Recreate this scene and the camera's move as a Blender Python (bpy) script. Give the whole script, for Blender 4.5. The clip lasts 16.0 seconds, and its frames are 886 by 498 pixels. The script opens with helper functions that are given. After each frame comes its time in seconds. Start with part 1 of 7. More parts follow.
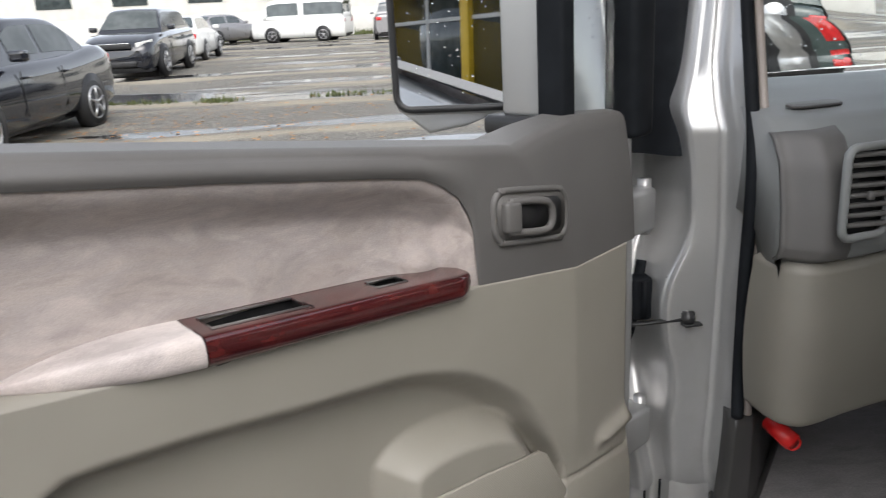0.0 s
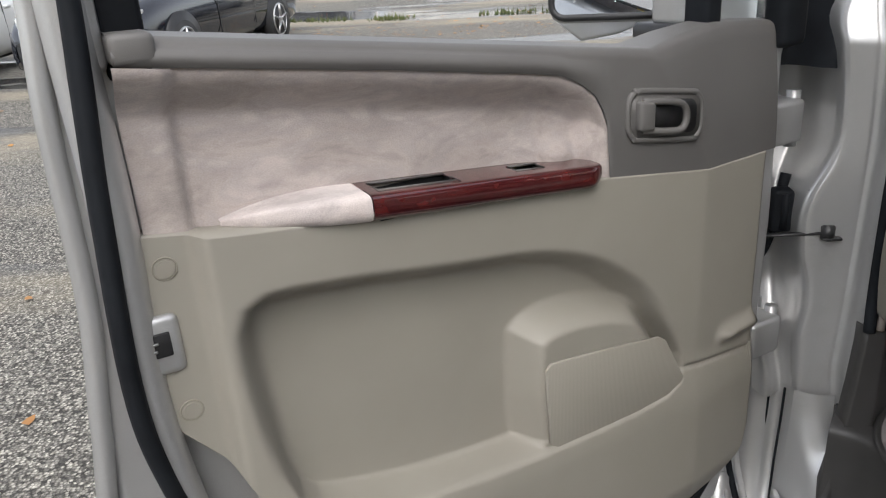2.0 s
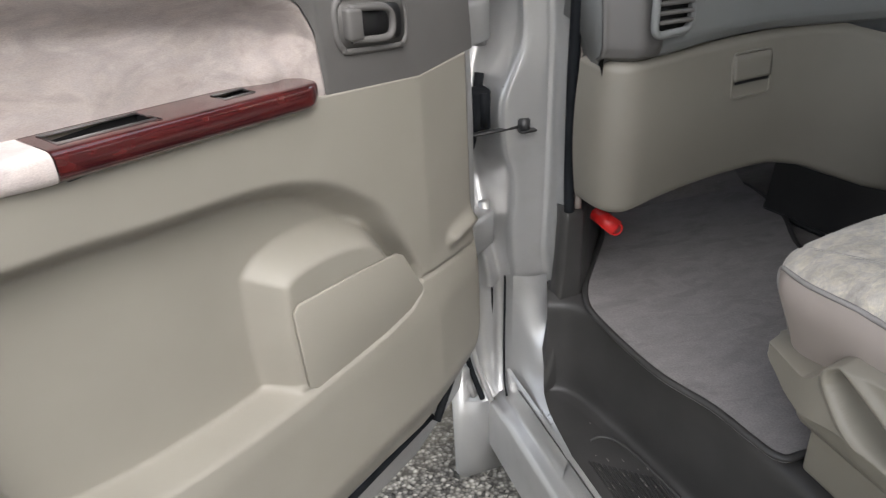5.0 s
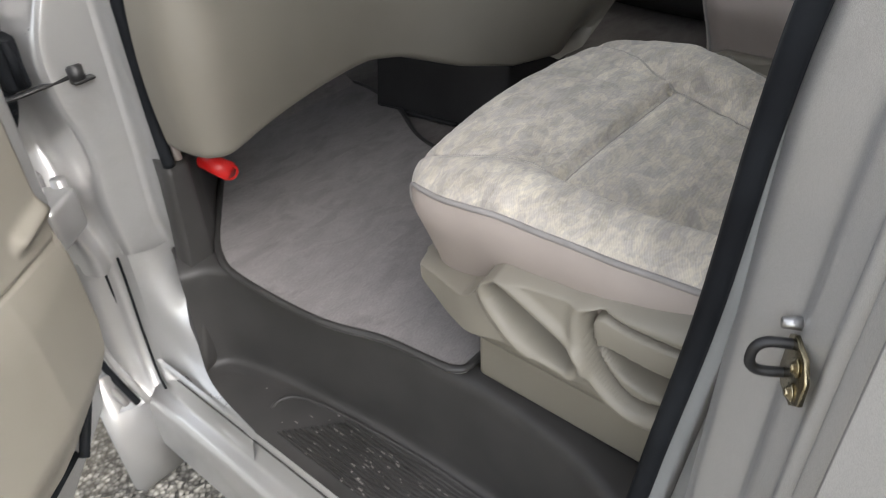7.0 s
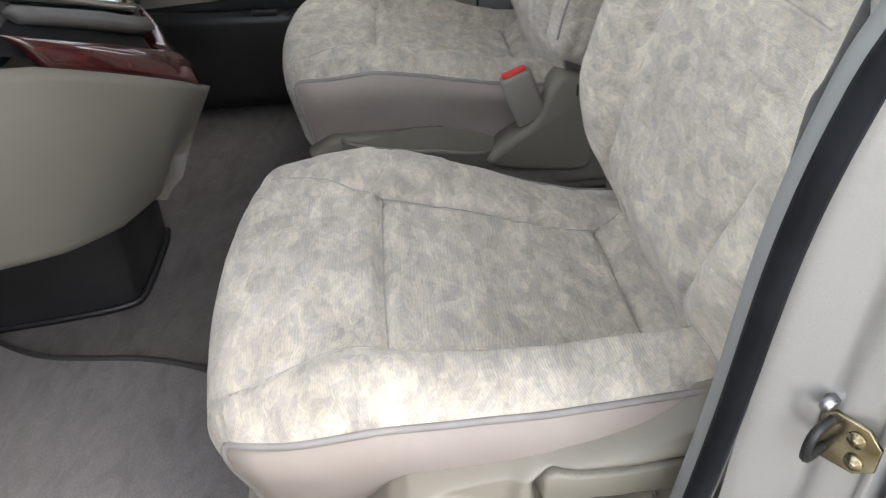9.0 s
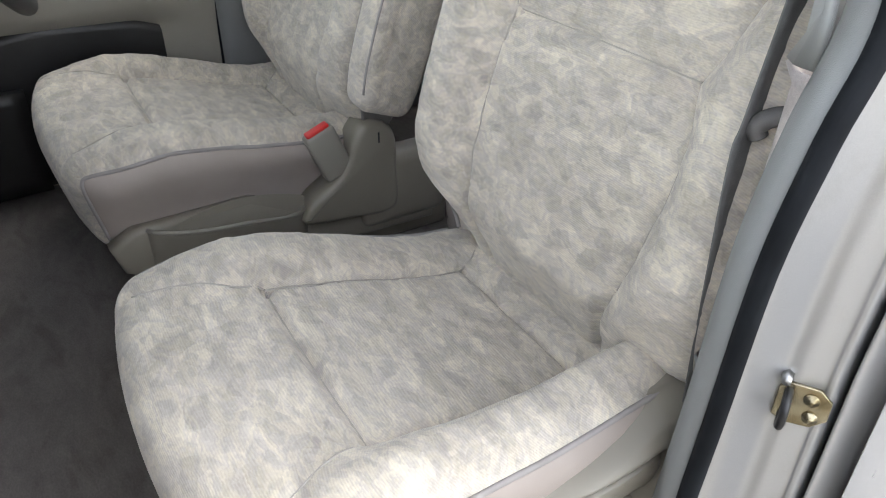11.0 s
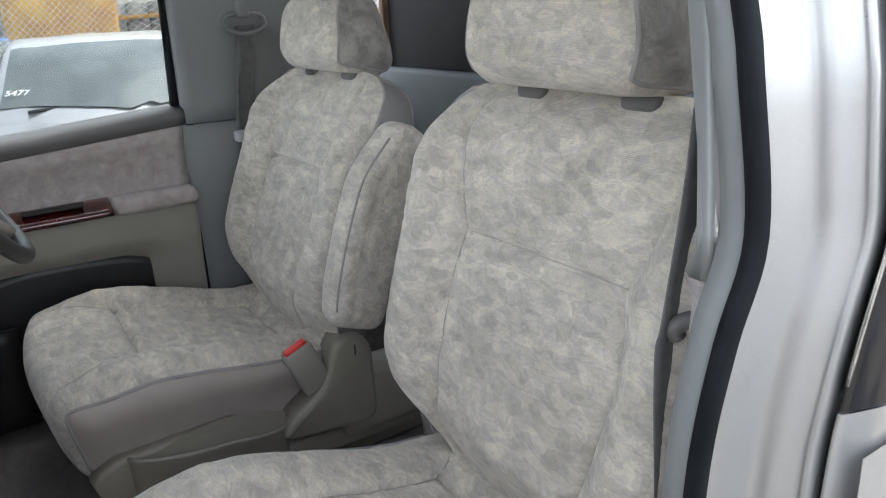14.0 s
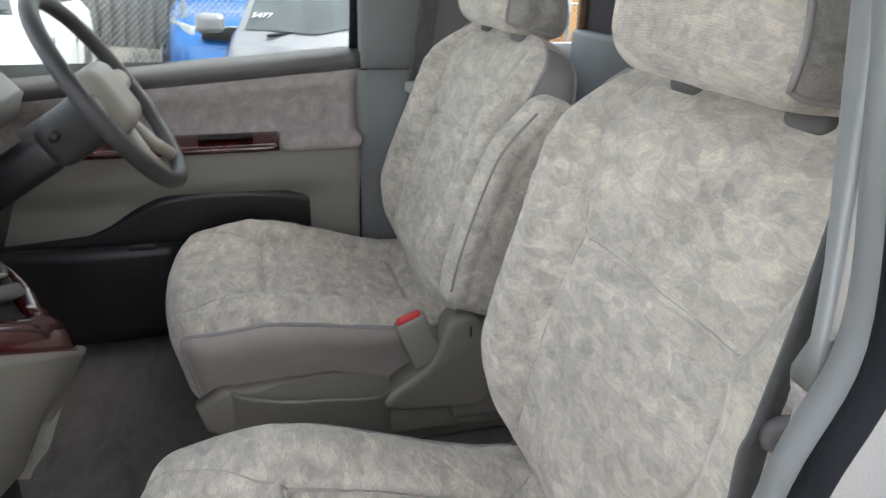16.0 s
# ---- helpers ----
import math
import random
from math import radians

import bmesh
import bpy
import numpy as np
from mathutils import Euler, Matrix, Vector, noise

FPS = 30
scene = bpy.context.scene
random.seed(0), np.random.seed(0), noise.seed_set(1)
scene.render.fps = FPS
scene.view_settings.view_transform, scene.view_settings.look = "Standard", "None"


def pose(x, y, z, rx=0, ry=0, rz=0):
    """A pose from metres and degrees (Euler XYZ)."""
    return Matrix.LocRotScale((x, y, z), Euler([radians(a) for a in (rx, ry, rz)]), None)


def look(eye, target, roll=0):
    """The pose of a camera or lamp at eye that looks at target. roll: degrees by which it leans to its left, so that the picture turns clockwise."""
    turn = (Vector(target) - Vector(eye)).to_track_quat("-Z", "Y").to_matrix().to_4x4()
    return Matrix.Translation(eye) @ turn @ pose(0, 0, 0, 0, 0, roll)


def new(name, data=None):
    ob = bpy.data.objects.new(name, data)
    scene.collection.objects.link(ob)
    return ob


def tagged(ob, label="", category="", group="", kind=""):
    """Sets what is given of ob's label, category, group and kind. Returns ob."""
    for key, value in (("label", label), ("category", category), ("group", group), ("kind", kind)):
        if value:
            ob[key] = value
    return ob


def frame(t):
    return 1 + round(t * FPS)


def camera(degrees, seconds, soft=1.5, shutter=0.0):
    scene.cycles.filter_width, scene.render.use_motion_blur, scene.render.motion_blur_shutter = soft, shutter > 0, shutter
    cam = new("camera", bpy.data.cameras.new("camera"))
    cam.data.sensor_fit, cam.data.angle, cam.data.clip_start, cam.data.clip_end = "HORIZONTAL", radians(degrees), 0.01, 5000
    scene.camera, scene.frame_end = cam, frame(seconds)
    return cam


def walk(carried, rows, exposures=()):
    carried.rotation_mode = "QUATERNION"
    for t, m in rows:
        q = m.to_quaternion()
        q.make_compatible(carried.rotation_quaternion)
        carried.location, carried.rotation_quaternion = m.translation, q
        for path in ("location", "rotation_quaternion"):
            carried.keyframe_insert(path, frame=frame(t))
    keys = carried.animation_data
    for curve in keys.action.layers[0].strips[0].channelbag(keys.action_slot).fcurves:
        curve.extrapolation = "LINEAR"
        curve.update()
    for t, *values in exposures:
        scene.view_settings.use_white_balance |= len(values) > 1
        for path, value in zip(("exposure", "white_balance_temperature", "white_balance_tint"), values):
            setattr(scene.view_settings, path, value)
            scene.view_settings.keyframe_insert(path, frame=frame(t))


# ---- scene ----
cam = camera(61.9, 16.0, soft=1.1, shutter=0.2)
PATH = [
    (0, (0.04, -0.022, 1.382), (0.232, 1.889, 0.824), -3.3),
    (0.5, (0.059, -0.123, 1.387), (-0.083, 1.786, 0.807), -4.0),
    (1, (0.062, -0.145, 1.388), (-0.147, 1.752, 0.789), -3.9),
    (1.5, (0.057, -0.15, 1.38), (-0.166, 1.725, 0.721), -3.8),
    (2, (0.061, -0.151, 1.372), (-0.183, 1.697, 0.648), -4.0),
    (2.5, (0.062, -0.154, 1.366), (-0.192, 1.669, 0.584), -4.1),
    (3, (0.064, -0.159, 1.359), (-0.195, 1.643, 0.531), -4.2),
    (3.2, (0.062, -0.159, 1.356), (-0.186, 1.636, 0.51), -4.1),
    (5.3, (-0.003, -0.033, 1.354), (0.699, 1.537, 0.333), -3.5),
    (5.5, (-0.015, -0.013, 1.349), (0.786, 1.477, 0.282), -3.6),
    (6, (0.004, -0.013, 1.335), (0.978, 1.289, 0.17), -3.5),
    (6.5, (0.042, -0.013, 1.319), (1.127, 1.159, 0.114), -3.0),
    (7, (0.148, 0.051, 1.319), (1.337, 1.103, 0.102), -2.8),
    (7.5, (0.212, 0.13, 1.319), (1.551, 0.998, 0.114), -3.4),
    (8, (0.224, 0.271, 1.323), (1.727, 0.862, 0.143), -4.8),
    (8.5, (0.223, 0.332, 1.335), (1.841, 0.601, 0.19), -4.5),
    (9, (0.23, 0.386, 1.352), (1.869, 0.271, 0.211), -1.7),
    (9.5, (0.29, 0.466, 1.369), (1.892, -0.022, 0.275), 0.6),
    (10, (0.327, 0.534, 1.39), (1.804, -0.275, 0.311), 1.5),
    (10.2, (0.333, 0.593, 1.389), (1.725, -0.313, 0.276), 3.0),
    (12.3, (0.259, 0.579, 1.439), (1.777, -0.178, 0.38), -4.7),
    (12.5, (0.257, 0.583, 1.434), (1.793, -0.221, 0.436), -4.0),
    (13, (0.257, 0.58, 1.443), (1.821, -0.299, 0.56), -3.8),
    (13.5, (0.252, 0.579, 1.446), (1.846, -0.375, 0.704), -3.5),
    (14, (0.254, 0.58, 1.451), (1.859, -0.431, 0.816), -3.3),
    (14.5, (0.257, 0.573, 1.447), (1.878, -0.462, 0.897), -2.7),
    (15, (0.26, 0.566, 1.448), (1.902, -0.456, 0.938), -2.1),
    (15.5, (0.27, 0.537, 1.452), (1.973, -0.347, 0.89), -0.8),
    (16, (0.309, 0.418, 1.458), (2.101, -0.075, 0.718), 0.9),
]
EXPOSURES = [(0, 1.28, 6500, 10), (3.2, 1.25, 6500, 10), (5.5, 1.87, 6550, 10), (6.5, 2.05, 6650, 10), (8.0, 2.6, 6700, 10), (9.0, 2.85, 6650, 10), (10.0, 2.92, 6550, 10), (12.5, 2.87, 6450, 10), (13.5, 2.75, 6300, 10), (14.5, 2.45, 6300, 10), (15.2, 2.5, 6350, 10), (16.0, 2.75, 6500, 10)]
walk(cam, [(t, look(eye, target, roll)) for t, eye, target, roll in PATH], EXPOSURES)

# ---- world, sun, exposure ----
world = bpy.data.worlds.new("overcast_sky")
scene.world = world
world.use_nodes = True
wn, wl = world.node_tree.nodes, world.node_tree.links
sky = wn.new("ShaderNodeTexSky")
sky.sky_type, sky.sun_disc = "NISHITA", False
sky.sun_elevation, sky.sun_rotation = radians(50), radians(177)
sky.air_density, sky.dust_density, sky.ozone_density = 1.0, 2.0, 0.8
soft_sky = wn.new("ShaderNodeHueSaturation")
soft_sky.inputs["Saturation"].default_value = 0.32
wl.new(sky.outputs[0], soft_sky.inputs["Color"])
wl.new(soft_sky.outputs[0], wn["Background"].inputs[0])
wn["Background"].inputs[1].default_value = 0.15
sun = new("sun", bpy.data.lights.new("sun", "SUN"))
sun.data.energy, sun.data.angle, sun.data.color = 0.65, radians(60), (1.0, 0.97, 0.93)
sun.matrix_world = look((0.45, -8.2, 10), (0, 0, 0))


# ---- materials ----
def mat(name, rough=0.5, metal=0.0, coat=0.0, sheen=0.0, spec=0.5):
    m = bpy.data.materials.new(name)
    m.use_nodes = True
    b = m.node_tree.nodes["Principled BSDF"]
    b.inputs["Roughness"].default_value = rough
    b.inputs["Metallic"].default_value = metal
    b.inputs["Coat Weight"].default_value = coat
    b.inputs["Coat Roughness"].default_value = 0.06
    b.inputs["Sheen Weight"].default_value = sheen
    b.inputs["Specular IOR Level"].default_value = spec
    return m, m.node_tree.nodes, m.node_tree.links, b


def tex(n, l, kind, scale, coords="Object", stretch=(1, 1, 1), **kw):
    c = n.new("ShaderNodeTexCoord")
    mp = n.new("ShaderNodeMapping")
    mp.inputs["Scale"].default_value = stretch
    l.new(c.outputs[coords], mp.inputs[0])
    t = n.new("ShaderNodeTex" + kind)
    t.inputs["Scale"].default_value = scale
    for k, v in kw.items():
        t.inputs[k].default_value = v
    l.new(mp.outputs[0], t.inputs["Vector"])
    return t


def ramp(n, l, src, stops):
    r = n.new("ShaderNodeValToRGB")
    e = r.color_ramp.elements
    while len(e) < len(stops):
        e.new(0.5)
    for q, (p, c) in zip(e, stops):
        q.position = p
        q.color = (*c, 1) if len(c) == 3 else c
    l.new(src, r.inputs[0])
    return r.outputs[0]


def blend(n, l, a, b, f, mode="MIX"):
    x = n.new("ShaderNodeMix")
    x.data_type, x.blend_type = "RGBA", mode
    for s, v in ((0, f), (6, a), (7, b)):
        if hasattr(v, "links"):
            l.new(v, x.inputs[s])
        else:
            x.inputs[s].default_value = v if s == 0 else (*v, 1)
    return x.outputs[2]


def bump(n, l, b, src, strength, dist=0.002):
    k = n.new("ShaderNodeBump")
    k.inputs["Strength"].default_value, k.inputs["Distance"].default_value = strength, dist
    l.new(src, k.inputs["Height"])
    l.new(k.outputs[0], b.inputs["Normal"])


def speckled(name, dark, light, scale, rough, grain=900, bumps=0.15, metal=0.0, coat=0.0, sheen=0.0, dist=0.0008, spec=0.5, detail=5.0, span=(0.35, 0.65)):
    """A base colour that drifts between two tones, with a fine grain in the relief."""
    m, n, l, b = mat(name, rough, metal, coat, sheen, spec)
    t = tex(n, l, "Noise", scale, Detail=detail)
    l.new(ramp(n, l, t.outputs[0], ((span[0], dark), (span[1], light))), b.inputs["Base Color"])
    if bumps:
        g = tex(n, l, "Noise", grain, Detail=2.0)
        bump(n, l, b, g.outputs[0], bumps, dist)
    return m


def paint(name, base, flake=0.25, rough=0.3, metal=0.55, coat=0.7, dirt=True):
    m, n, l, b = mat(name, rough, metal, coat)
    t = tex(n, l, "Noise", 2600, Detail=1.0)
    c = ramp(n, l, t.outputs[0], ((0.35, tuple(v * (1 - flake) for v in base)), (0.65, tuple(min(1, v * (1 + flake)) for v in base))))
    if dirt:
        d = tex(n, l, "Noise", 9, Detail=8.0, Roughness=0.7)
        f = ramp(n, l, d.outputs[0], ((0.56, (0, 0, 0)), (0.8, (0.4, 0.4, 0.4))))
        c = blend(n, l, c, (0.33, 0.31, 0.28), f)
        r = ramp(n, l, d.outputs[0], ((0.3, (rough,) * 3), (0.8, (min(1, rough + 0.25),) * 3)))
        l.new(r, b.inputs["Roughness"])
    l.new(c, b.inputs["Base Color"])
    return m


def fabric(name, tones, scale, weave, stretch=(1, 1, 1), sheen=0.25, rough=0.95, rib=0.45, cells=0, depth=0.9, cord=0.0):
    """Pile fabric with short brushed strokes in several tones and fine ribs across."""
    m, n, l, b = mat(name, rough, 0, 0, sheen, 0.2)
    c = n.new("ShaderNodeTexCoord")
    fields = []
    for turn, sx in ((38, 0.42), (-33, 0.5)):
        mp = n.new("ShaderNodeMapping")
        mp.inputs["Rotation"].default_value = (radians(turn), radians(turn * 0.6), radians(turn))
        mp.inputs["Scale"].default_value = (sx * stretch[0], stretch[1], stretch[2])
        l.new(c.outputs["Object"], mp.inputs[0])
        t = n.new("ShaderNodeTexNoise")
        t.inputs["Scale"].default_value, t.inputs["Detail"].default_value, t.inputs["Roughness"].default_value = scale, 4.0, 0.6
        t.inputs["Distortion"].default_value = 0.5
        l.new(mp.outputs[0], t.inputs["Vector"])
        fields.append(t.outputs[0])
    k = len(tones)
    col = ramp(n, l, fields[0], [(0.36 + 0.28 * i / (k - 1), tones[i]) for i in range(k)])
    light = ramp(n, l, fields[1], ((0.38, (0.70, 0.69, 0.68)), (0.5, (0.94, 0.94, 0.94)), (0.61, (1.16, 1.16, 1.14))))
    col = blend(n, l, col, light, depth, "MULTIPLY")
    if cells:
        # crushed pile: overlapping feathered patches, each lying its own way
        for size, turn, share, lo, hi in ((cells, 35, 0.9, 0.87, 1.06), (cells * 1.8, -40, 0.9, 0.88, 1.07)):
            mp = n.new("ShaderNodeMapping")
            mp.inputs["Rotation"].default_value = (radians(turn), radians(turn * 0.5), radians(turn))
            mp.inputs["Scale"].default_value = (0.55, 1.0, 1.0)
            warp = tex(n, l, "Noise", size * 0.7, Detail=3.0)
            shift = n.new("ShaderNodeVectorMath")
            shift.operation = "MULTIPLY_ADD"
            l.new(warp.outputs["Color"], shift.inputs[0])
            shift.inputs[1].default_value = (0.9 / size,) * 3
            l.new(c.outputs["Object"], shift.inputs[2])
            l.new(shift.outputs[0], mp.inputs[0])
            v = n.new("ShaderNodeTexVoronoi")
            v.feature = "SMOOTH_F1"
            v.inputs["Scale"].default_value, v.inputs["Smoothness"].default_value = size, 0.12
            l.new(mp.outputs[0], v.inputs["Vector"])
            pile = ramp(n, l, v.outputs["Color"], ((0.2, (lo, lo, lo)), (0.5, (0.97, 0.97, 0.975)), (0.8, (hi, hi, hi * 0.99))))
            col = blend(n, l, col, pile, share, "MULTIPLY")
    fine = tex(n, l, "Noise", weave, stretch=(0.55, 1, 1), Detail=2.0)
    col = blend(n, l, col, ramp(n, l, fine.outputs[0], ((0.3, (0.55, 0.55, 0.55)), (0.7, (1.05, 1.05, 1.05)))), rib, "MULTIPLY")
    height = fine.outputs[0]
    if cord:
        # fine cords, one every cord metres, that waver and fade where the pile is crushed
        dot = n.new("ShaderNodeVectorMath")
        dot.operation = "DOT_PRODUCT"
        dot.inputs[1].default_value = (0, -2 * math.pi / cord, 2 * math.pi / cord)
        l.new(c.outputs["Object"], dot.inputs[0])
        sway = n.new("ShaderNodeMath")
        sway.operation = "MULTIPLY_ADD"
        drift = tex(n, l, "Noise", 60, Detail=2.0)
        l.new(drift.outputs[0], sway.inputs[0])
        sway.inputs[1].default_value = 5.0
        l.new(dot.outputs["Value"], sway.inputs[2])
        wave = n.new("ShaderNodeMath")
        wave.operation = "SINE"
        l.new(sway.outputs[0], wave.inputs[0])
        level = n.new("ShaderNodeMath")
        level.operation = "MULTIPLY_ADD"
        l.new(wave.outputs[0], level.inputs[0])
        level.inputs[1].default_value, level.inputs[2].default_value = 0.5, 0.5
        col = blend(n, l, col, ramp(n, l, level.outputs[0], ((0.1, (0.88, 0.88, 0.88)), (0.6, (1.03, 1.03, 1.03)))), 0.38, "MULTIPLY")
        height = blend(n, l, fine.outputs[0], level.outputs[0], 0.35)
    l.new(col, b.inputs["Base Color"])
    bump(n, l, b, height, 0.4, 0.0012)
    return m


SILVER = paint("silver_paint", (0.45, 0.45, 0.448), 0.15, 0.26, 0.6)
SEAT = fabric("seat_velour", ((0.45, 0.412, 0.372), (0.570, 0.518, 0.425), (0.49, 0.452, 0.410), (0.625, 0.568, 0.468), (0.54, 0.497, 0.444)), 36, 420, cells=42, rib=0.26, depth=0.35, cord=0.0027)
SUEDE = fabric("door_suede", ((0.37, 0.325, 0.305), (0.44, 0.385, 0.36), (0.41, 0.365, 0.35), (0.48, 0.425, 0.40)), 30, 900, rib=0.3, depth=0.38)
SUEDE_PAD = fabric("armrest_suede", ((0.50, 0.44, 0.42), (0.58, 0.52, 0.50)), 22, 900, rib=0.3)
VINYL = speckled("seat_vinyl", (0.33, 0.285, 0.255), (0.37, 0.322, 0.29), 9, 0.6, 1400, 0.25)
# vinyl darkened with the backrest sides' shading; the tread scuffs reuse it
SIDE = speckled("shaded_vinyl_grey", (0.20, 0.185, 0.175), (0.235, 0.22, 0.208), 9, 0.6, 1400, 0.25)
BEIGE = speckled("beige_plastic", (0.255, 0.237, 0.204), (0.278, 0.26, 0.224), 6, 0.5, 1500, 0.22)
BEIGE_LOW = speckled("seat_plastic", (0.225, 0.205, 0.168), (0.25, 0.23, 0.19), 6, 0.45, 1500, 0.18)
# door beige made darker: the dash's shade is put into its colour
DASH_BEIGE = speckled("shaded_beige_plastic", (0.182, 0.168, 0.142), (0.20, 0.186, 0.158), 6, 0.5, 1500, 0.22)
SEAM = speckled("seam_fabric", (0.33, 0.31, 0.28), (0.38, 0.36, 0.325), 60, 0.95, 1500, 0.2)
GREY = speckled("dark_grey_plastic", (0.105, 0.10, 0.096), (0.12, 0.115, 0.11), 6, 0.52, 1300, 0.25)
DASH = speckled("grey_dash_plastic", (0.20, 0.205, 0.205), (0.225, 0.23, 0.23), 6, 0.55, 1300, 0.25)
STEP = speckled("black_step_plastic", (0.036, 0.035, 0.034), (0.048, 0.046, 0.045), 12, 0.48, 900, 0.3)
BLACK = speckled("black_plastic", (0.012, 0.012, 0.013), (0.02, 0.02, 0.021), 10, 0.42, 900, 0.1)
RUBBER = speckled("black_rubber", (0.008, 0.009, 0.011), (0.014, 0.016, 0.019), 14, 0.65, 700, 0.15, spec=0.12)
PIPING = speckled("grey_piping", (0.25, 0.235, 0.225), (0.30, 0.28, 0.27), 30, 0.7, 1500, 0.2)
CARPET = fabric("floor_carpet", ((0.115, 0.102, 0.095), (0.15, 0.135, 0.127), (0.13, 0.117, 0.11)), 20, 420, sheen=0.15, rib=0.4, depth=0.4)
FLOORMAT = fabric("mat_pile", ((0.20, 0.184, 0.182), (0.24, 0.222, 0.219), (0.22, 0.204, 0.201)), 30, 460, sheen=0.15, rib=0.45, depth=0.25)
HEADLINER = speckled("headliner_cloth", (0.60, 0.585, 0.55), (0.66, 0.645, 0.61), 7, 0.95, 900, 0.3)
# pillar trim darkened: the far side's shade is put into its colour
SHADED_TRIM = speckled("shaded_pillar_plastic", (0.16, 0.165, 0.163), (0.185, 0.19, 0.188), 5, 0.55, 1300, 0.2)
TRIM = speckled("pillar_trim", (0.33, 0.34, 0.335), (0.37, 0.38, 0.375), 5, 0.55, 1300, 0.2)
CHROME = mat("chrome", 0.12, 1.0)[0]
CHROME.node_tree.nodes["Principled BSDF"].inputs["Base Color"].default_value = (0.75, 0.75, 0.74, 1)
BRASS = speckled("zinc_plated_steel", (0.30, 0.25, 0.15), (0.50, 0.45, 0.33), 60, 0.25, 600, 0.1, metal=1.0)
STEEL = speckled("bare_steel", (0.3, 0.3, 0.3), (0.5, 0.5, 0.49), 40, 0.35, 600, 0.1, metal=1.0)
RED = speckled("red_plastic", (0.55, 0.012, 0.012), (0.65, 0.02, 0.018), 20, 0.35, 900, 0.05)
BELT = speckled("belt_webbing", (0.10, 0.10, 0.098), (0.13, 0.13, 0.127), 60, 0.8, 1200, 0.4)
BLACKOUT = speckled("black_gloss_panel", (0.010, 0.010, 0.012), (0.016, 0.016, 0.018), 10, 0.14, 900, 0.02, coat=0.4, spec=0.4)
# shade inside openings put into the colour; the black cabinet front reuses it
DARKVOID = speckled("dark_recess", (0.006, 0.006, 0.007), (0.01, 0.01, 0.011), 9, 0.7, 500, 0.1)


def wood_mat():
    m, n, l, b = mat("burr_wood", 0.16, 0, 1.0)
    t = tex(n, l, "Noise", 34, stretch=(0.7, 1, 1.6), Detail=6.0, Roughness=0.6, Distortion=0.6)
    l.new(ramp(n, l, t.outputs[0], ((0.32, (0.030, 0.0045, 0.0055)), (0.5, (0.052, 0.007, 0.008)), (0.66, (0.085, 0.013, 0.012)))), b.inputs["Base Color"])
    return m


WOOD = wood_mat()


def glass_mat(name, tint=(0.9, 0.93, 0.92), rough=0.0):
    m, n, l, b = mat(name, rough)
    b.inputs["Base Color"].default_value = (*tint, 1)
    b.inputs["Transmission Weight"].default_value = 1.0
    b.inputs["IOR"].default_value = 1.02
    b.inputs["Specular IOR Level"].default_value = 0.5
    b.inputs["Coat Weight"].default_value = 0.5
    b.inputs["Coat Roughness"].default_value = 0.0
    return m


GLASS = glass_mat("clear_glass")
TINTED = glass_mat("tinted_glass", (0.62, 0.67, 0.65))
DROP = glass_mat("water", (1, 1, 1))
DROP.node_tree.nodes["Principled BSDF"].inputs["IOR"].default_value = 1.33
MIRROR = mat("mirror_glass", 0.015, 1.0)[0]
MIRROR.node_tree.nodes["Principled BSDF"].inputs["Base Color"].default_value = (0.72, 0.74, 0.76, 1)


def asphalt_mat():
    m, n, l, b = mat("worn_wet_asphalt", 0.8, spec=0.3)
    v = tex(n, l, "Voronoi", 105, "Object", Randomness=1.0)
    stone = ramp(n, l, v.outputs["Color"], ((0.2, (0.06, 0.057, 0.052)), (0.55, (0.20, 0.19, 0.17)), (0.88, (0.47, 0.445, 0.39))))
    stone = blend(n, l, stone, ramp(n, l, v.outputs["Distance"], ((0.25, (1.15, 1.15, 1.15)), (0.75, (0.30, 0.29, 0.28)))), 0.85, "MULTIPLY")
    grit = tex(n, l, "Noise", 600, Detail=2.0)
    stone = blend(n, l, stone, ramp(n, l, grit.outputs[0], ((0.35, (0.7, 0.7, 0.7)), (0.65, (1.25, 1.25, 1.22)))), 0.8, "MULTIPLY")
    big = tex(n, l, "Noise", 0.34, stretch=(0.45, 1.5, 1), Detail=7.0, Roughness=0.6)
    tan = ramp(n, l, big.outputs[0], ((0.47, (0, 0, 0)), (0.60, (1, 1, 1))))
    tint = blend(n, l, stone, (0.36, 0.315, 0.235), 0.62)
    col = blend(n, l, stone, tint, tan)
    puddle = tex(n, l, "Noise", 0.30, stretch=(0.4, 1.6, 1), Detail=6.0, Roughness=0.58)
    wet = ramp(n, l, puddle.outputs[0], ((0.51, (0, 0, 0)), (0.545, (0.5, 0.5, 0.5)), (0.57, (1, 1, 1))))
    col = blend(n, l, col, (0.035, 0.035, 0.036), wet)
    l.new(col, b.inputs["Base Color"])
    l.new(ramp(n, l, wet, ((0.0, (0.85,) * 3), (0.5, (0.4,) * 3), (1.0, (0.10,) * 3))), b.inputs["Roughness"])
    dry = ramp(n, l, wet, ((0.2, (0.6,) * 3), (0.9, (0.0,) * 3)))
    k = n.new("ShaderNodeBump")
    k.inputs["Distance"].default_value = 0.004
    l.new(dry, k.inputs["Strength"])
    l.new(v.outputs["Distance"], k.inputs["Height"])
    l.new(k.outputs[0], b.inputs["Normal"])
    return m


ASPHALT = asphalt_mat()


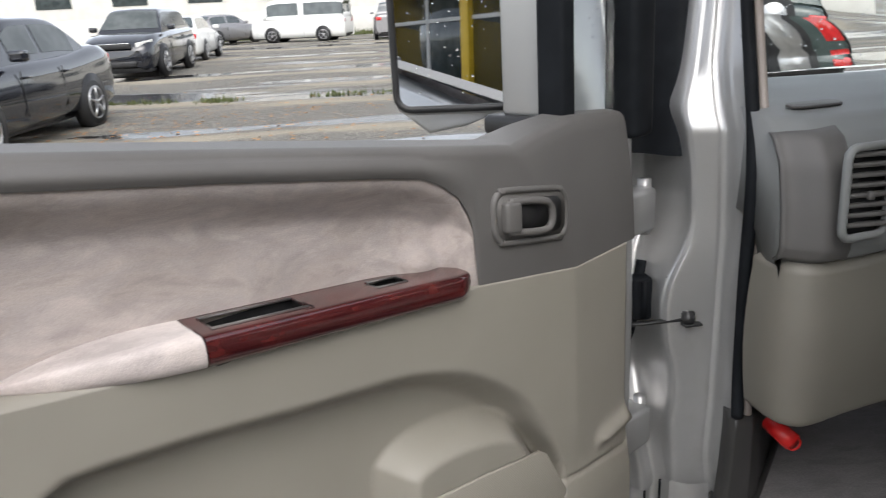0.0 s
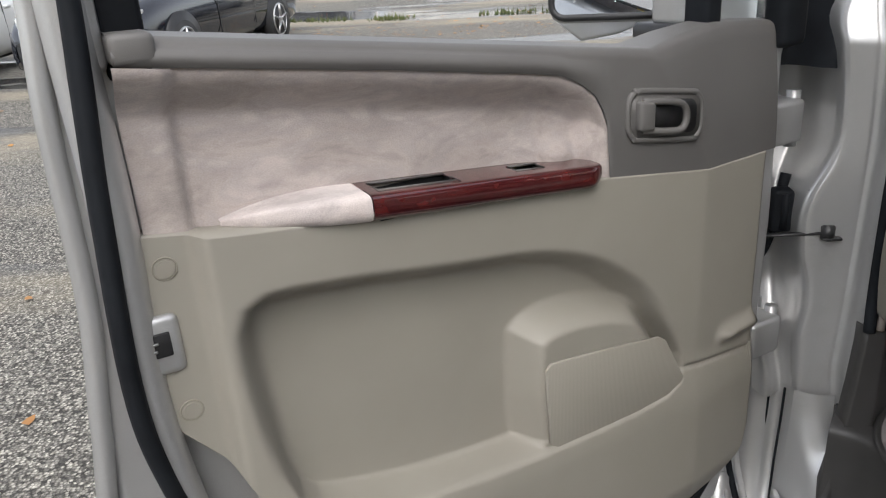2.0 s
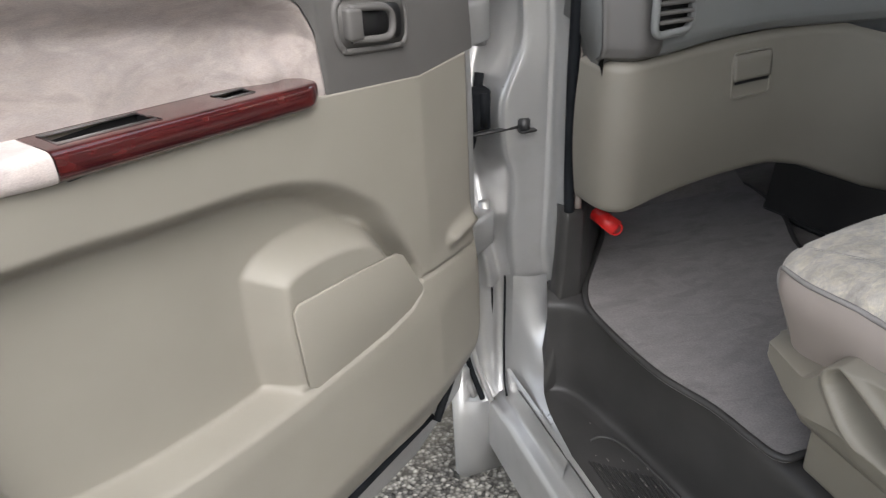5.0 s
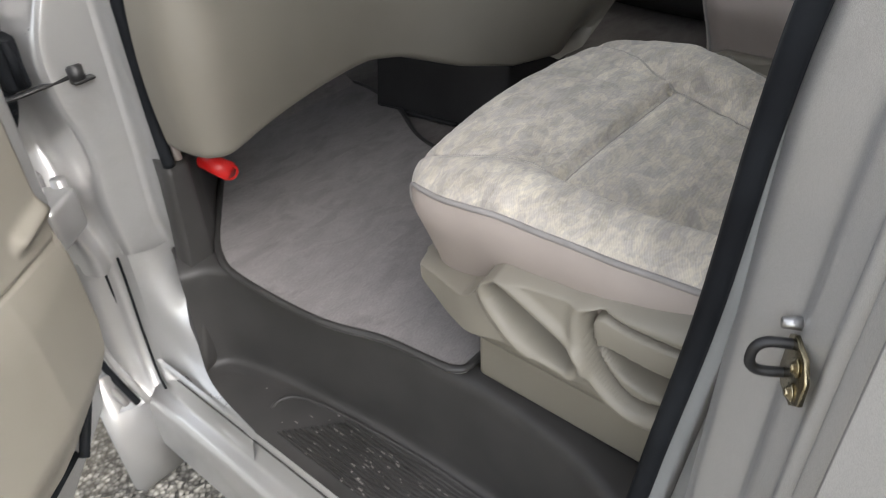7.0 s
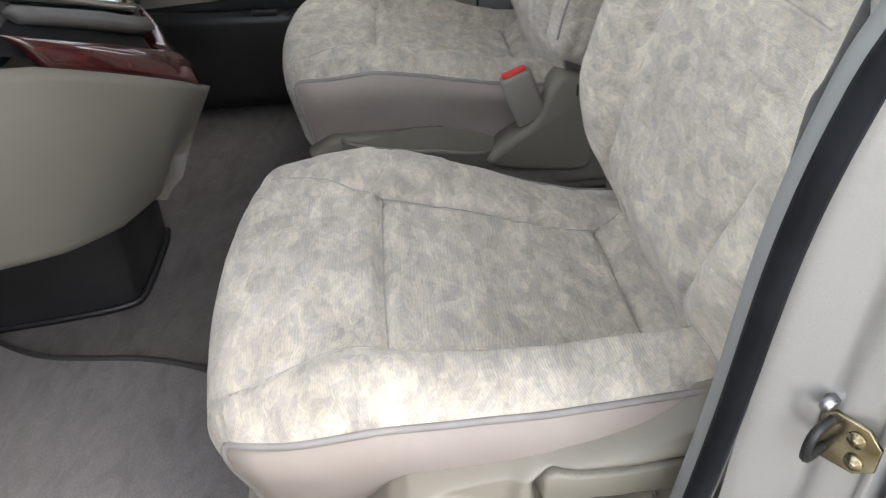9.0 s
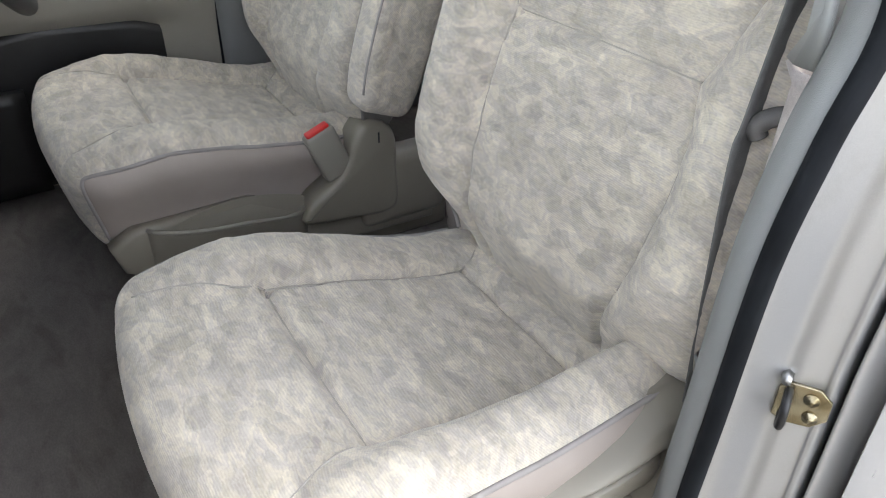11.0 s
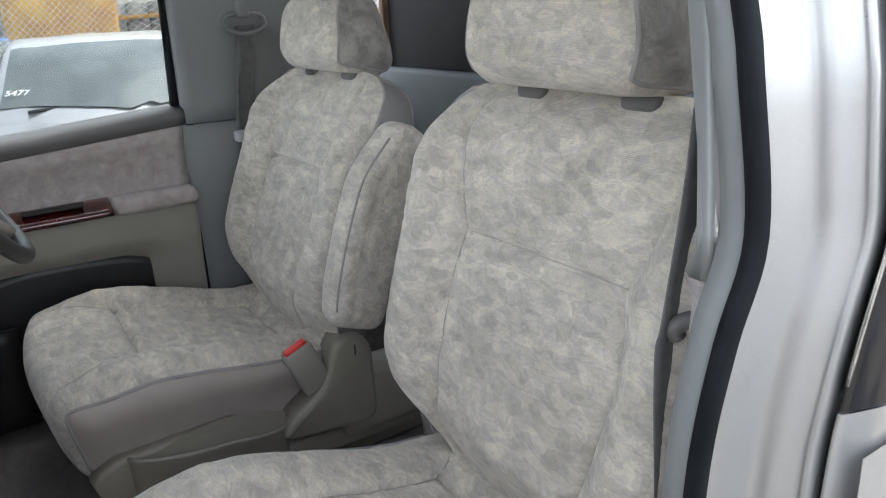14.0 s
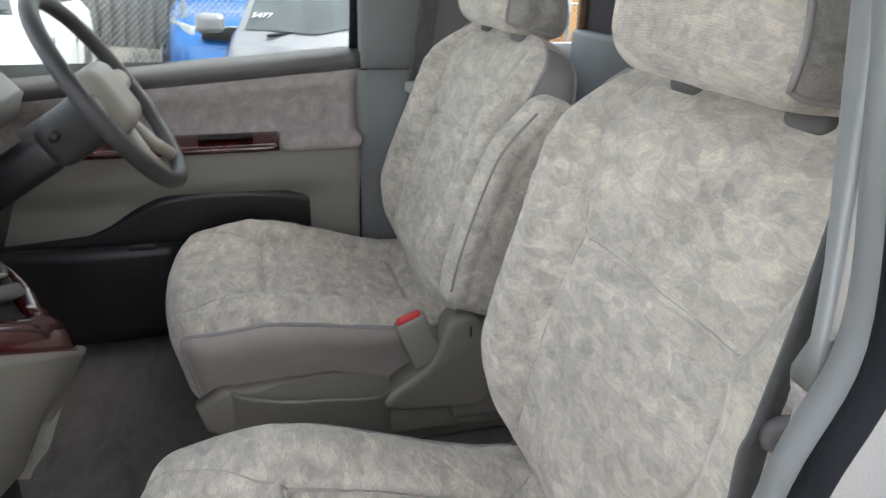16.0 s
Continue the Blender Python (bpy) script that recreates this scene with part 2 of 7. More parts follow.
# ---- mesh helpers ----
def mesh_object(name, verts, faces, material, parent=None, label="", smooth=True, m=None):
    me = bpy.data.meshes.new(name)
    me.from_pydata([tuple(map(float, v)) for v in verts], [], [tuple(int(i) for i in f) for f in faces])
    me.materials.append(material)
    if smooth:
        me.shade_smooth()
    ob = new(name, me)
    if parent:
        ob.parent = parent
    if m is not None:
        ob.matrix_basis = m
    if label:
        ob["label"] = label
    return ob


def part(name, bm, material, parent, label="", smooth=True):
    bmesh.ops.recalc_face_normals(bm, faces=bm.faces)
    me = bpy.data.meshes.new(name)
    bm.to_mesh(me)
    bm.free()
    me.materials.append(material)
    if smooth:
        me.shade_smooth()
    ob = new(name, me)
    if parent:
        ob.parent = parent
    if label:
        ob["label"] = label
    return ob


def thing(name, label, category, group="", kind="", m=None):
    ob = tagged(new(name), label, category, group, kind)
    if m is not None:
        ob.matrix_basis = m
    return ob


def sharp(ob, angle=35):
    """Smooth shading that keeps hard edges."""
    ob.data.set_sharp_from_angle(angle=radians(angle))
    return ob


def box(lo, hi, r=0.004, seg=2):
    bm = bmesh.new()
    bmesh.ops.create_cube(bm, size=1)
    for v in bm.verts:
        v.co = [lo[i] + (v.co[i] + 0.5) * (hi[i] - lo[i]) for i in range(3)]
    r = min(r, 0.45 * min(hi[i] - lo[i] for i in range(3)))
    if r > 0:
        bmesh.ops.bevel(bm, geom=bm.edges[:], offset=r, segments=seg, affect="EDGES", profile=0.5)
    return bm


def cyl(a, b, r1, r2=None, n=20, bevel=0.0):
    r2 = r1 if r2 is None else r2
    a, b = Vector(a), Vector(b)
    bm = bmesh.new()
    bmesh.ops.create_cone(bm, cap_ends=True, segments=n, radius1=r1, radius2=r2, depth=(b - a).length)
    if bevel:
        rim = [e for e in bm.edges if abs(e.verts[0].co.z - e.verts[1].co.z) < 1e-6]
        bmesh.ops.bevel(bm, geom=rim, offset=bevel, segments=2, affect="EDGES")
    q = (b - a).to_track_quat("Z", "Y").to_matrix().to_4x4()
    bmesh.ops.transform(bm, matrix=Matrix.Translation((a + b) / 2) @ q, verts=bm.verts)
    return bm


def join(*bms):
    out = bmesh.new()
    for b in bms:
        me = bpy.data.meshes.new("tmp")
        b.to_mesh(me)
        out.from_mesh(me)
        bpy.data.meshes.remove(me)
        b.free()
    return out


def smooth_path(pts, n=8, closed=False):
    """Catmull-Rom points through pts."""
    p = [np.array(q, float) for q in pts]
    k = len(p)
    out = []
    for i in range(k if closed else k - 1):
        a, b, c, d = (p[(i - 1) % k] if closed or i else p[0]), p[i], p[(i + 1) % k], (p[(i + 2) % k] if closed or i + 2 < k else p[-1])
        for j in range(n):
            t = j / n
            out.append(0.5 * (2 * b + (c - a) * t + (2 * a - 5 * b + 4 * c - d) * t * t + (3 * b - a - 3 * c + d) * t ** 3))
    if not closed:
        out.append(p[-1])
    return out


def tube(pts, r, n=8, closed=False, flat=(1, 1)):
    """A tube along a path. flat: the cross-section's two half-widths as shares of r."""
    p = [Vector(q) for q in pts]
    k = len(p)
    verts, faces = [], []
    up = Vector((0, 0, 1))
    side = None
    for i in range(k):
        d = (p[(i + 1) % k] - p[i - 1]) if closed else (p[min(i + 1, k - 1)] - p[max(i - 1, 0)])
        d.normalize()
        if side is None:
            ref = up if abs(d.dot(up)) < 0.95 else Vector((1, 0, 0))
            side = d.cross(ref).normalized()
        else:
            side = (side - d * side.dot(d)).normalized()
        nrm = side.cross(d)
        for j in range(n):
            a = 2 * math.pi * j / n
            verts.append(p[i] + side * (r * flat[0] * math.cos(a)) + nrm * (r * flat[1] * math.sin(a)))
    m = k if closed else k - 1
    for i in range(m):
        for j in range(n):
            a, b = i * n, ((i + 1) % k) * n
            faces.append((a + j, a + (j + 1) % n, b + (j + 1) % n, b + j))
    if not closed:
        faces.append(tuple(range(n))[::-1])
        faces.append(tuple(range((k - 1) * n, k * n)))
    bm = bmesh.new()
    vs = [bm.verts.new(v) for v in verts]
    for f in faces:
        bm.faces.new([vs[i] for i in f])
    return bm


def sheet(f, nu, nv, thick=0.0, back=(0, 0, 0)):
    """A sheet from f(s, t) over the unit square; with back, a solid to that offset."""
    g = [Vector(f(i / nu, j / nv)) for j in range(nv + 1) for i in range(nu + 1)]
    w = nu + 1
    bm = bmesh.new()
    vs = [bm.verts.new(v) for v in g]
    for j in range(nv):
        for i in range(nu):
            bm.faces.new((vs[j * w + i], vs[j * w + i + 1], vs[(j + 1) * w + i + 1], vs[(j + 1) * w + i]))
    b = Vector(back)
    if b.length > 0:
        rim = [i for i in range(w)] + [j * w + nu for j in range(1, nv + 1)] + [nv * w + i for i in range(nu - 1, -1, -1)] + [j * w for j in range(nv - 1, 0, -1)]
        bk = [bm.verts.new(g[i] + b) for i in rim]
        k = len(rim)
        for i in range(k):
            bm.faces.new((vs[rim[(i + 1) % k]], vs[rim[i]], bk[i], bk[(i + 1) % k]))
        bm.faces.new(bk)
    return bm


def slab(outline, depth, bevel=0.003, axis="w", seg=2):
    """A flat solid from a closed outline of (a, b) pairs, from 0 to depth along the third axis."""
    bm = bmesh.new()
    lo = [bm.verts.new((a, b, 0)) for a, b in outline]
    bm.faces.new(lo)
    ext = bmesh.ops.extrude_face_region(bm, geom=bm.faces[:])
    top = [v for v in ext["geom"] if isinstance(v, bmesh.types.BMVert)]
    for v in top:
        v.co.z = depth
    bmesh.ops.recalc_face_normals(bm, faces=bm.faces)
    if bevel:
        tv = set(top)
        e = [x for x in bm.edges if x.verts[0] in tv and x.verts[1] in tv]
        bmesh.ops.bevel(bm, geom=e, offset=bevel, segments=seg, affect="EDGES", profile=0.5)
    return bm


def moved(bm, m):
    bmesh.ops.transform(bm, matrix=m, verts=bm.verts)
    return bm


def round_rect(x0, y0, x1, y1, r, n=6):
    out = []
    for cx, cy, a in ((x1 - r, y1 - r, 0), (x0 + r, y1 - r, 90), (x0 + r, y0 + r, 180), (x1 - r, y0 + r, 270)):
        for i in range(n + 1):
            t = radians(a + 90 * i / n)
            out.append((cx + r * math.cos(t), cy + r * math.sin(t)))
    return out


def rbox(h, r, n, shape=None):
    """Vertices and faces of a dense rounded box with half sizes h and corner radius r; n steps on each axis."""
    idx, verts, faces = {}, [], []

    def vid(i, j, k):
        key = (i, j, k)
        if key not in idx:
            p = np.array([(-1 + 2 * c / m) * hh for c, m, hh in zip(key, n, h)])
            q = np.clip(p, [-(hh - r) for hh in h], [hh - r for hh in h])
            d = p - q
            ln = np.linalg.norm(d)
            idx[key] = len(verts)
            verts.append(q + (d / ln * r if ln > 1e-9 else 0))
        return idx[key]

    a, b, c = n
    for j in range(b):
        for i in range(a):
            faces.append((vid(i, j, 0), vid(i, j + 1, 0), vid(i + 1, j + 1, 0), vid(i + 1, j, 0)))
            faces.append((vid(i, j, c), vid(i + 1, j, c), vid(i + 1, j + 1, c), vid(i, j + 1, c)))
    for k in range(c):
        for i in range(a):
            faces.append((vid(i, 0, k), vid(i + 1, 0, k), vid(i + 1, 0, k + 1), vid(i, 0, k + 1)))
            faces.append((vid(i, b, k), vid(i, b, k + 1), vid(i + 1, b, k + 1), vid(i + 1, b, k)))
        for j in range(b):
            faces.append((vid(0, j, k), vid(0, j, k + 1), vid(0, j + 1, k + 1), vid(0, j + 1, k)))
            faces.append((vid(a, j, k), vid(a, j + 1, k), vid(a, j + 1, k + 1), vid(a, j, k + 1)))
    RB.clear()
    RB.update(idx)
    return np.array(verts), faces


RB = {}


def split_sides(n, faces, upto=None):
    """Faces on the two x sides of a rounded box made with n steps, and the rest, each with its own vertices."""
    a, b, c = n
    side = [False] * (2 * a * b) + ([False] * (2 * a) + [j < (upto or b) for j in range(b) for _ in (0, 1)]) * c
    out = []
    for want in (True, False):
        fs = [f for f, s in zip(faces, side) if s == want]
        used = sorted({i for f in fs for i in f})
        new_id = {o: i for i, o in enumerate(used)}
        out.append((used, [tuple(new_id[i] for i in f) for f in fs]))
    return out


def smoothstep(a, b, x):
    t = min(1, max(0, (x - a) / (b - a)))
    return t * t * (3 - 2 * t)


def gauss(x, s):
    return math.exp(-(x / s) ** 2)


def lerp_table(tab, x):
    a = tab[0]
    if x <= a[0]:
        return a[1]
    for b in tab:
        if x < b[0]:
            return a[1] + (b[1] - a[1]) * (x - a[0]) / (b[0] - a[0])
        a = b
    return a[1]


# ---- ground ----
LOT = pose(0, 0, 0, 2.1, 0.3, 0)                # the car park rises a little ahead of the van


def ground():
    bm = bmesh.new()
    bmesh.ops.create_grid(bm, x_segments=60, y_segments=60, size=400)
    ob = part("ground", bm, ASPHALT, None)
    ob.matrix_basis = LOT
    tagged(ob, "worn wet asphalt car park with puddles and leaves", "ground", kind="structure")


ground()

XC = 1.28                                     # the van's middle line


def poly_distance(poly, p):
    """Distance of p to a closed outline, positive inside."""
    x, y = p
    best, inside = 1e9, False
    k = len(poly)
    for i in range(k):
        (ax, ay), (bx, by) = poly[i], poly[(i + 1) % k]
        dx, dy = bx - ax, by - ay
        t = min(1, max(0, ((x - ax) * dx + (y - ay) * dy) / (dx * dx + dy * dy + 1e-12)))
        best = min(best, math.hypot(x - ax - t * dx, y - ay - t * dy))
        if (ay > y) != (by > y) and x < (bx - ax) * (y - ay) / (by - ay) + ax:
            inside = not inside
    return best if inside else -best


# ---- the open front door: local x from hinge to latch, y towards the cabin, z up ----
DOOR_AT = pose(0.495, 1.015, 0, 0, 0, 216)
BELT_TOP = [(0.0, 1.25), (0.08, 1.262), (0.2, 1.27), (0.28, 1.262), (0.34, 1.252), (0.45, 1.266), (0.70, 1.298), (0.97, 1.332)]
INSERT_TOP = [(0.414, 1.10), (0.417, 1.16), (0.425, 1.185), (0.44, 1.21), (0.465, 1.228), (0.492, 1.24), (0.55, 1.250), (0.70, 1.272), (0.97, 1.308)]
PANEL_TOP = [(0.05, 1.074), (0.09, 1.076), (0.235, 1.08), (0.414, 1.103), (0.75, 1.126), (0.90, 1.140), (0.985, 1.152)]
PANEL_BOTTOM = [(0.085, 0.62), (0.10, 0.56), (0.148, 0.50), (0.27, 0.475), (0.50, 0.49), (0.70, 0.505), (0.80, 0.545), (0.865, 0.65), (0.897, 0.77), (0.912, 0.835), (0.935, 0.885), (0.99, 0.955)]
RECESS = [(0.886, 1.05), (0.80, 1.055), (0.649, 1.035), (0.53, 1.02), (0.444, 0.992), (0.38, 0.95), (0.33, 0.90), (0.27, 0.80), (0.30, 0.742), (0.516, 0.735), (0.66, 0.742), (0.78, 0.762), (0.862, 0.80), (0.893, 0.95)]
POD = [(0.550, 0.89), (0.540, 0.915), (0.505, 0.930), (0.44, 0.929), (0.375, 0.912), (0.33, 0.88), (0.255, 0.745), (0.30, 0.72), (0.515, 0.715), (0.55, 0.76)]
GRILLE = [(0.524, 0.860), (0.514, 0.868), (0.42, 0.859), (0.320, 0.846), (0.306, 0.836), (0.266, 0.762), (0.260, 0.740), (0.268, 0.722), (0.30, 0.717), (0.40, 0.721), (0.497, 0.727), (0.518, 0.742)]


RECESS, POD = ([(q[0], q[1]) for q in smooth_path([(a, b, 0) for a, b in o], 3, True)] for o in (RECESS, POD))


def panel_w(u, z):
    w = 0.0
    d = poly_distance(RECESS, (u, z))
    up = smoothstep(0.80, 0.93, z)
    w -= 0.048 * (up * smoothstep(-0.014, 0.024, d) + (1 - up) * smoothstep(-0.004, 0.012, d))
    w += 0.047 * smoothstep(-0.006, 0.030, poly_distance(POD, (u, z))) * smoothstep(-0.002, 0.010, d)
    w += 0.012 * smoothstep(0.80, 0.70, z) * smoothstep(0.01, -0.004, d)
    w -= 0.02 * smoothstep(0.917, 0.932, u)
    w -= max(0, 0.235 - u) * 0.14
    w -= 0.03 * smoothstep(0.56, 0.47, z)
    w += 0.014 * gauss(z - 0.797, 0.012) * smoothstep(0.19, 0.16, u)
    w -= 0.006 * gauss((z - (0.752 + 0.145 * (u - 0.108))), 0.0025) * smoothstep(0.268, 0.258, u)
    return w


def insert_w(u, z):
    top, low = lerp_table(INSERT_TOP, u), lerp_table(PANEL_TOP, u)
    d = min(top - z, (u - 0.414) * 1.2, 0.06)
    w = -0.038 * smoothstep(0.0, 0.05, d) - 0.003
    w += 0.012 * smoothstep(0.915, 0.93, u) - 0.0012 * gauss(u - 0.915, 0.006)
    w += 0.016 * math.exp(-((u - 0.47) / 0.035) ** 2 - ((z - 1.135) / 0.03) ** 2)
    return w


def weather(parent, pts, r, name="weatherstrip", flat=(1, 1)):
    return part(name, tube(smooth_path(pts, 6), r, 8, flat=flat), RUBBER, parent, "black rubber weatherstrip")


def front_door():
    d = thing("passenger_door", "open silver front door with suede, beige plastic and wood trim", "car door", m=DOOR_AT)
    # outer shell with its inner pressing
    outline = [(0.03, 1.24), (0.02, 0.95), (0.03, 0.62), (0.10, 0.42), (0.25, 0.37), (0.70, 0.375), (0.88, 0.42), (0.99, 0.56), (1.052, 0.80), (1.045, 0.94), (1.03, 1.08), (1.022, 1.26), (1.0, 1.33), (0.5, 1.245), (0.3, 1.235)]
    sh = moved(slab(outline, 0.075, 0.012, seg=3), Matrix(((1, 0, 0, 0), (0, 0, 1, -0.125), (0, 1, 0, 0), (0, 0, 0, 1))))
    part("shell", sh, SILVER, d)
    flange = smooth_path([(1.012, -0.06, 1.62), (1.012, -0.06, 1.40), (1.022, -0.06, 1.26), (1.028, -0.06, 1.08), (1.046, -0.06, 0.94), (1.056, -0.06, 0.80), (1.0, -0.06, 0.57), (0.89, -0.06, 0.42)], 6)
    part("shell_flange", tube(flange, 0.022, 8, flat=(1, 0.5)), SILVER, d)
    jamb = smooth_path([(0.992, -0.035, 1.62), (0.992, -0.035, 1.34), (0.99, -0.03, 1.18), (0.996, -0.03, 1.0), (0.985, -0.03, 0.86), (0.955, -0.032, 0.72), (0.90, -0.035, 0.58)], 8)
    part("inner_pressing", tube(jamb, 0.026, 10, flat=(1, 0.8)), SILVER, d)
    weather(d, [(0.985, -0.02, 1.62), (0.985, -0.015, 1.39), (1.0, -0.008, 1.19), (1.010, -0.006, 1.01), (1.0, -0.008, 0.90), (0.965, -0.012, 0.76), (0.91, -0.015, 0.60), (0.83, -0.03, 0.475), (0.6, -0.055, 0.43), (0.2, -0.06, 0.43)], 0.0165, flat=(1, 0.6))
    weather(d, [(0.05, -0.06, 1.27), (0.075, -0.055, 1.10), (0.075, -0.05, 0.95), (0.07, -0.05, 0.76), (0.085, -0.05, 0.55), (0.2, -0.04, 0.42)], 0.008)
    # window frame: rear upright, top rail, quarter-light post
    part("window_frame", join(box((0.965, -0.085, 1.30), (1.0, -0.025, 1.74), 0.008), box((0.1, -0.085, 1.70), (1.0, -0.03, 1.745), 0.01)), SILVER, d)
    part("window_channel", box((0.928, -0.08, 1.29), (0.966, -0.035, 1.71), 0.006), RUBBER, d, "black window channel")
    part("quarter_post", box((0.182, -0.085, 1.22), (0.21, -0.04, 1.70), 0.006), RUBBER, d, "black quarter light post")
    part("quarter_frame", box((0.005, -0.09, 1.22), (0.06, -0.03, 1.70), 0.012), RUBBER, d, "black quarter light frame")
    g = part("quarter_glass", box((0.057, -0.068, 1.235), (0.184, -0.064, 1.70), 0.0), GLASS, d, "small fixed quarter glass with rain drops")
    g.visible_shadow = False
    rng = random.Random(5)
    drops = bmesh.new()
    for _ in range(60):
        r, x, z = rng.uniform(0.0008, 0.0018), rng.uniform(0.06, 0.18), rng.uniform(1.27, 1.5)
        bmesh.ops.create_icosphere(drops, subdivisions=1, radius=r, matrix=Matrix.Translation((x, -0.0635, z)))
    tagged(part("rain_drops", drops, DROP, d, "rain drops on the glass"), kind="stuff")
    # dark grey belt trim
    def belt(s, t):
        u = 0.965 - s * 0.905
        top = lerp_table(BELT_TOP, u)
        low = lerp_table(INSERT_TOP, u) if u > 0.416 else lerp_table(PANEL_TOP, u)
        if t < 0.3:
            k = t / 0.3
            return (u, -0.075 + 0.06 * k - 0.16 * max(0, 0.235 + (top - 1.08) * 0.65 - u) * k, top + 0.004 - 0.002 * k)
        if t < 0.5:
            k = (t - 0.3) / 0.2 * math.pi / 2
            r = min(0.014, 0.4 * (top - low))
            return (u, -0.015 + r * math.sin(k) - 0.16 * max(0, 0.235 + (top - 1.08) * 0.65 - u) - 0.002 * (k > 3), top + 0.002 - r * (1 - math.cos(k)))
        k = (t - 0.5) / 0.5
        r = min(0.014, 0.4 * (top - low))
        z0 = top + 0.002 - r
        z = z0 + (low - z0) * k
        kink = max(0, 0.115 + (z - 1.08) * 0.65 + 0.0 - u + 0.12)
        return (u, -0.001 * (1 - k) + 0.004 * math.sin(math.pi * k) - 0.16 * kink, z)
    part("belt_trim", sheet(belt, 150, 40), GREY, d, "dark grey moulded belt trim")
    part("belt_end_cap", box((0.928, -0.06, lerp_table(INSERT_TOP, 0.95) + 0.001), (0.966, 0.004, 1.334), 0.006, 3), GREY, d, "dark grey end cap")
    # suede insert
    def ins(s, t):
        u = 0.968 - s * (0.968 - 0.4145)
        top, low = lerp_table(INSERT_TOP, u), lerp_table(PANEL_TOP, u) - 0.012
        z = low + (top - low) * t
        return (u, insert_w(u, z), z)
    part("suede_insert", sheet(ins, 120, 50), SUEDE, d, "pinkish beige brushed suede insert")
    # beige lower panel
    def low_panel(s, t):
        u = 0.978 - s * (0.978 - 0.09)
        lo, hi = lerp_table(PANEL_BOTTOM, u), lerp_table(PANEL_TOP, u)
        e = 0.012 * max(0, (hi - 0.75)) if u < 0.15 else 0
        z = lo + (hi - lo) * t
        return (u, panel_w(u, z), z)
    lp = sheet(low_panel, 200, 190, back=(0, -0.075, 0))
    part("lower_panel", lp, BEIGE, d, "beige moulded plastic door panel with pocket")
    # speaker grille
    def gr(p):
        return (p[0], 0.0022 + 0.001, p[1])
    gb = moved(slab(GRILLE, 0.004, 0.0015), Matrix(((1, 0, 0, 0), (0, 0, 1, 0.0006), (0, 1, 0, 0), (0, 0, 0, 1))))
    part("speaker_grille", gb, GRILLE_MAT, d, "perforated beige speaker grille")
    # armrest
    def zt(u):
        return 1.127 + (u - 0.45) * 0.083
    def arm(u0, u1, nose, skip=None, grow=None):
        prof = [(-0.05, 0.004), (-0.045, 0.003)] + [(-0.04 + 0.046 * i / 12, 0.002 - 0.002 * i / 12) for i in range(13)]
        prof += [(0.006 + 0.008 * math.sin(radians(a)), -0.008 + 0.008 * math.cos(radians(a))) for a in (20, 45, 70, 90)]
        prof += [(0.0145, -0.014), (0.014, -0.021), (0.011, -0.027), (0.004, -0.030), (-0.02, -0.031)]
        def f(s, t):
            u = u0 + (u1 - u0) * s
            i = t * (len(prof) - 1)
            a = int(min(i, len(prof) - 2))
            w, h = (prof[a][j] + (prof[a + 1][j] - prof[a][j]) * (i - a) for j in (0, 1))
            k = grow(s) if grow else (1, 1)
            w = -0.04 + (w + 0.04) * k[0]
            return (u, w, zt(u) + h * k[1] + (k[2] if len(k) > 2 else 0))
        return f, len(prof) - 1
    holes = ((0.638, 0.734, -0.034, -0.004), (0.512, 0.552, -0.030, -0.010))
    tip = lambda s: (1 - 0.16 * max(0, (0.08 - s) / 0.08) ** 2.2, 1 - 0.25 * max(0, (0.06 - s) / 0.06) ** 2, 0)
    f, nv = arm(0.434, 0.748, True, grow=tip)
    nu = 84
    bm = sheet(f, nu, nv)
    gone = []
    for face in bm.faces:
        c = face.calc_center_median()
        if c.z > zt(c.x) - 0.003 and any(a < c.x < b and lo < c.y < hi for a, b, lo, hi in holes):
            gone.append(face)
    bmesh.ops.delete(bm, geom=gone, context="FACES")
    part("armrest_trim", bm, WOOD, d, "glossy dark red burr wood armrest trim")
    for a, b, lo, hi in holes:
        tray = box((a - 0.003, lo - 0.006, zt(a) - 0.024), (b + 0.003, hi + 0.006, zt((a + b) / 2) - 0.003), 0.0)
        bmesh.ops.delete(tray, geom=[q for q in tray.faces if q.calc_center_median().z > zt((a + b) / 2) - 0.004], context="FACES")
        part("armrest_tray", tray, BLACK, d, "black recess in the armrest", smooth=False)
        rim = [(a, lo, zt(a) + 0.0015), (b, lo, zt(b) + 0.0015), (b, hi, zt(b) + 0.0005), (a, hi, zt(a) + 0.0005)]
        part("tray_rim", tube(rim, 0.0016, 6, closed=True), GREY, d, "dark rim")
    part("window_switch", box((0.516, -0.026, zt(0.53) - 0.022), (0.546, -0.012, zt(0.53) - 0.004), 0.003), GREY, d, "window switch")
    f, nv = arm(0.7495, 0.895, False, grow=lambda s: ((1 - 0.9 * s ** 2.2), 1 - 0.8 * s ** 2.4, -0.0285 * 0.8 * s ** 2.4 + 0.004 * s))
    part("armrest_pad", sheet(f, 30, nv), SUEDE_PAD, d, "pale suede armrest pad")
    # inside handle
    slant = Matrix(((1, 0, 0, 0), (0, 1, 0, 0), (0.14, 0, 1, -0.14 * 0.326), (0, 0, 0, 1)))
    part("handle_bezel", moved(tube(smooth_path([(x, 0.004, z) for x, z in round_rect(0.262, 1.138, 0.392, 1.200, 0.020, 3)], 3, True), 0.0042, 8, closed=True), slant), GREY, d, "dark grey handle bezel")
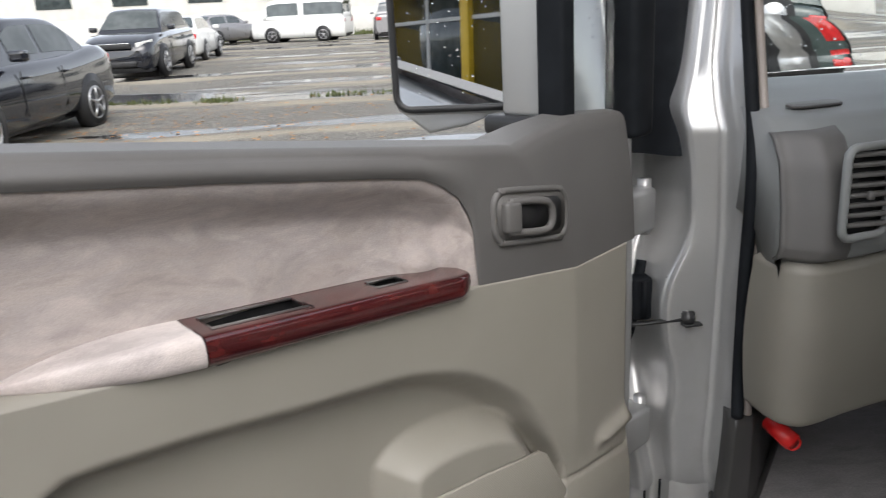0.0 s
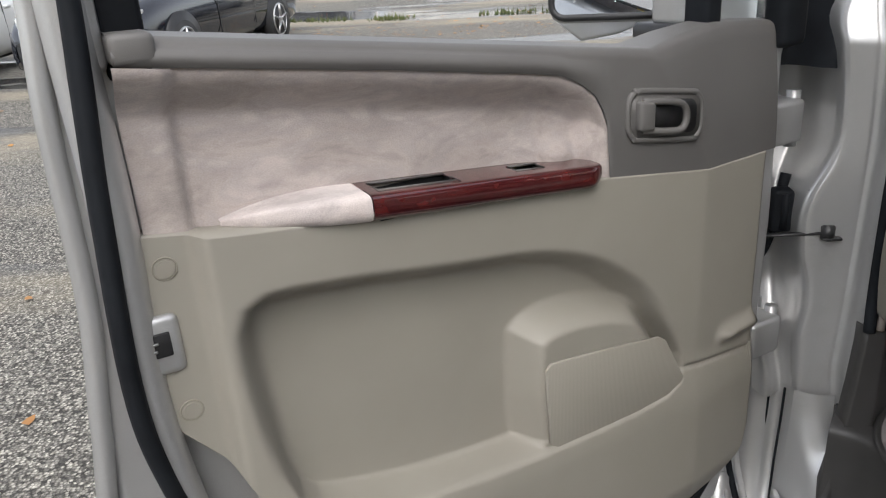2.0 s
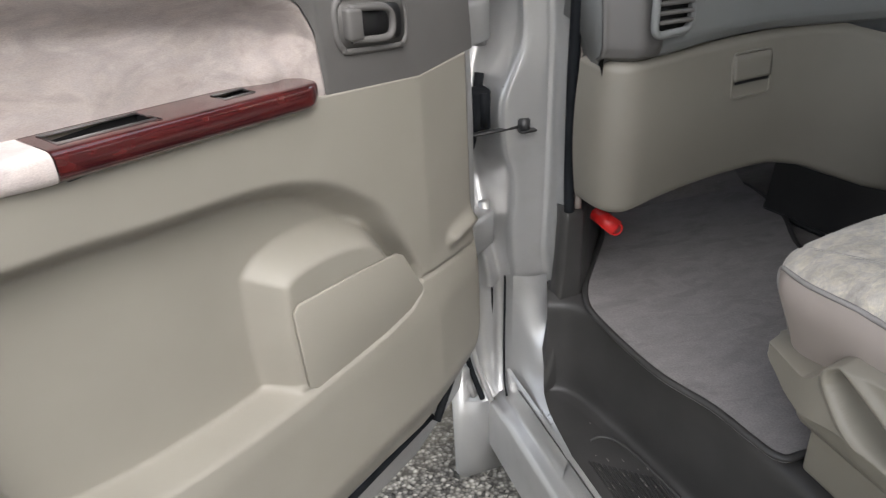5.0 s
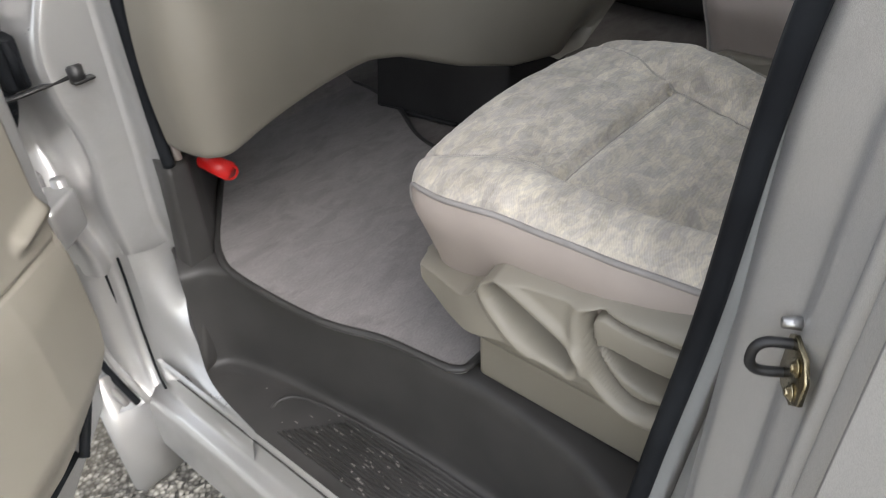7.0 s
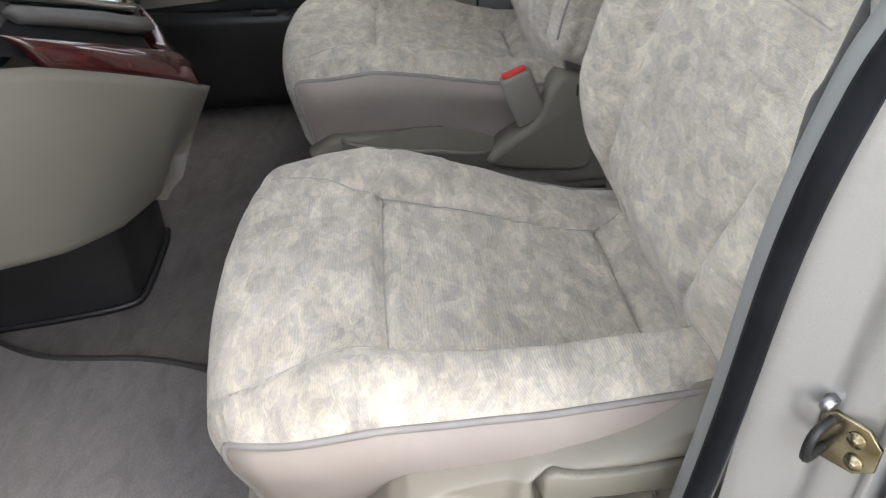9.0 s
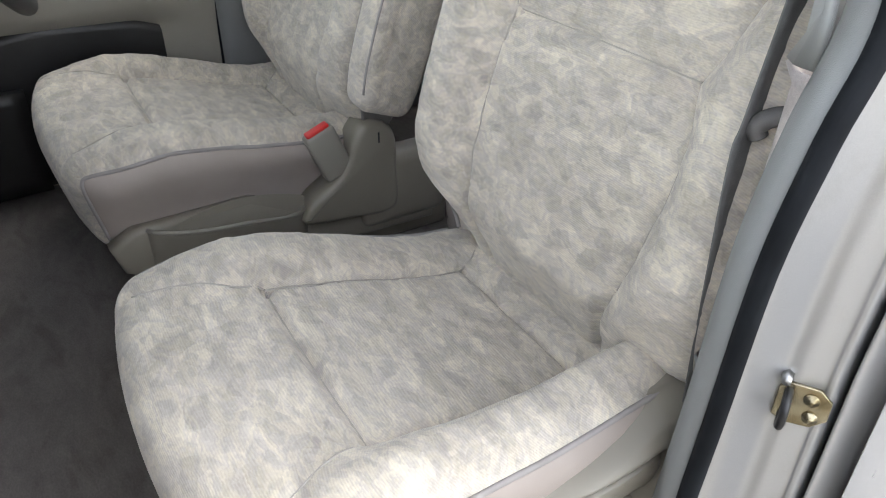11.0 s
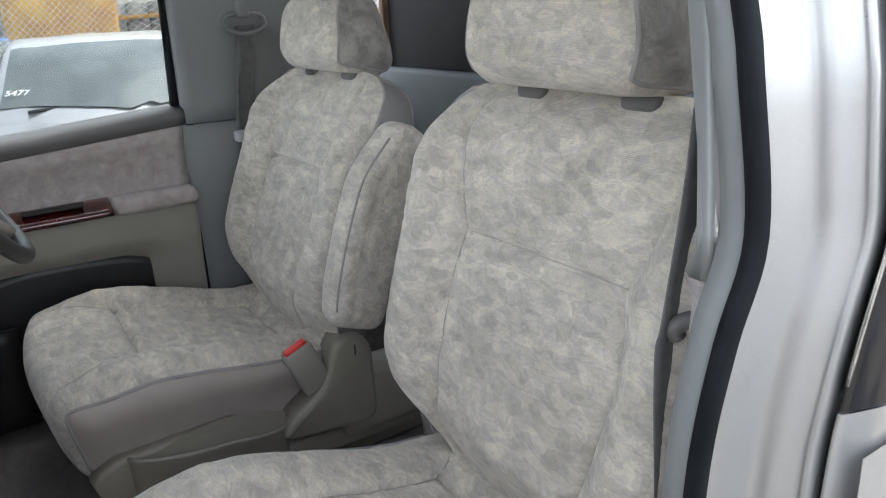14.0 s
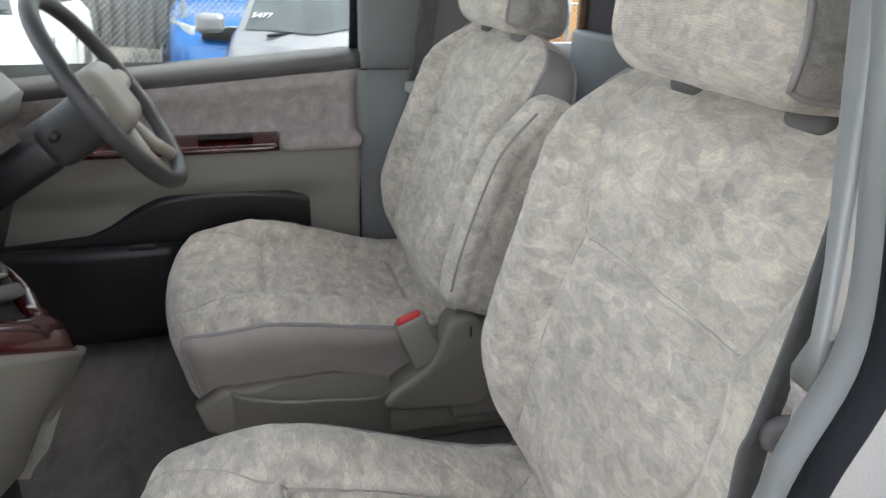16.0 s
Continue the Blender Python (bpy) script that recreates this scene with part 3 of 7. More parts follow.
    part("handle_recess", moved(slab(round_rect(0.265, 1.141, 0.389, 1.197, 0.017), 0.0025, 0.0), slant @ Matrix(((1, 0, 0, 0), (0, 0, 1, 0.003), (0, 1, 0, 0), (0, 0, 0, 1)))), GREY, d, "dark grey handle recess")
    # flat black slab painted as the shade in the finger well
    part("handle_void", moved(slab(round_rect(0.274, 1.147, 0.352, 1.191, 0.012), 0.0025, 0.0), slant @ Matrix(((1, 0, 0, 0), (0, 0, 1, 0.0045), (0, 1, 0, 0), (0, 0, 0, 1)))), BLACK, d, "finger well with its shade painted black")
    part("pull_lever", moved(join(tube(smooth_path([(0.370, 0.008, 1.187), (0.327, 0.012, 1.188), (0.306, 0.014, 1.184), (0.300, 0.014, 1.169), (0.306, 0.014, 1.154), (0.327, 0.012, 1.150), (0.370, 0.008, 1.151)], 5), 0.0048, 8), box((0.354, 0.0, 1.150), (0.380, 0.016, 1.188), 0.005, 3)), slant), GREY, d, "dark grey pull lever")
    # bolts, latch, check strap bracket
    for u, z in ((0.957, 1.115), (0.960, 0.957)):
        sharp(part("screw_cap", cyl((u, -0.026, z), (u, -0.0182, z), 0.0098, 0.0098, 28, 0.0012), BEIGE, d, "round screw cap"))
        part("cap_gap", tube([(u + 0.0115 * math.cos(a), -0.0198, z + 0.0115 * math.sin(a)) for a in np.linspace(0, 6.2832, 24, endpoint=False)], 0.0009, 6, closed=True), BEIGE_LOW, d, "fine groove round the cap")
    part("latch_plate", box((0.955, -0.03, 1.006), (1.012, -0.013, 1.070), 0.010, 3), SILVER, d, "silver latch surround")
    part("latch_slot", box((0.966, -0.0145, 1.028), (0.990, -0.0105, 1.054), 0.002), DARKVOID, d, "dark latch slot")
    part("latch_claw", join(box((0.978, -0.0115, 1.043), (0.992, -0.0085, 1.046), 0.001), box((0.980, -0.0115, 1.035), (0.992, -0.0085, 1.038), 0.001)), STEEL, d, "steel latch claw")
    for z in (1.10, 0.72):
        part("hinge", join(box((-0.03, -0.10, z - 0.035), (0.045, -0.045, z + 0.035), 0.008), cyl((-0.03, -0.07, z - 0.045), (-0.03, -0.07, z + 0.045), 0.011)), SILVER, d, "silver painted door hinge")
    # door mirror, hung outside the quarter light and turned to the rear
    part("mirror_arm", box((0.150, -0.20, 1.236), (0.200, -0.08, 1.266), 0.010, 3), BLACK, d, "black mirror arm")
    part("mirror_foot", box((0.150, -0.17, 1.262), (0.190, -0.09, 1.60), 0.010, 3), SILVER, d, "silver mirror foot")
    at = pose(0.193, -0.27, 1.272, 0, 0, -52)         # x across the glass, y out of it
    mh = part("mirror_housing", moved(sheet_box(-0.110, 0.094, -0.11, 0.002, -0.012, 0.27, 0.025), at), SILVER, d, "silver door mirror housing")
    under = [(-0.085, -0.005), (0.085, -0.005), (0.04, -0.04), (-0.02, -0.03)]
    part("housing_underside", moved(moved(slab(under, 0.07, 0.006), Matrix(((1, 0, 0, 0), (0, 0, 1, -0.085), (0, 1, 0, 0), (0, 0, 0, 1)))), at), SILVER, mh)
    part("mirror_rim", moved(tube([(x, 0.003, z) for x, z in round_rect(-0.100, 0.0, 0.084, 0.26, 0.022, 4)], 0.006, 8, closed=True), at), BLACK, mh, "black mirror rim")
    part("mirror_glass", moved(moved(slab(round_rect(-0.099, 0.001, 0.083, 0.259, 0.02), 0.003, 0.0), Matrix(((1, 0, 0, 0), (0, 0, 1, 0.001), (0, 1, 0, 0), (0, 0, 0, 1)))), at), MIRROR, mh, "mirror glass with rain drops", smooth=False)
    wet = bmesh.new()
    for _ in range(70):
        x, z = rng.uniform(-0.075, 0.072), rng.uniform(0.01, 0.25)
        bmesh.ops.create_icosphere(wet, subdivisions=1, radius=rng.uniform(0.0007, 0.0018), matrix=at @ Matrix.Translation((x, 0.0045, z)))
    tagged(part("mirror_drops", wet, DROP, mh, "rain drops on the mirror"), kind="stuff")
    return d


def sheet_box(x0, x1, y0, y1, z0, z1, r=0.03):
    v, f = rbox(((x1 - x0) / 2, (y1 - y0) / 2, (z1 - z0) / 2), r, (10, 8, 14))
    bm = bmesh.new()
    vs = [bm.verts.new((p[0] + (x0 + x1) / 2, p[1] + (y0 + y1) / 2, p[2] + (z0 + z1) / 2)) for p in v]
    for q in f:
        bm.faces.new([vs[i] for i in q])
    return bm


def grille_mat():
    m, n, l, b = mat("perforated_plastic", 0.55)
    v = tex(n, l, "Voronoi", 420, Randomness=0.05)
    l.new(ramp(n, l, v.outputs["Distance"], ((0.20, (0.235, 0.218, 0.187)), (0.45, (0.285, 0.265, 0.228)))), b.inputs["Base Color"])
    bump(n, l, b, v.outputs["Distance"], 0.15, 0.0006)
    return m


GRILLE_MAT = grille_mat()
front_door()


# ---- van body ----
def extrude_plan(plan, zs, lean=None, waist=None):
    """An upright sheet along a plan line, swept up through zs; lean(z) shifts it in x and y."""
    p = smooth_path([(a, b, 0) for a, b in plan], 6)
    n = len(p) - 1
    def f(s, t):
        i = min(int(round(s * n)), n)
        z = zs[0] + (zs[1] - zs[0]) * t
        dx, dy = lean(z) if lean else (0, 0)
        if waist:
            dy += 2.6 * waist(p[i][1], z)
        return (p[i][0] + dx, p[i][1] + dy, z)
    return sheet(f, n, 60)


def tumble(z):
    return 0.16 * max(0, z - 1.15) ** 1.5


van = thing("van", "silver minivan seen through its open front door", "van")


def van_body():
    # front pillar: seal channel, jamb face, hinge pockets, wing edge
    left = [(0.33, 0.545), (0.45, 0.542), (0.54, 0.533), (0.658, 0.523), (0.715, 0.520), (0.77, 0.528), (0.824, 0.524), (0.86, 0.512), (0.927, 0.506), (0.965, 0.511), (1.0, 0.526), (1.03, 0.541), (1.07, 0.551), (1.16, 0.548), (1.25, 0.534), (1.31, 0.560), (1.75, 0.70)]
    right = [(0.33, 0.600), (0.45, 0.600), (0.54, 0.592), (0.658, 0.578), (0.77, 0.583), (1.07, 0.590), (1.16, 0.586), (1.25, 0.582), (1.31, 0.588), (1.75, 0.715)]
    deep = [(0.33, 0.022), (0.60, 0.022), (0.70, 0.055), (0.78, 0.115), (0.84, 0.11), (0.89, 0.075), (0.95, 0.07), (1.01, 0.115), (1.10, 0.145), (1.2, 0.13), (1.75, 0.08)]
    ease = lambda tab, z: sum(lerp_table(tab, z + 0.012 * k) for k in (-1, 0, 1)) / 3
    def jamb_line(z):
        l, r, d = ease(left, z), ease(right, z), ease(deep, z)
        o = smoothstep(0.75, 0.62, z)
        return [(r + 0.026, 0.994), (r + 0.020, 1.006), (r + 0.012, 1.024), (r + 0.010, 1.044), (r + 0.002, 1.052), (r - 0.006, 1.054), ((l + r) / 2, 1.060), (l + 0.010, 1.064), (l + 0.003, 1.068), (l - 0.002, 1.078), (l - 0.004, 1.068 + 0.45 * d), (l - 0.012, 1.068 + 0.85 * d), (l - 0.030 + 0.008 * o, 1.070 + d), (0.470 + 0.02 * o, 1.068 + 0.9 * d - 0.012 * o), (0.452 + 0.022 * o, 1.085 + 0.45 * d - 0.015 * o), (0.440 + 0.015 * o, 1.13), (0.425, 1.16), (0.418, 1.22), (0.415, 1.40)]
    rows = {}
    def front_pillar(s, t):
        z = 0.585 + 1.165 * t
        if z not in rows:
            rows[z] = smooth_path([(a, b, 0) for a, b in jamb_line(z)], 5)
        q = rows[z]
        i = min(int(round(s * (len(q) - 1))), len(q) - 1)
        low = smoothstep(0.52, 0.335, z)
        return (q[i][0] - 0.05 * low, q[i][1] + 0.50 * max(0, z - 1.22) - 0.02 * low, z)
    part("front_pillar", sheet(front_pillar, 90, 110), SILVER, van, "silver door jamb with hinge pockets")
    # rear jamb with striker face
    b_plan = [(0.574, 0.152), (0.568, 0.143), (0.562, 0.127), (0.557, 0.112), (0.553, 0.106), (0.545, 0.101), (0.537, 0.090), (0.532, 0.084), (0.528, 0.083), (0.5245, 0.079), (0.525, 0.066), (0.529, 0.045), (0.533, 0.02)]
    def lean_b(z):
        return (lerp_table([(1.0, 0), (1.1, -0.003), (1.2, -0.010), (1.28, -0.014), (1.39, -0.006), (1.46, 0.006), (1.75, 0.068)], z), lerp_table([(1.0, 0), (1.12, -0.002), (1.2, -0.010), (1.28, -0.027), (1.39, -0.020), (1.46, -0.018), (1.75, 0.0)], z) + 0.14 * smoothstep(0.75, 0.36, z) ** 1.5)
    part("rear_pillar", extrude_plan(b_plan, (0.31, 1.75), lean_b), SILVER, van, "silver striker jamb")
    edge = [(0.533, 0.028), (0.523, 0.052), (0.5200, 0.068), (0.5170, 0.0715), (0.5130, 0.066), (0.508, 0.052), (0.503, 0.035), (0.502, 0.01), (0.502, -0.03), (0.502, -0.10)]
    sd = part("sliding_door_edge", extrude_plan(edge[:8], (0.31, 1.135), lean_b), SILVER, van, "silver front edge of the sliding door")
    part("blackout_panel", extrude_plan(edge, (1.137, 1.75), lean_b), BLACKOUT, van, "glossy black window surround with rain drops")
    part("edge_moulding", tube([(0.5165 + lean_b(z)[0], 0.0725 + lean_b(z)[1], z) for z in np.linspace(1.16, 1.74, 24)], 0.0018, 8), CHROME, sd, "thin bright edge moulding")
    rng = random.Random(31)
    beads = bmesh.new()
    for _ in range(120):
        z, q = rng.uniform(1.16, 1.7), rng.random() ** 1.5
        dx, dy = lean_b(z)
        bmesh.ops.create_icosphere(beads, subdivisions=1, radius=rng.uniform(0.0006, 0.0016), matrix=Matrix.Translation((0.5022 + 0.004 * (1 - q) + dx, 0.035 - 0.12 * q + dy, z)))
    tagged(part("rain_drops", beads, DROP, sd, "rain drops on the black panel"), kind="stuff")
    side = [(0.53, -0.004), (0.507, -0.006), (0.499, -0.012), (0.496, -0.03), (0.494, -0.2), (0.494, -3.0)]
    part("sliding_door_skin", extrude_plan(side, (0.31, 1.1), None), SILVER, van, "silver outer skin of the sliding door")
    part("sill", sheet(lambda s, t: (lerp_table([(0, 0.462), (0.15, 0.462), (0.3, 0.466), (0.4, 0.474), (0.55, 0.492), (0.7, 0.497), (0.85, 0.501), (1, 0.507)], t), 1.06 - 0.95 * s, lerp_table([(0, 0.20), (0.15, 0.29), (0.3, 0.318), (0.4, 0.33), (0.55, 0.34), (0.7, 0.372), (0.85, 0.395), (1, 0.40)], t)), 40, 30), SILVER, van, "silver door sill")
    # black cover over the upper hinge valley, and the wing's rear edge strips
    part("pillar_cover", sheet(lambda s, t: (0.550 - 0.078 * s + 0.05 * t + tumble(1.18 + 0.55 * t), 1.098 + 0.06 * s + 0.5 * max(0, -0.04 + 0.55 * t) - 0.012 * math.sin(math.pi * s * 2), 1.175 + 0.55 * t), 14, 20), RUBBER, van, "black rubber pillar cover")
    for k in range(3):
        part("wing_strip", tube(smooth_path([(0.425 - 0.012 * k, 1.10 + 0.012 * k, 0.72), (0.428 - 0.012 * k, 1.09 + 0.012 * k, 0.58), (0.435 - 0.013 * k, 1.06 + 0.012 * k, 0.45), (0.455 - 0.014 * k, 1.02 + 0.012 * k, 0.35)], 5), 0.006, 8), SILVER if k != 1 else RUBBER, van, "narrow strip at the wing's rear edge")
    # seals
    weather(van, [(0.60, 0.985, 0.766), (0.598, 0.985, 0.85), (0.598, 0.985, 1.0), (0.602, 0.99, 1.2), (0.64, 1.11, 1.45), (0.71, 1.26, 1.74)], 0.010)
    part("edge_trim", tube(smooth_path([(0.616, 0.984, 0.77), (0.615, 0.984, 0.9), (0.616, 0.985, 1.06), (0.620, 0.99, 1.2), (0.658, 1.11, 1.45), (0.728, 1.26, 1.74)], 6), 0.007, 8), VINYL, van, "pinkish grey door edge trim")
    weather(van, [(0.535, 0.30, 0.40), (0.545, 0.235, 0.50), (0.557, 0.20, 0.62), (0.565, 0.182, 0.80), (0.567, 0.168, 0.95), (0.566, 0.160, 1.10), (0.559, 0.148, 1.2), (0.557, 0.124, 1.28), (0.566, 0.131, 1.39), (0.580, 0.132, 1.46), (0.64, 0.150, 1.74)], 0.0092)
    lip = smooth_path([(0.545, 0.255, 0.50), (0.562, 0.205, 0.62), (0.571, 0.186, 0.80), (0.573, 0.171, 0.95), (0.572, 0.163, 1.10), (0.565, 0.151, 1.2), (0.563, 0.127, 1.28), (0.572, 0.134, 1.39), (0.586, 0.135, 1.46), (0.646, 0.153, 1.74)], 8)
    k = len(lip) - 1
    part("edge_trim", sheet(lambda s, t: tuple(lip[int(round(s * k))] + np.array([0.028 * t, -0.006 * t * t + 0.004 * math.sin(math.pi * t), 0])), k, 8, back=(0, -0.02, 0)), DASH, van, "grey flat trim along the door opening")
    # striker
    sm = pose(0.5405, 0.0985, 0.957, 90, 0, 212) @ Matrix.Scale(0.82, 4)
    st = part("striker", moved(slab([(-0.022, -0.020), (-0.010, -0.027), (0.016, -0.024), (0.030, -0.010), (0.029, 0.014), (0.016, 0.026), (-0.012, 0.026), (-0.022, 0.018)], 0.004, 0.001), sm), BRASS, van, "zinc plated striker with black loop")
    part("striker_loop", moved(tube(smooth_path([(-0.012, 0.016, 0.0), (-0.013, 0.016, 0.022), (-0.013, 0.008, 0.031), (-0.013, -0.008, 0.031), (-0.013, -0.016, 0.022), (-0.012, -0.016, 0.0)], 5), 0.0046, 8), sm), BLACK, st, "black coated loop")
    for x, z in ((0.010, 0.012), (0.014, -0.011)):
        part("striker_screw", moved(join(cyl((x, z, 0.003), (x, z, 0.008), 0.0085, 0.007, 20, 0.002), cyl((x, z, 0.007), (x, z, 0.0095), 0.004, 0.004, 6)), sm), BRASS, st, "brass coloured screw")
    part("pillar_bolt", moved(cyl((-0.018, 0.033, 0.0), (-0.018, 0.033, 0.014), 0.0065, 0.005, 6), sm), STEEL, van, "small steel bolt")
    # rounded corner where the front pillar runs into the sill
    inner = smooth_path([(0.590, 1.048, 0.605), (0.585, 1.034, 0.55), (0.570, 1.005, 0.48), (0.545, 0.965, 0.425), (0.522, 0.90, 0.405), (0.507, 0.78, 0.402)], 8)
    outer = smooth_path([(0.526, 1.066, 0.605), (0.524, 1.064, 0.54), (0.515, 1.050, 0.44), (0.503, 1.015, 0.36), (0.495, 0.94, 0.335), (0.492, 0.78, 0.338)], 8)
    fn = len(inner) - 1
    def fillet(s, t):
        i = int(round(s * fn))
        p = inner[i] + (outer[i] - inner[i]) * t
        k = math.sin(math.pi * t)
        return (p[0] - 0.006 * k * s, p[1] - 0.008 * k, p[2] + 0.012 * k * smoothstep(0.3, 0.8, s))
    part("jamb_corner", sheet(fillet, fn, 12), SILVER, van, "silver corner between pillar and sill")
    part("jamb_flank", sheet(lambda s, t: tuple(Vector(outer[int(round(s * 24))]) + Vector((-0.10, 0.085 * (1 - 0.5 * s), -0.03 * s)) * t + Vector((0, 0.014, 0)) * math.sin(math.pi * min(1, 3 * t)) - Vector((0, 0.010, 0)) * math.sin(math.pi * min(1, max(0, 2 * t - 0.7)))), 24, 20), SILVER, van, "silver flank beside the pillar")
    for k in range(2):
        part("panel_gap", tube([tuple(q + np.array([-0.012 - 0.022 * k, 0.012 + 0.014 * k, -0.004])) for q in outer[:26]], 0.0022, 6), RUBBER, van, "dark panel gap")
    part("door_stop", join(cyl((0.519, 0.068, 0.775), (0.513, 0.0755, 0.775), 0.017, 0.015, 28, 0.003), cyl((0.514, 0.075, 0.775), (0.511, 0.079, 0.775), 0.009, 0.008, 24, 0.002)), RUBBER, van, "round black rubber door stop")
    # check strap, harness
    part("check_strap", join(tube([(0.41, 1.105, 0.895), (0.47, 1.085, 0.90), (0.548, 1.06, 0.912)], 0.0055, 8, flat=(1.3, 0.6)), cyl((0.545, 1.058, 0.90), (0.545, 1.058, 0.925), 0.011, 0.011, 16, 0.002), box((0.535, 1.045, 0.902), (0.565, 1.07, 0.906), 0.001)), BLACK, van, "black door check strap")
    part("wiring_boot", tube(smooth_path([(0.50, 1.15, 0.99), (0.485, 1.135, 0.93), (0.47, 1.125, 0.87), (0.445, 1.115, 0.835), (0.41, 1.10, 0.815)], 6), 0.009, 10), RUBBER, van, "black corrugated wiring boot")
    part("harness_plug", join(box((0.470, 1.105, 0.895), (0.505, 1.14, 0.972), 0.008, 3), tube([(0.488, 1.103, 0.905), (0.488, 1.099, 0.94), (0.488, 1.103, 0.966)], 0.006, 8)), RUBBER, van, "black harness plug")
    for zz in (0.84, 0.855, 0.87, 0.885):
        part("boot_ring", tube([(0.478 - (0.9 - zz) * 0.6 + 0.0115 * math.cos(a), 1.127 - (0.9 - zz) * 0.25 + 0.0115 * math.sin(a), zz) for a in np.linspace(0, 6.2832, 12, endpoint=False)], 0.0025, 6, closed=True), RUBBER, van, "boot rib")
    for zz in (1.10, 0.74):
        part("hinge_plate", join(box((0.425, 1.105, zz - 0.035), (0.468, 1.135, zz + 0.035), 0.006, 3), cyl((0.445, 1.10, zz + 0.012), (0.445, 1.112, zz + 0.012), 0.008, 0.008, 6)), SILVER, van, "silver hinge plate with bolt")
    part("mud_flap", moved(slab([(0.40, 0.12), (0.50, 0.12), (0.515, 0.14), (0.51, 0.24), (0.505, 0.32), (0.42, 0.42), (0.385, 0.42), (0.385, 0.14)], 0.012, 0.003), Matrix(((1, 0, 0, 0), (0, 0, 1, 1.055), (0, 1, 0, 0), (0, 0, 0, 1)))), SILVER, van, "silver lower wing corner")
    # closed far side, roof, rear
    part("headliner", sheet(lambda s, t: (0.66 + 1.24 * s, 1.25 - 4.2 * t, 1.80 + 0.05 * math.sin(math.pi * s)), 12, 20), HEADLINER, van, "pale headliner under the roof")
    part("roof", sheet(lambda s, t: (0.60 + 1.36 * s, 1.22 - 4.2 * t, 1.80 + 0.09 * math.sin(math.pi * s) ** 0.5 * (1 - 0.25 * (2 * t - 1) ** 4)), 24, 24), SILVER, van, "silver roof skin")
    part("far_skin", sheet(lambda s, t: (2.10 - 0.02 * (2 * t - 1) ** 2, 1.8 - 4.8 * s, 0.31 + 0.92 * t), 24, 12), SILVER, van, "silver outer skin of the far side")
    part("tail_skin", sheet(lambda s, t: (0.50 + 1.60 * s, -3.0 - 0.05 * math.sin(math.pi * s), 0.31 + 0.92 * t), 12, 12), SILVER, van, "silver tailgate skin")


van_body()


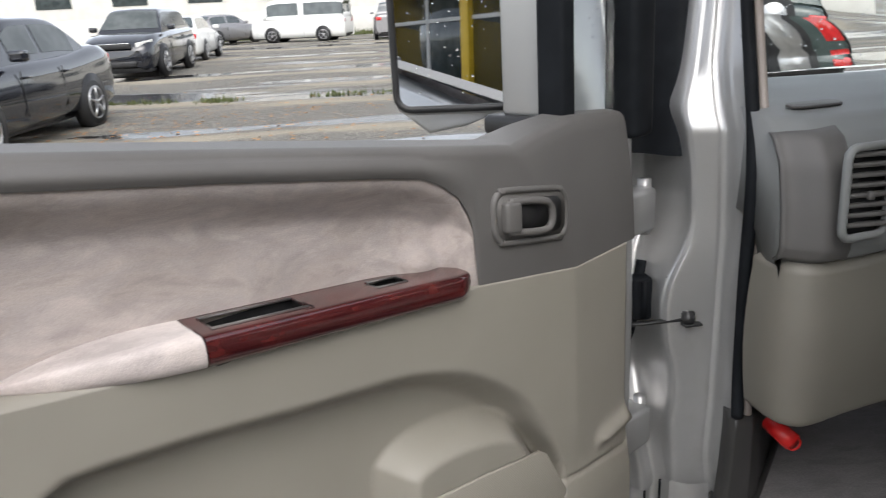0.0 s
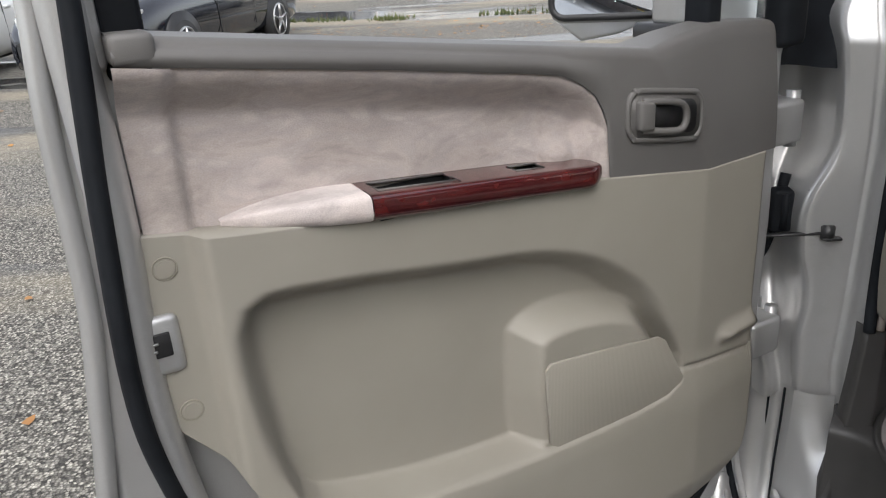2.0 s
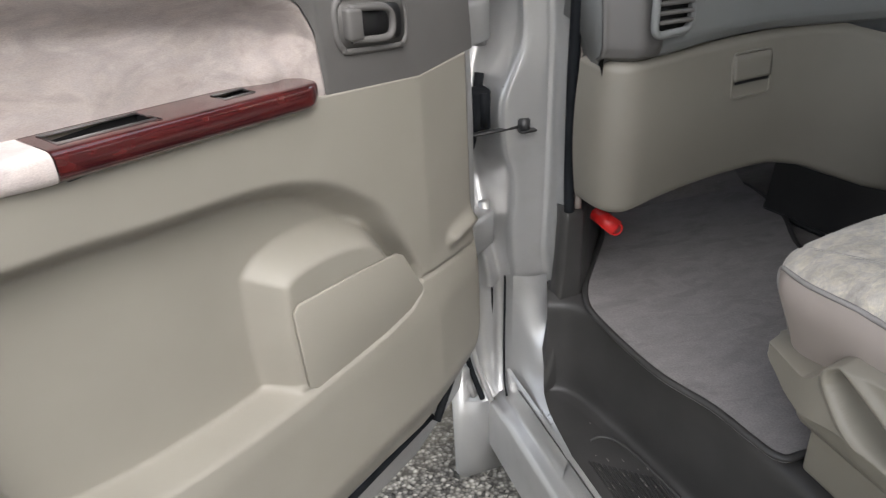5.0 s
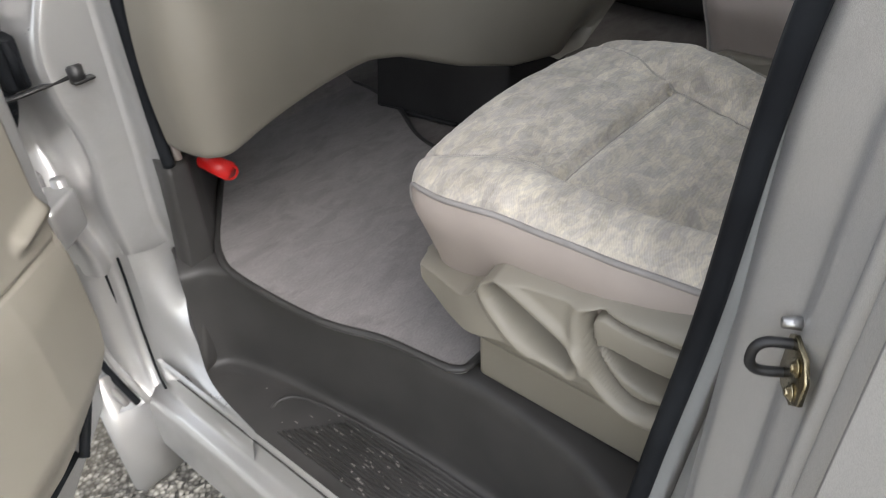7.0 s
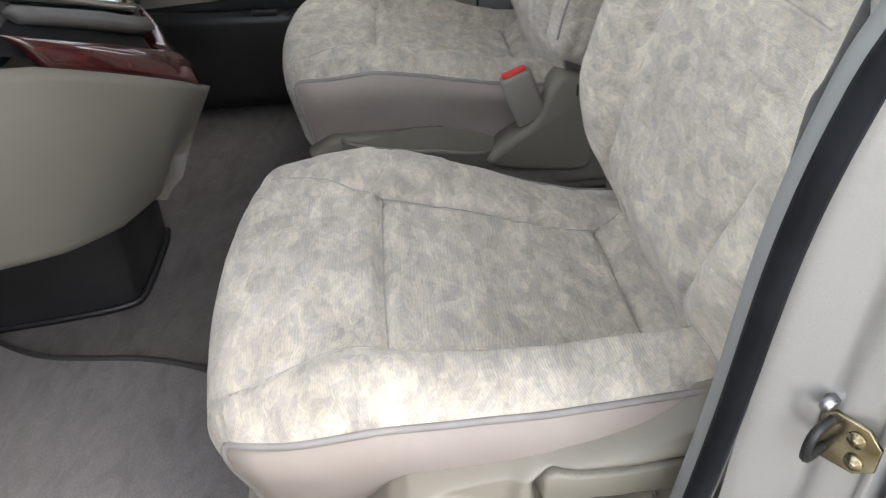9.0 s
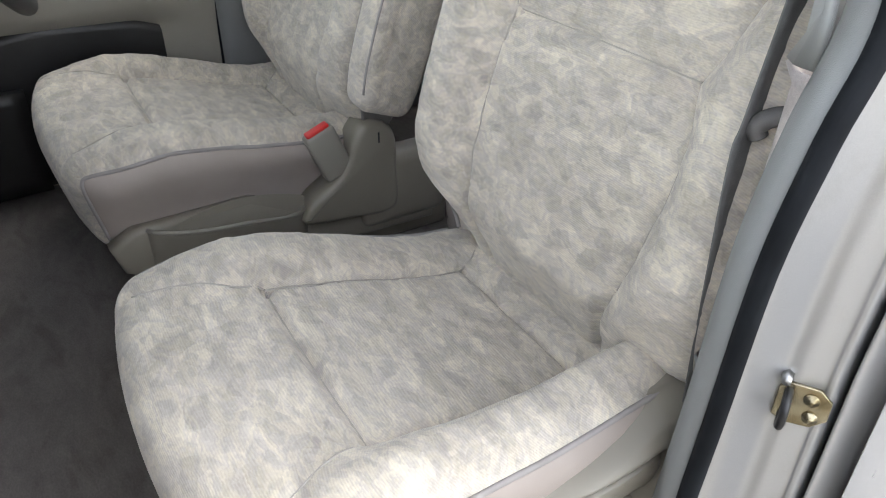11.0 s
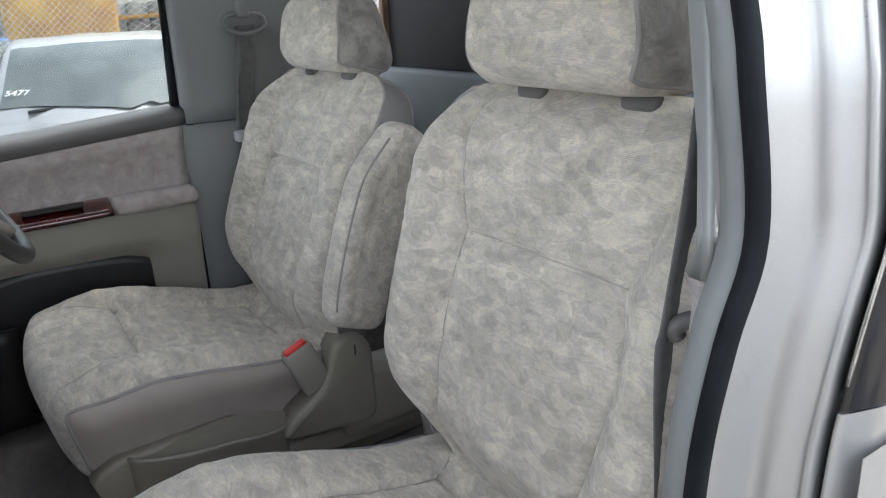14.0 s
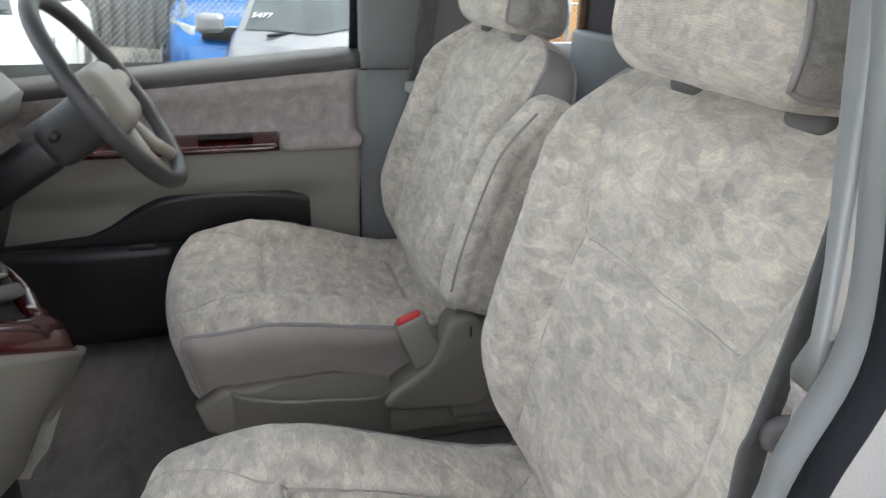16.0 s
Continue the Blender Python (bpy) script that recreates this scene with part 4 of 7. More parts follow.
# ---- cabin floor, step ----
def cabin_floor():
    fl = part("cabin_floor", sheet(lambda s, t: (0.705 + 1.37 * s, 1.35 - 4.1 * t, 0.585), 30, 60, back=(0, 0, -0.04)), CARPET, van, "brown grey carpet")
    # moulded entry step: plate, inner riser, rounded ends
    plan = [(0.552, 0.968), (0.588, 0.945), (0.611, 0.885), (0.632, 0.76), (0.645, 0.64), (0.650, 0.51), (0.652, 0.43), (0.646, 0.353), (0.632, 0.288), (0.597, 0.221), (0.560, 0.195)]
    p = smooth_path([(a, b, 0) for a, b in plan], 8)
    n = len(p) - 1
    def riser(s, t):
        q = p[int(round(s * n))]
        prof = [(0.0, -0.03, 0.391), (0.12, -0.010, 0.392), (0.2, -0.004, 0.396), (0.27, -0.001, 0.406), (0.8, 0.006, 0.574), (0.85, 0.009, 0.583), (0.90, 0.016, 0.588), (1.0, 0.13, 0.5895)]
        off, z = lerp_table([(a, b) for a, b, _ in prof], t), lerp_table([(a, c) for a, _, c in prof], t)
        i = int(round(s * n))
        d = Vector(p[min(i + 1, n)] - p[max(i - 1, 0)]).normalized()
        return (q[0] - d.y * off, q[1] + d.x * off, z)
    step = part("entry_step", sheet(riser, n, 32), STEP, van, "black moulded plastic entry step")
    part("step_plate", sheet(lambda s, t: (0.497 + (lerp_table([(0.195, 0.560), (0.221, 0.597), (0.288, 0.632), (0.353, 0.646), (0.43, 0.652), (0.51, 0.650), (0.64, 0.645), (0.76, 0.632), (0.885, 0.611), (0.945, 0.588), (0.985, 0.545)], 0.98 - 0.76 * s) - 0.497) * t, 0.98 - 0.76 * s, 0.388 + 0.006 * smoothstep(0.1, 0.0, t) + 0.0015 * math.sin(math.pi * t)), 40, 24), STEP, step)
    for i in range(15):
        x = 0.532 + 0.0066 * i
        part("step_rib", box((x, 0.30 + 0.003 * i, 0.384), (x + 0.0034, 0.76 - 0.006 * i, 0.3935), 0.0010, 1), STEP, step)
    bead = smooth_path([(0.560, 0.806, 0.3895), (0.580, 0.806, 0.391), (0.602, 0.785, 0.3915), (0.618, 0.722, 0.3915), (0.634, 0.56, 0.3915), (0.635, 0.44, 0.3915), (0.626, 0.372, 0.3915), (0.600, 0.325, 0.3915), (0.57, 0.29, 0.391)], 6)
    part("tread_bead", tube(bead, 0.0034, 8), STEP, step, "raised bead round the tread")
    part("moulded_edge", tube(smooth_path([(0.566, 0.972, 0.545), (0.60, 0.970, 0.542), (0.63, 0.966, 0.548), (0.66, 0.975, 0.570)], 6), 0.0040, 8), STEP, step, "rounded moulded edge")
    # scuff marks on the tread
    rng = random.Random(8)
    v, f = [], []
    for _ in range(70):
        x, y = rng.uniform(0.53, 0.62), rng.gauss(0.62, 0.07)
        w, h, k = rng.uniform(0.0006, 0.0016), rng.uniform(0.001, 0.005), len(v)
        z = 0.3940
        v += [(x - w, y - h, z), (x + w, y - h, z), (x + w * 0.6, y + h, z), (x - w * 0.6, y + h, z)]
        f.append((k, k + 1, k + 2, k + 3))
    tagged(mesh_object("scuff_marks", v, f, SIDE, step, "pale scuff marks on the tread", smooth=False), kind="stuff")
    # kick panel in front of the step
    def kick(s, t):
        z = 0.385 + 0.382 * t
        x = lerp_table([(0.385, 0.535), (0.45, 0.556), (0.55, 0.578), (0.66, 0.588), (0.765, 0.594)], z)
        px = lerp_table([(0, x), (0.3, 0.625), (0.5, 0.652), (1.0, 0.80)], s)
        py = lerp_table([(0, 0.976), (0.3, 0.978), (0.5, 1.004), (1.0, 1.20)], s) - 0.02 * smoothstep(0.6, 0.40, z) * (1 - s)
        return (px, py + 0.004 * smoothstep(0.97, 1, t), z)
    part("kick_panel", sheet(kick, 30, 24, back=(0.0, 0.04, 0)), STEP, van, "black plastic kick panel")


cabin_floor()


def floor_mat():
    out = smooth_path([(0.70, 1.06, 0), (0.650, 0.998, 0), (0.622, 0.95, 0), (0.608, 0.90, 0), (0.608, 0.80, 0), (0.618, 0.70, 0), (0.645, 0.61, 0), (0.655, 0.53, 0), (0.663, 0.495, 0), (0.69, 0.484, 0), (0.80, 0.50, 0), (1.0, 0.62, 0), (1.075, 0.755, 0), (1.105, 0.938, 0), (1.19, 1.10, 0), (1.2, 1.28, 0), (1.0, 1.33, 0), (0.86, 1.26, 0), (0.765, 1.14, 0)], 6, True)
    o = [(q[0], q[1]) for q in out]
    m = moved(slab(o, 0.010, 0.004), Matrix.Translation((0, 0, 0.588)))
    ob = part("floor_mat", m, FLOORMAT, None)
    tagged(ob, "grey pile floor mat with stitched dark edge", "floor mat")
    part("mat_binding", tube([(a, b, 0.597) for a, b in o], 0.006, 8, closed=True, flat=(1, 0.8)), STEP, ob, "dark stitched binding")
    # toe board
    part("toe_board", sheet(lambda s, t: (0.66 + 0.55 * s, 1.20 + 0.25 * t, 0.592 + 0.30 * t * t), 10, 12), FLOORMAT, van)


floor_mat()


# ---- seats ----
def two_sides(name, verts, faces, material, parent, label):
    """One mesh for the faces at -x, one for those at +x."""
    for sgn in (-1, 1):
        fs = [f for f in faces if sgn * sum(verts[i][0] for i in f) > 0]
        used = sorted({i for f in fs for i in f})
        nid = {o: i for i, o in enumerate(used)}
        mesh_object(name, verts[used], [tuple(nid[i] for i in f) for f in fs], material, parent, label)


def wrinkle(a, b):
    """Soft creases of worn velour."""
    q = noise.noise(Vector((a * 30 + 4 * noise.noise(Vector((a * 9, b * 9, 1))), b * 30, 5.5)))
    return -max(0, 0.35 - abs(q)) ** 2 * 4


BACK_H = 0.562                                # height of a backrest along its own slope


def back_width(h):
    """Half-width of a backrest at height h as a share of its widest."""
    r = 0.085
    q = max(0.0, h - (BACK_H - r)) / r
    top = 1 - r / 0.262 * (1 - math.sqrt(max(0.0, 1 - min(1.0, q) ** 2))) * 1.15
    return top * (1.05 - 0.17 * smoothstep(0.13, 0.0, h) - 0.01 * smoothstep(0.30, 0.52, h))


def back_seam_x(h):
    """Where the long seams of a backrest run."""
    return lerp_table([(0.0, 0.112), (0.10, 0.126), (0.18, 0.143), (0.26, 0.150), (0.31, 0.149), (0.362, 0.137), (0.40, 0.155), (0.445, 0.169), (0.53, 0.180)], h)


def even(path, n=2):
    """A path with its steps eased."""
    for _ in range(n):
        path = [path[0]] + [(path[i - 1] + 2 * path[i] + path[i + 1]) / 4 for i in range(1, len(path) - 1)] + [path[-1]]
    return path


def seat(cx, inner, label, group, pocket, by, tilt, head, drop):
    """A front seat; inner is +1 where the van's middle lies towards +x. head: the headrest's lead and slope. drop: how far the outer and inner bolsters sink to the rear."""
    root = thing("front_seat", label, "seat", group, m=Matrix.Translation((cx, 0, 0)))
    y0, y1, z0, z1 = 0.045, 0.565, 0.70, 0.885
    hx, mid = 0.264, -0.008 * inner                        # the sewn panel lies a little off the middle
    v, f = rbox((hx, (y1 - y0) / 2, (z1 - z0) / 2), 0.050, (120, 124, 16))
    grid, gn = dict(RB), (120, 124, 16)
    P = np.zeros_like(v)
    front_seam, rear_seam, half = 0.398, 0.131, 0.138
    for i, (x, y, z) in enumerate(v):
        k = (z / ((z1 - z0) / 2) + 1) / 2                 # 0 bottom, 1 top
        Y = (y0 + y1) / 2 + y
        X = x
        top = smoothstep(0.45, 1.0, k)
        px = abs(x - mid)
        bol = smoothstep(half - 0.012, 0.19, px)
        crest = smoothstep(0.13, 0.185, px) * smoothstep(0.262, 0.20, px)
        slope = -0.070 * smoothstep(0.46, 0.10, Y) * (1 - bol)
        rise = bol * (0.014 * smoothstep(0.52, 0.40, Y) - drop[0 if x * inner < 0 else 1] * smoothstep(0.44, 0.10, Y)) + 0.008 * crest * smoothstep(0.54, 0.40, Y)
        crown = 0.012 * smoothstep(0.38, 0.50, Y) * (1 - (x / hx) ** 2)
        lap = 0.030 * smoothstep(rear_seam, 0.05, Y) * (1 - bol)
        dz = top * (crown + slope + rise + lap + 0.008)
        if rear_seam - 0.004 < Y < front_seam + 0.004:
            dz -= top * 0.011 * gauss(px - half, 0.0055)
        if px < half:
            dz -= top * 0.011 * (gauss(Y - front_seam, 0.0055) + gauss(Y - rear_seam, 0.006))
        fan = smoothstep(front_seam, 0.55, Y)
        dz -= top * 0.005 * fan * gauss(px - (half + 0.06 * fan), 0.006)
        rear = smoothstep(rear_seam, 0.06, Y)
        dz -= top * 0.007 * rear * gauss(px - (half + 0.05 * rear), 0.006)
        dz += top * 0.0022 * (noise.noise(Vector((x * 22, Y * 22, 3.1))))
        # the front bows forward in the middle; the sides bulge
        Y += 0.028 * (1 - (x / hx) ** 2) * smoothstep(0.30, 0.565, Y)
        X *= 1 + 0.02 * math.sin(math.pi * k) - 0.05 * smoothstep(0.30, 0.06, Y)
        X *= 1 - 0.07 * smoothstep(0.44, 0.58, Y) ** 2 - 0.13 * smoothstep(0.97, 0.35, k)
        Y -= 0.035 * (1 - k) * smoothstep(0.45, 0.56, Y)
        dz += top * 0.004 * wrinkle(x, Y)
        P[i] = (X, Y, (z0 + z1) / 2 + z + dz)
    (su, sf), (tu, tf) = split_sides(gn, f)
    mesh_object("cushion", P[tu], tf, SEAT, root, "mottled grey beige velour cushion")
    two_sides("cushion_side", P[su], sf, VINYL, root, "beige vinyl cushion side")
    # piping round each side
    for i in (0, gn[0]):
        path = even([P[grid[(i, j, gn[2])]] for j in range(4, gn[1] + 1, 3)] + [P[grid[(i, gn[1], k)]] for k in range(gn[2] - 1, 2, -1)])
        part("piping", tube(path, 0.0034, 6), PIPING, root, "grey piping")
    # stitched seams
    def seam_line(cells):
        part("seam", tube(even([P[grid[q]] for q in cells], 1), 0.0014, 5), SEAM, root, "stitched seam")
    col = lambda x: int(round((x / hx + 1) / 2 * gn[0]))
    row = lambda y: int(round((y - y0) / (y1 - y0) * gn[1]))
    for sgn in (-1, 1):
        seam_line([(col(mid + sgn * half), j, gn[2]) for j in range(row(rear_seam), row(front_seam) + 1)])
        seam_line([(col(mid + sgn * (half + 0.06 * smoothstep(front_seam, 0.55, y0 + (y1 - y0) * j / gn[1]))), j, gn[2]) for j in range(row(front_seam), row(0.535), 2)])
        seam_line([(col(mid + sgn * (half + 0.05 * smoothstep(rear_seam, 0.06, y0 + (y1 - y0) * j / gn[1]))), j, gn[2]) for j in range(row(0.065), row(rear_seam) + 1, 2)])
    for y in (rear_seam, front_seam):
        seam_line([(i, row(y), gn[2]) for i in range(col(mid - half), col(mid + half) + 1)])
    # backrest: a dished face between bolsters that fade towards the bottom
    bz, bh, bt = 0.80, BACK_H, 0.13
    v, f = rbox((0.262, bt / 2, bh / 2), 0.045, (120, 14, 124))
    grid, gn = dict(RB), (120, 14, 124)
    P = np.zeros_like(v)
    B = pose(0, by, bz, tilt, 0, 0)
    B3 = np.array(B)
    for i, (x, y, z) in enumerate(v):
        h = z + bh / 2
        front = smoothstep(-0.01, bt / 2, y)
        seam = back_seam_x(h)
        ax = abs(x)
        bol = smoothstep(seam - 0.012, seam + 0.05, ax) * smoothstep(0.285, 0.235, ax)
        d = -0.016 + 0.038 * bol * smoothstep(0.56, 0.42, h) * smoothstep(0.02, 0.20, h)
        d -= 0.025 * smoothstep(0.13, 0.235, ax) * smoothstep(0.18, 0.02, h) + 0.050 * smoothstep(0.12, 0.02, h)
        d += 0.010 * gauss(h - 0.15, 0.10) * (1 - (x / 0.262) ** 2)
        d -= 0.010 * gauss(ax - seam, 0.0052) * smoothstep(0.555, 0.52, h)
        if ax < seam:
            d -= 0.011 * gauss(h - (0.364 - 0.006 * (x / seam) ** 2), 0.0052)
        d -= 0.020 * smoothstep(0.47, BACK_H, h)
        d += 0.0022 * noise.noise(Vector((x * 18, z * 18, 8.7))) + 0.004 * wrinkle(x, z)
        rear = (1 - front) * 0.020 * smoothstep(0.40, 0.56, h)
        P[i] = (B3 @ np.array([x * back_width(h), y + front * d + rear, h, 1.0]))[:3]
    def back_seam(cells):
        part("seam", tube(even([P[grid[q]] for q in cells], 1), 0.0013, 5), SEAM, root, "stitched seam")
    bcol = lambda x: int(round((x / 0.262 + 1) / 2 * gn[0]))
    for sgn in (-1, 1):
        back_seam([(bcol(sgn * back_seam_x(k / gn[2] * bh)), gn[1], k) for k in range(3, gn[2] - 2, 2)])
    back_seam([(i, gn[1], int(round(0.362 / bh * gn[2]))) for i in range(bcol(-0.136), bcol(0.136) + 1)])
    wrap = 11
    (su, sf), (tu, tf) = split_sides(gn, f, wrap)
    mesh_object("backrest", P[tu], tf, SEAT, root, "mottled grey beige velour backrest")
    two_sides("backrest_side", P[su], sf, SIDE, root, "vinyl backrest side with shade in its grey")
    for i in (0, gn[0]):
        path = even([P[grid[(i, wrap, k)]] for k in range(4, gn[2] + 1, 2)] + [P[grid[(i, j, gn[2])]] for j in range(wrap - 1, 0, -1)] + [P[grid[(i, 0, k)]] for k in range(gn[2], 60, -2)])
        part("piping", tube(path, 0.0034, 6), PIPING, root, "grey piping")
    # headrest: flat front, back that slopes forward to the top
    lead, slope = head
    neck = B @ Vector((0, lead, 0.556))
    H = pose(neck.x, neck.y, neck.z, slope, 0, 0)
    H3 = np.array(H)
    for sx in (-0.088, 0.088):
        part("headrest_post", tube([H @ Vector((sx, -0.022, -0.008)), H @ Vector((sx, -0.020, 0.02)), H @ Vector((sx, -0.01, 0.06))], 0.006, 12), CHROME, root, "chrome headrest post")
        part("post_guide", moved(box((sx - 0.026, -0.03, bh - 0.020), (sx + 0.026, 0.030, bh + 0.006), 0.009, 3), B), GREY, root, "grey post guide")
    v, f = rbox((0.15, 0.070, 0.073), 0.040, (40, 24, 28))
    grid, gn = dict(RB), (40, 24, 28)
    P = np.zeros_like(v)
    for i, (x, y, z) in enumerate(v):
        k = (z + 0.073) / 0.146
        ahead = smoothstep(-0.05, 0.05, y)
        q = y * (1 - (1 - ahead) * (0.65 * smoothstep(0.10, 1.0, k) - 0.10))
        q += 0.014 * (1 - (x / 0.15) ** 2) * (0.2 + 0.8 * ahead) - (0.010 * smoothstep(0.6, 1, k) + 0.012 * (1 - k)) * ahead
        P[i] = (H3 @ np.array([x * (1 - 0.15 * smoothstep(0.35, 1, k) - 0.04 * smoothstep(0.3, 0, k)), q, 0.073 + z + 0.008 * (1 - (x / 0.15) ** 2) * k + 0.0015 * noise.noise(Vector((x * 30, y * 30, z * 30))), 1.0]))[:3]
    (su, sf), (tu, tf) = split_sides(gn, f)
    hr = mesh_object("headrest", P[tu], tf, SEAT, root, "mottled velour headrest")
    # side panels take the velour copy with shade in its colour
    two_sides("headrest_side", P[su], sf, SEAT_SHADED, hr, "velour side panel with shade in its tones")
    for i in (0, gn[0]):
        b_, c_ = gn[1], gn[2]
        keys = [(i, j, 0) for j in range(0, b_, 2)] + [(i, b_, k) for k in range(0, c_, 2)] + [(i, j, c_) for j in range(b_, 0, -2)] + [(i, 0, k) for k in range(c_, 0, -2)]
        part("piping", tube([P[grid[q]] for q in keys], 0.003, 6, closed=True), PIPING, hr, "grey piping")
    # folded-up armrest on the inner side
    ac, ay, ah, az = (0.322, 0.026, 0.182, 0.300) if pocket else (0.262, -0.028, 0.182, 0.290)
    v, f = rbox((0.036, 0.056, ah), 0.026, (16, 20, 48))
    grid, gn = dict(RB), (16, 20, 48)
    P = np.zeros_like(v)
    for i, (x, y, z) in enumerate(v):
        k = (z + ah) / (2 * ah)
        w = 1 - 0.10 * smoothstep(0.2, 0.0, k)
        ahead = smoothstep(-0.04, 0.04, y)
        lean = -0.030 * smoothstep(0.62, 1.0, k) ** 1.5 * (0.2 + 0.8 * ahead)
        groove = -0.003 * gauss(y - 0.018, 0.004) * (abs(x) > 0.03)
        P[i] = (B3 @ np.array([inner * (ac + x * (1 + groove / 0.036)), ay + y * w + lean + 0.012 * math.sin(math.pi * k) * ahead, az + z - 0.012 * smoothstep(0, -0.056, y) * smoothstep(0.8, 1, k), 1.0]))[:3]
    arm = mesh_object("armrest", P, f, SEAT, root, "folded-up velour armrest")
    for i, j in ((0, 20), (16, 20)):
        part("armrest_piping", tube([P[grid[(i, j, k)]] for k in range(4, gn[2] - 2, 2)], 0.0022, 6), PIPING, arm, "grey piping")
    # base with trim; recliner shield on the inner side
    part("seat_base", join(box((-0.20, 0.08, 0.59), (0.20, 0.46, 0.71), 0.02), box((-0.22, 0.02, 0.66), (0.22, 0.50, 0.72), 0.02)), BEIGE_LOW, root, "beige seat base")
    s = inner
    m = Matrix(((0, 0, s, s * 0.228), (1, 0, 0, 0), (0, 1, 0, 0), (0, 0, 0, 1)))
    if pocket:
        cover = smooth_path([(0.036, 0.70, 0), (0.030, 0.78, 0), (0.032, 0.845, 0), (0.050, 0.873, 0), (0.075, 0.882, 0), (0.098, 0.875, 0), (0.114, 0.852, 0), (0.128, 0.815, 0), (0.150, 0.785, 0), (0.198, 0.752, 0), (0.215, 0.715, 0), (0.12, 0.70, 0)], 5, True)
        part("recliner_cover", moved(slab([(q[0], q[1]) for q in cover], 0.055, 0.012, seg=3), m), BEIGE_LOW, root, "beige plastic recliner cover")
        part("cover_slit", box((min(s * 0.281, s * 0.2845), 0.066, 0.842), (max(s * 0.281, s * 0.2845), 0.069, 0.862), 0.0005), BLACK, root, "thin slit in the cover")
    part("inner_shield", moved(slab([(-0.06, 0.64), (0.30, 0.645), (0.46, 0.67), (0.52, 0.70), (0.535, 0.75), (0.49, 0.775), (0.30, 0.78), (0.20, 0.73), (0.10, 0.698), (-0.06, 0.70)], 0.030, 0.010, seg=3), m), BEIGE_LOW, root, "beige plastic seat shield")
    if pocket:
        part("hinge_block", box((min(s * 0.20, s * 0.272), -0.08, 0.66), (max(s * 0.20, s * 0.272), 0.10, 0.80), 0.02, 3), BEIGE_LOW, root, "beige hinge block")
        def lip(a):
            return 0.206 + 0.268 * a, 0.738 + 0.022 * smoothstep(0.0, 0.5, a) + 0.012 * a
        part("seat_pocket", sheet(lambda a, t: (s * (0.258 + 0.046 * math.sin(math.pi * a) ** 0.6 * (0.45 + 0.55 * t)), lip(a)[0], 0.655 + 0.01 * a + (lip(a)[1] - 0.655 - 0.01 * a) * t), 28, 12, back=(-s * 0.005, 0, 0)), BEIGE_LOW, root, "beige side pocket")
        part("pocket_lip", tube([(s * (0.257 + 0.046 * math.sin(math.pi * a) ** 0.6), *lip(a)) for a in np.linspace(0, 1, 28)], 0.0038, 8), BEIGE, root, "rounded pocket lip")
        part("pocket_back", sheet(lambda a, t: (s * 0.2575, 0.206 + 0.268 * a, 0.66 + (0.752 + 0.036 * math.sin(math.pi * min(1, a * 0.9 + 0.1)) - 0.66) * t), 20, 6), BEIGE_LOW, root)
    part("seat_foot", box((-0.21, -0.12, 0.586), (0.23, 0.20, 0.66), 0.01), BEIGE_LOW, root, "beige seat foot cover")
    return root


# seat velour in darker tones that carry the headrest sides' shade
SEAT_SHADED = fabric("seat_velour_shaded", ((0.27, 0.25, 0.23), (0.34, 0.315, 0.285), (0.30, 0.28, 0.26)), 30, 500, cord=0.0027)
passenger = seat(0.889, 1, "front passenger seat in mottled grey beige velour", "front seats", False, 0.101, 15.0, (0.040, 9.0), (-0.008, 0.085))
driver = seat(1.675, -1, "driver's seat in mottled grey beige velour with raised armrest", "front seats", True, 0.106, 20.5, (0.022, 13.0), (0.070, 0.045))


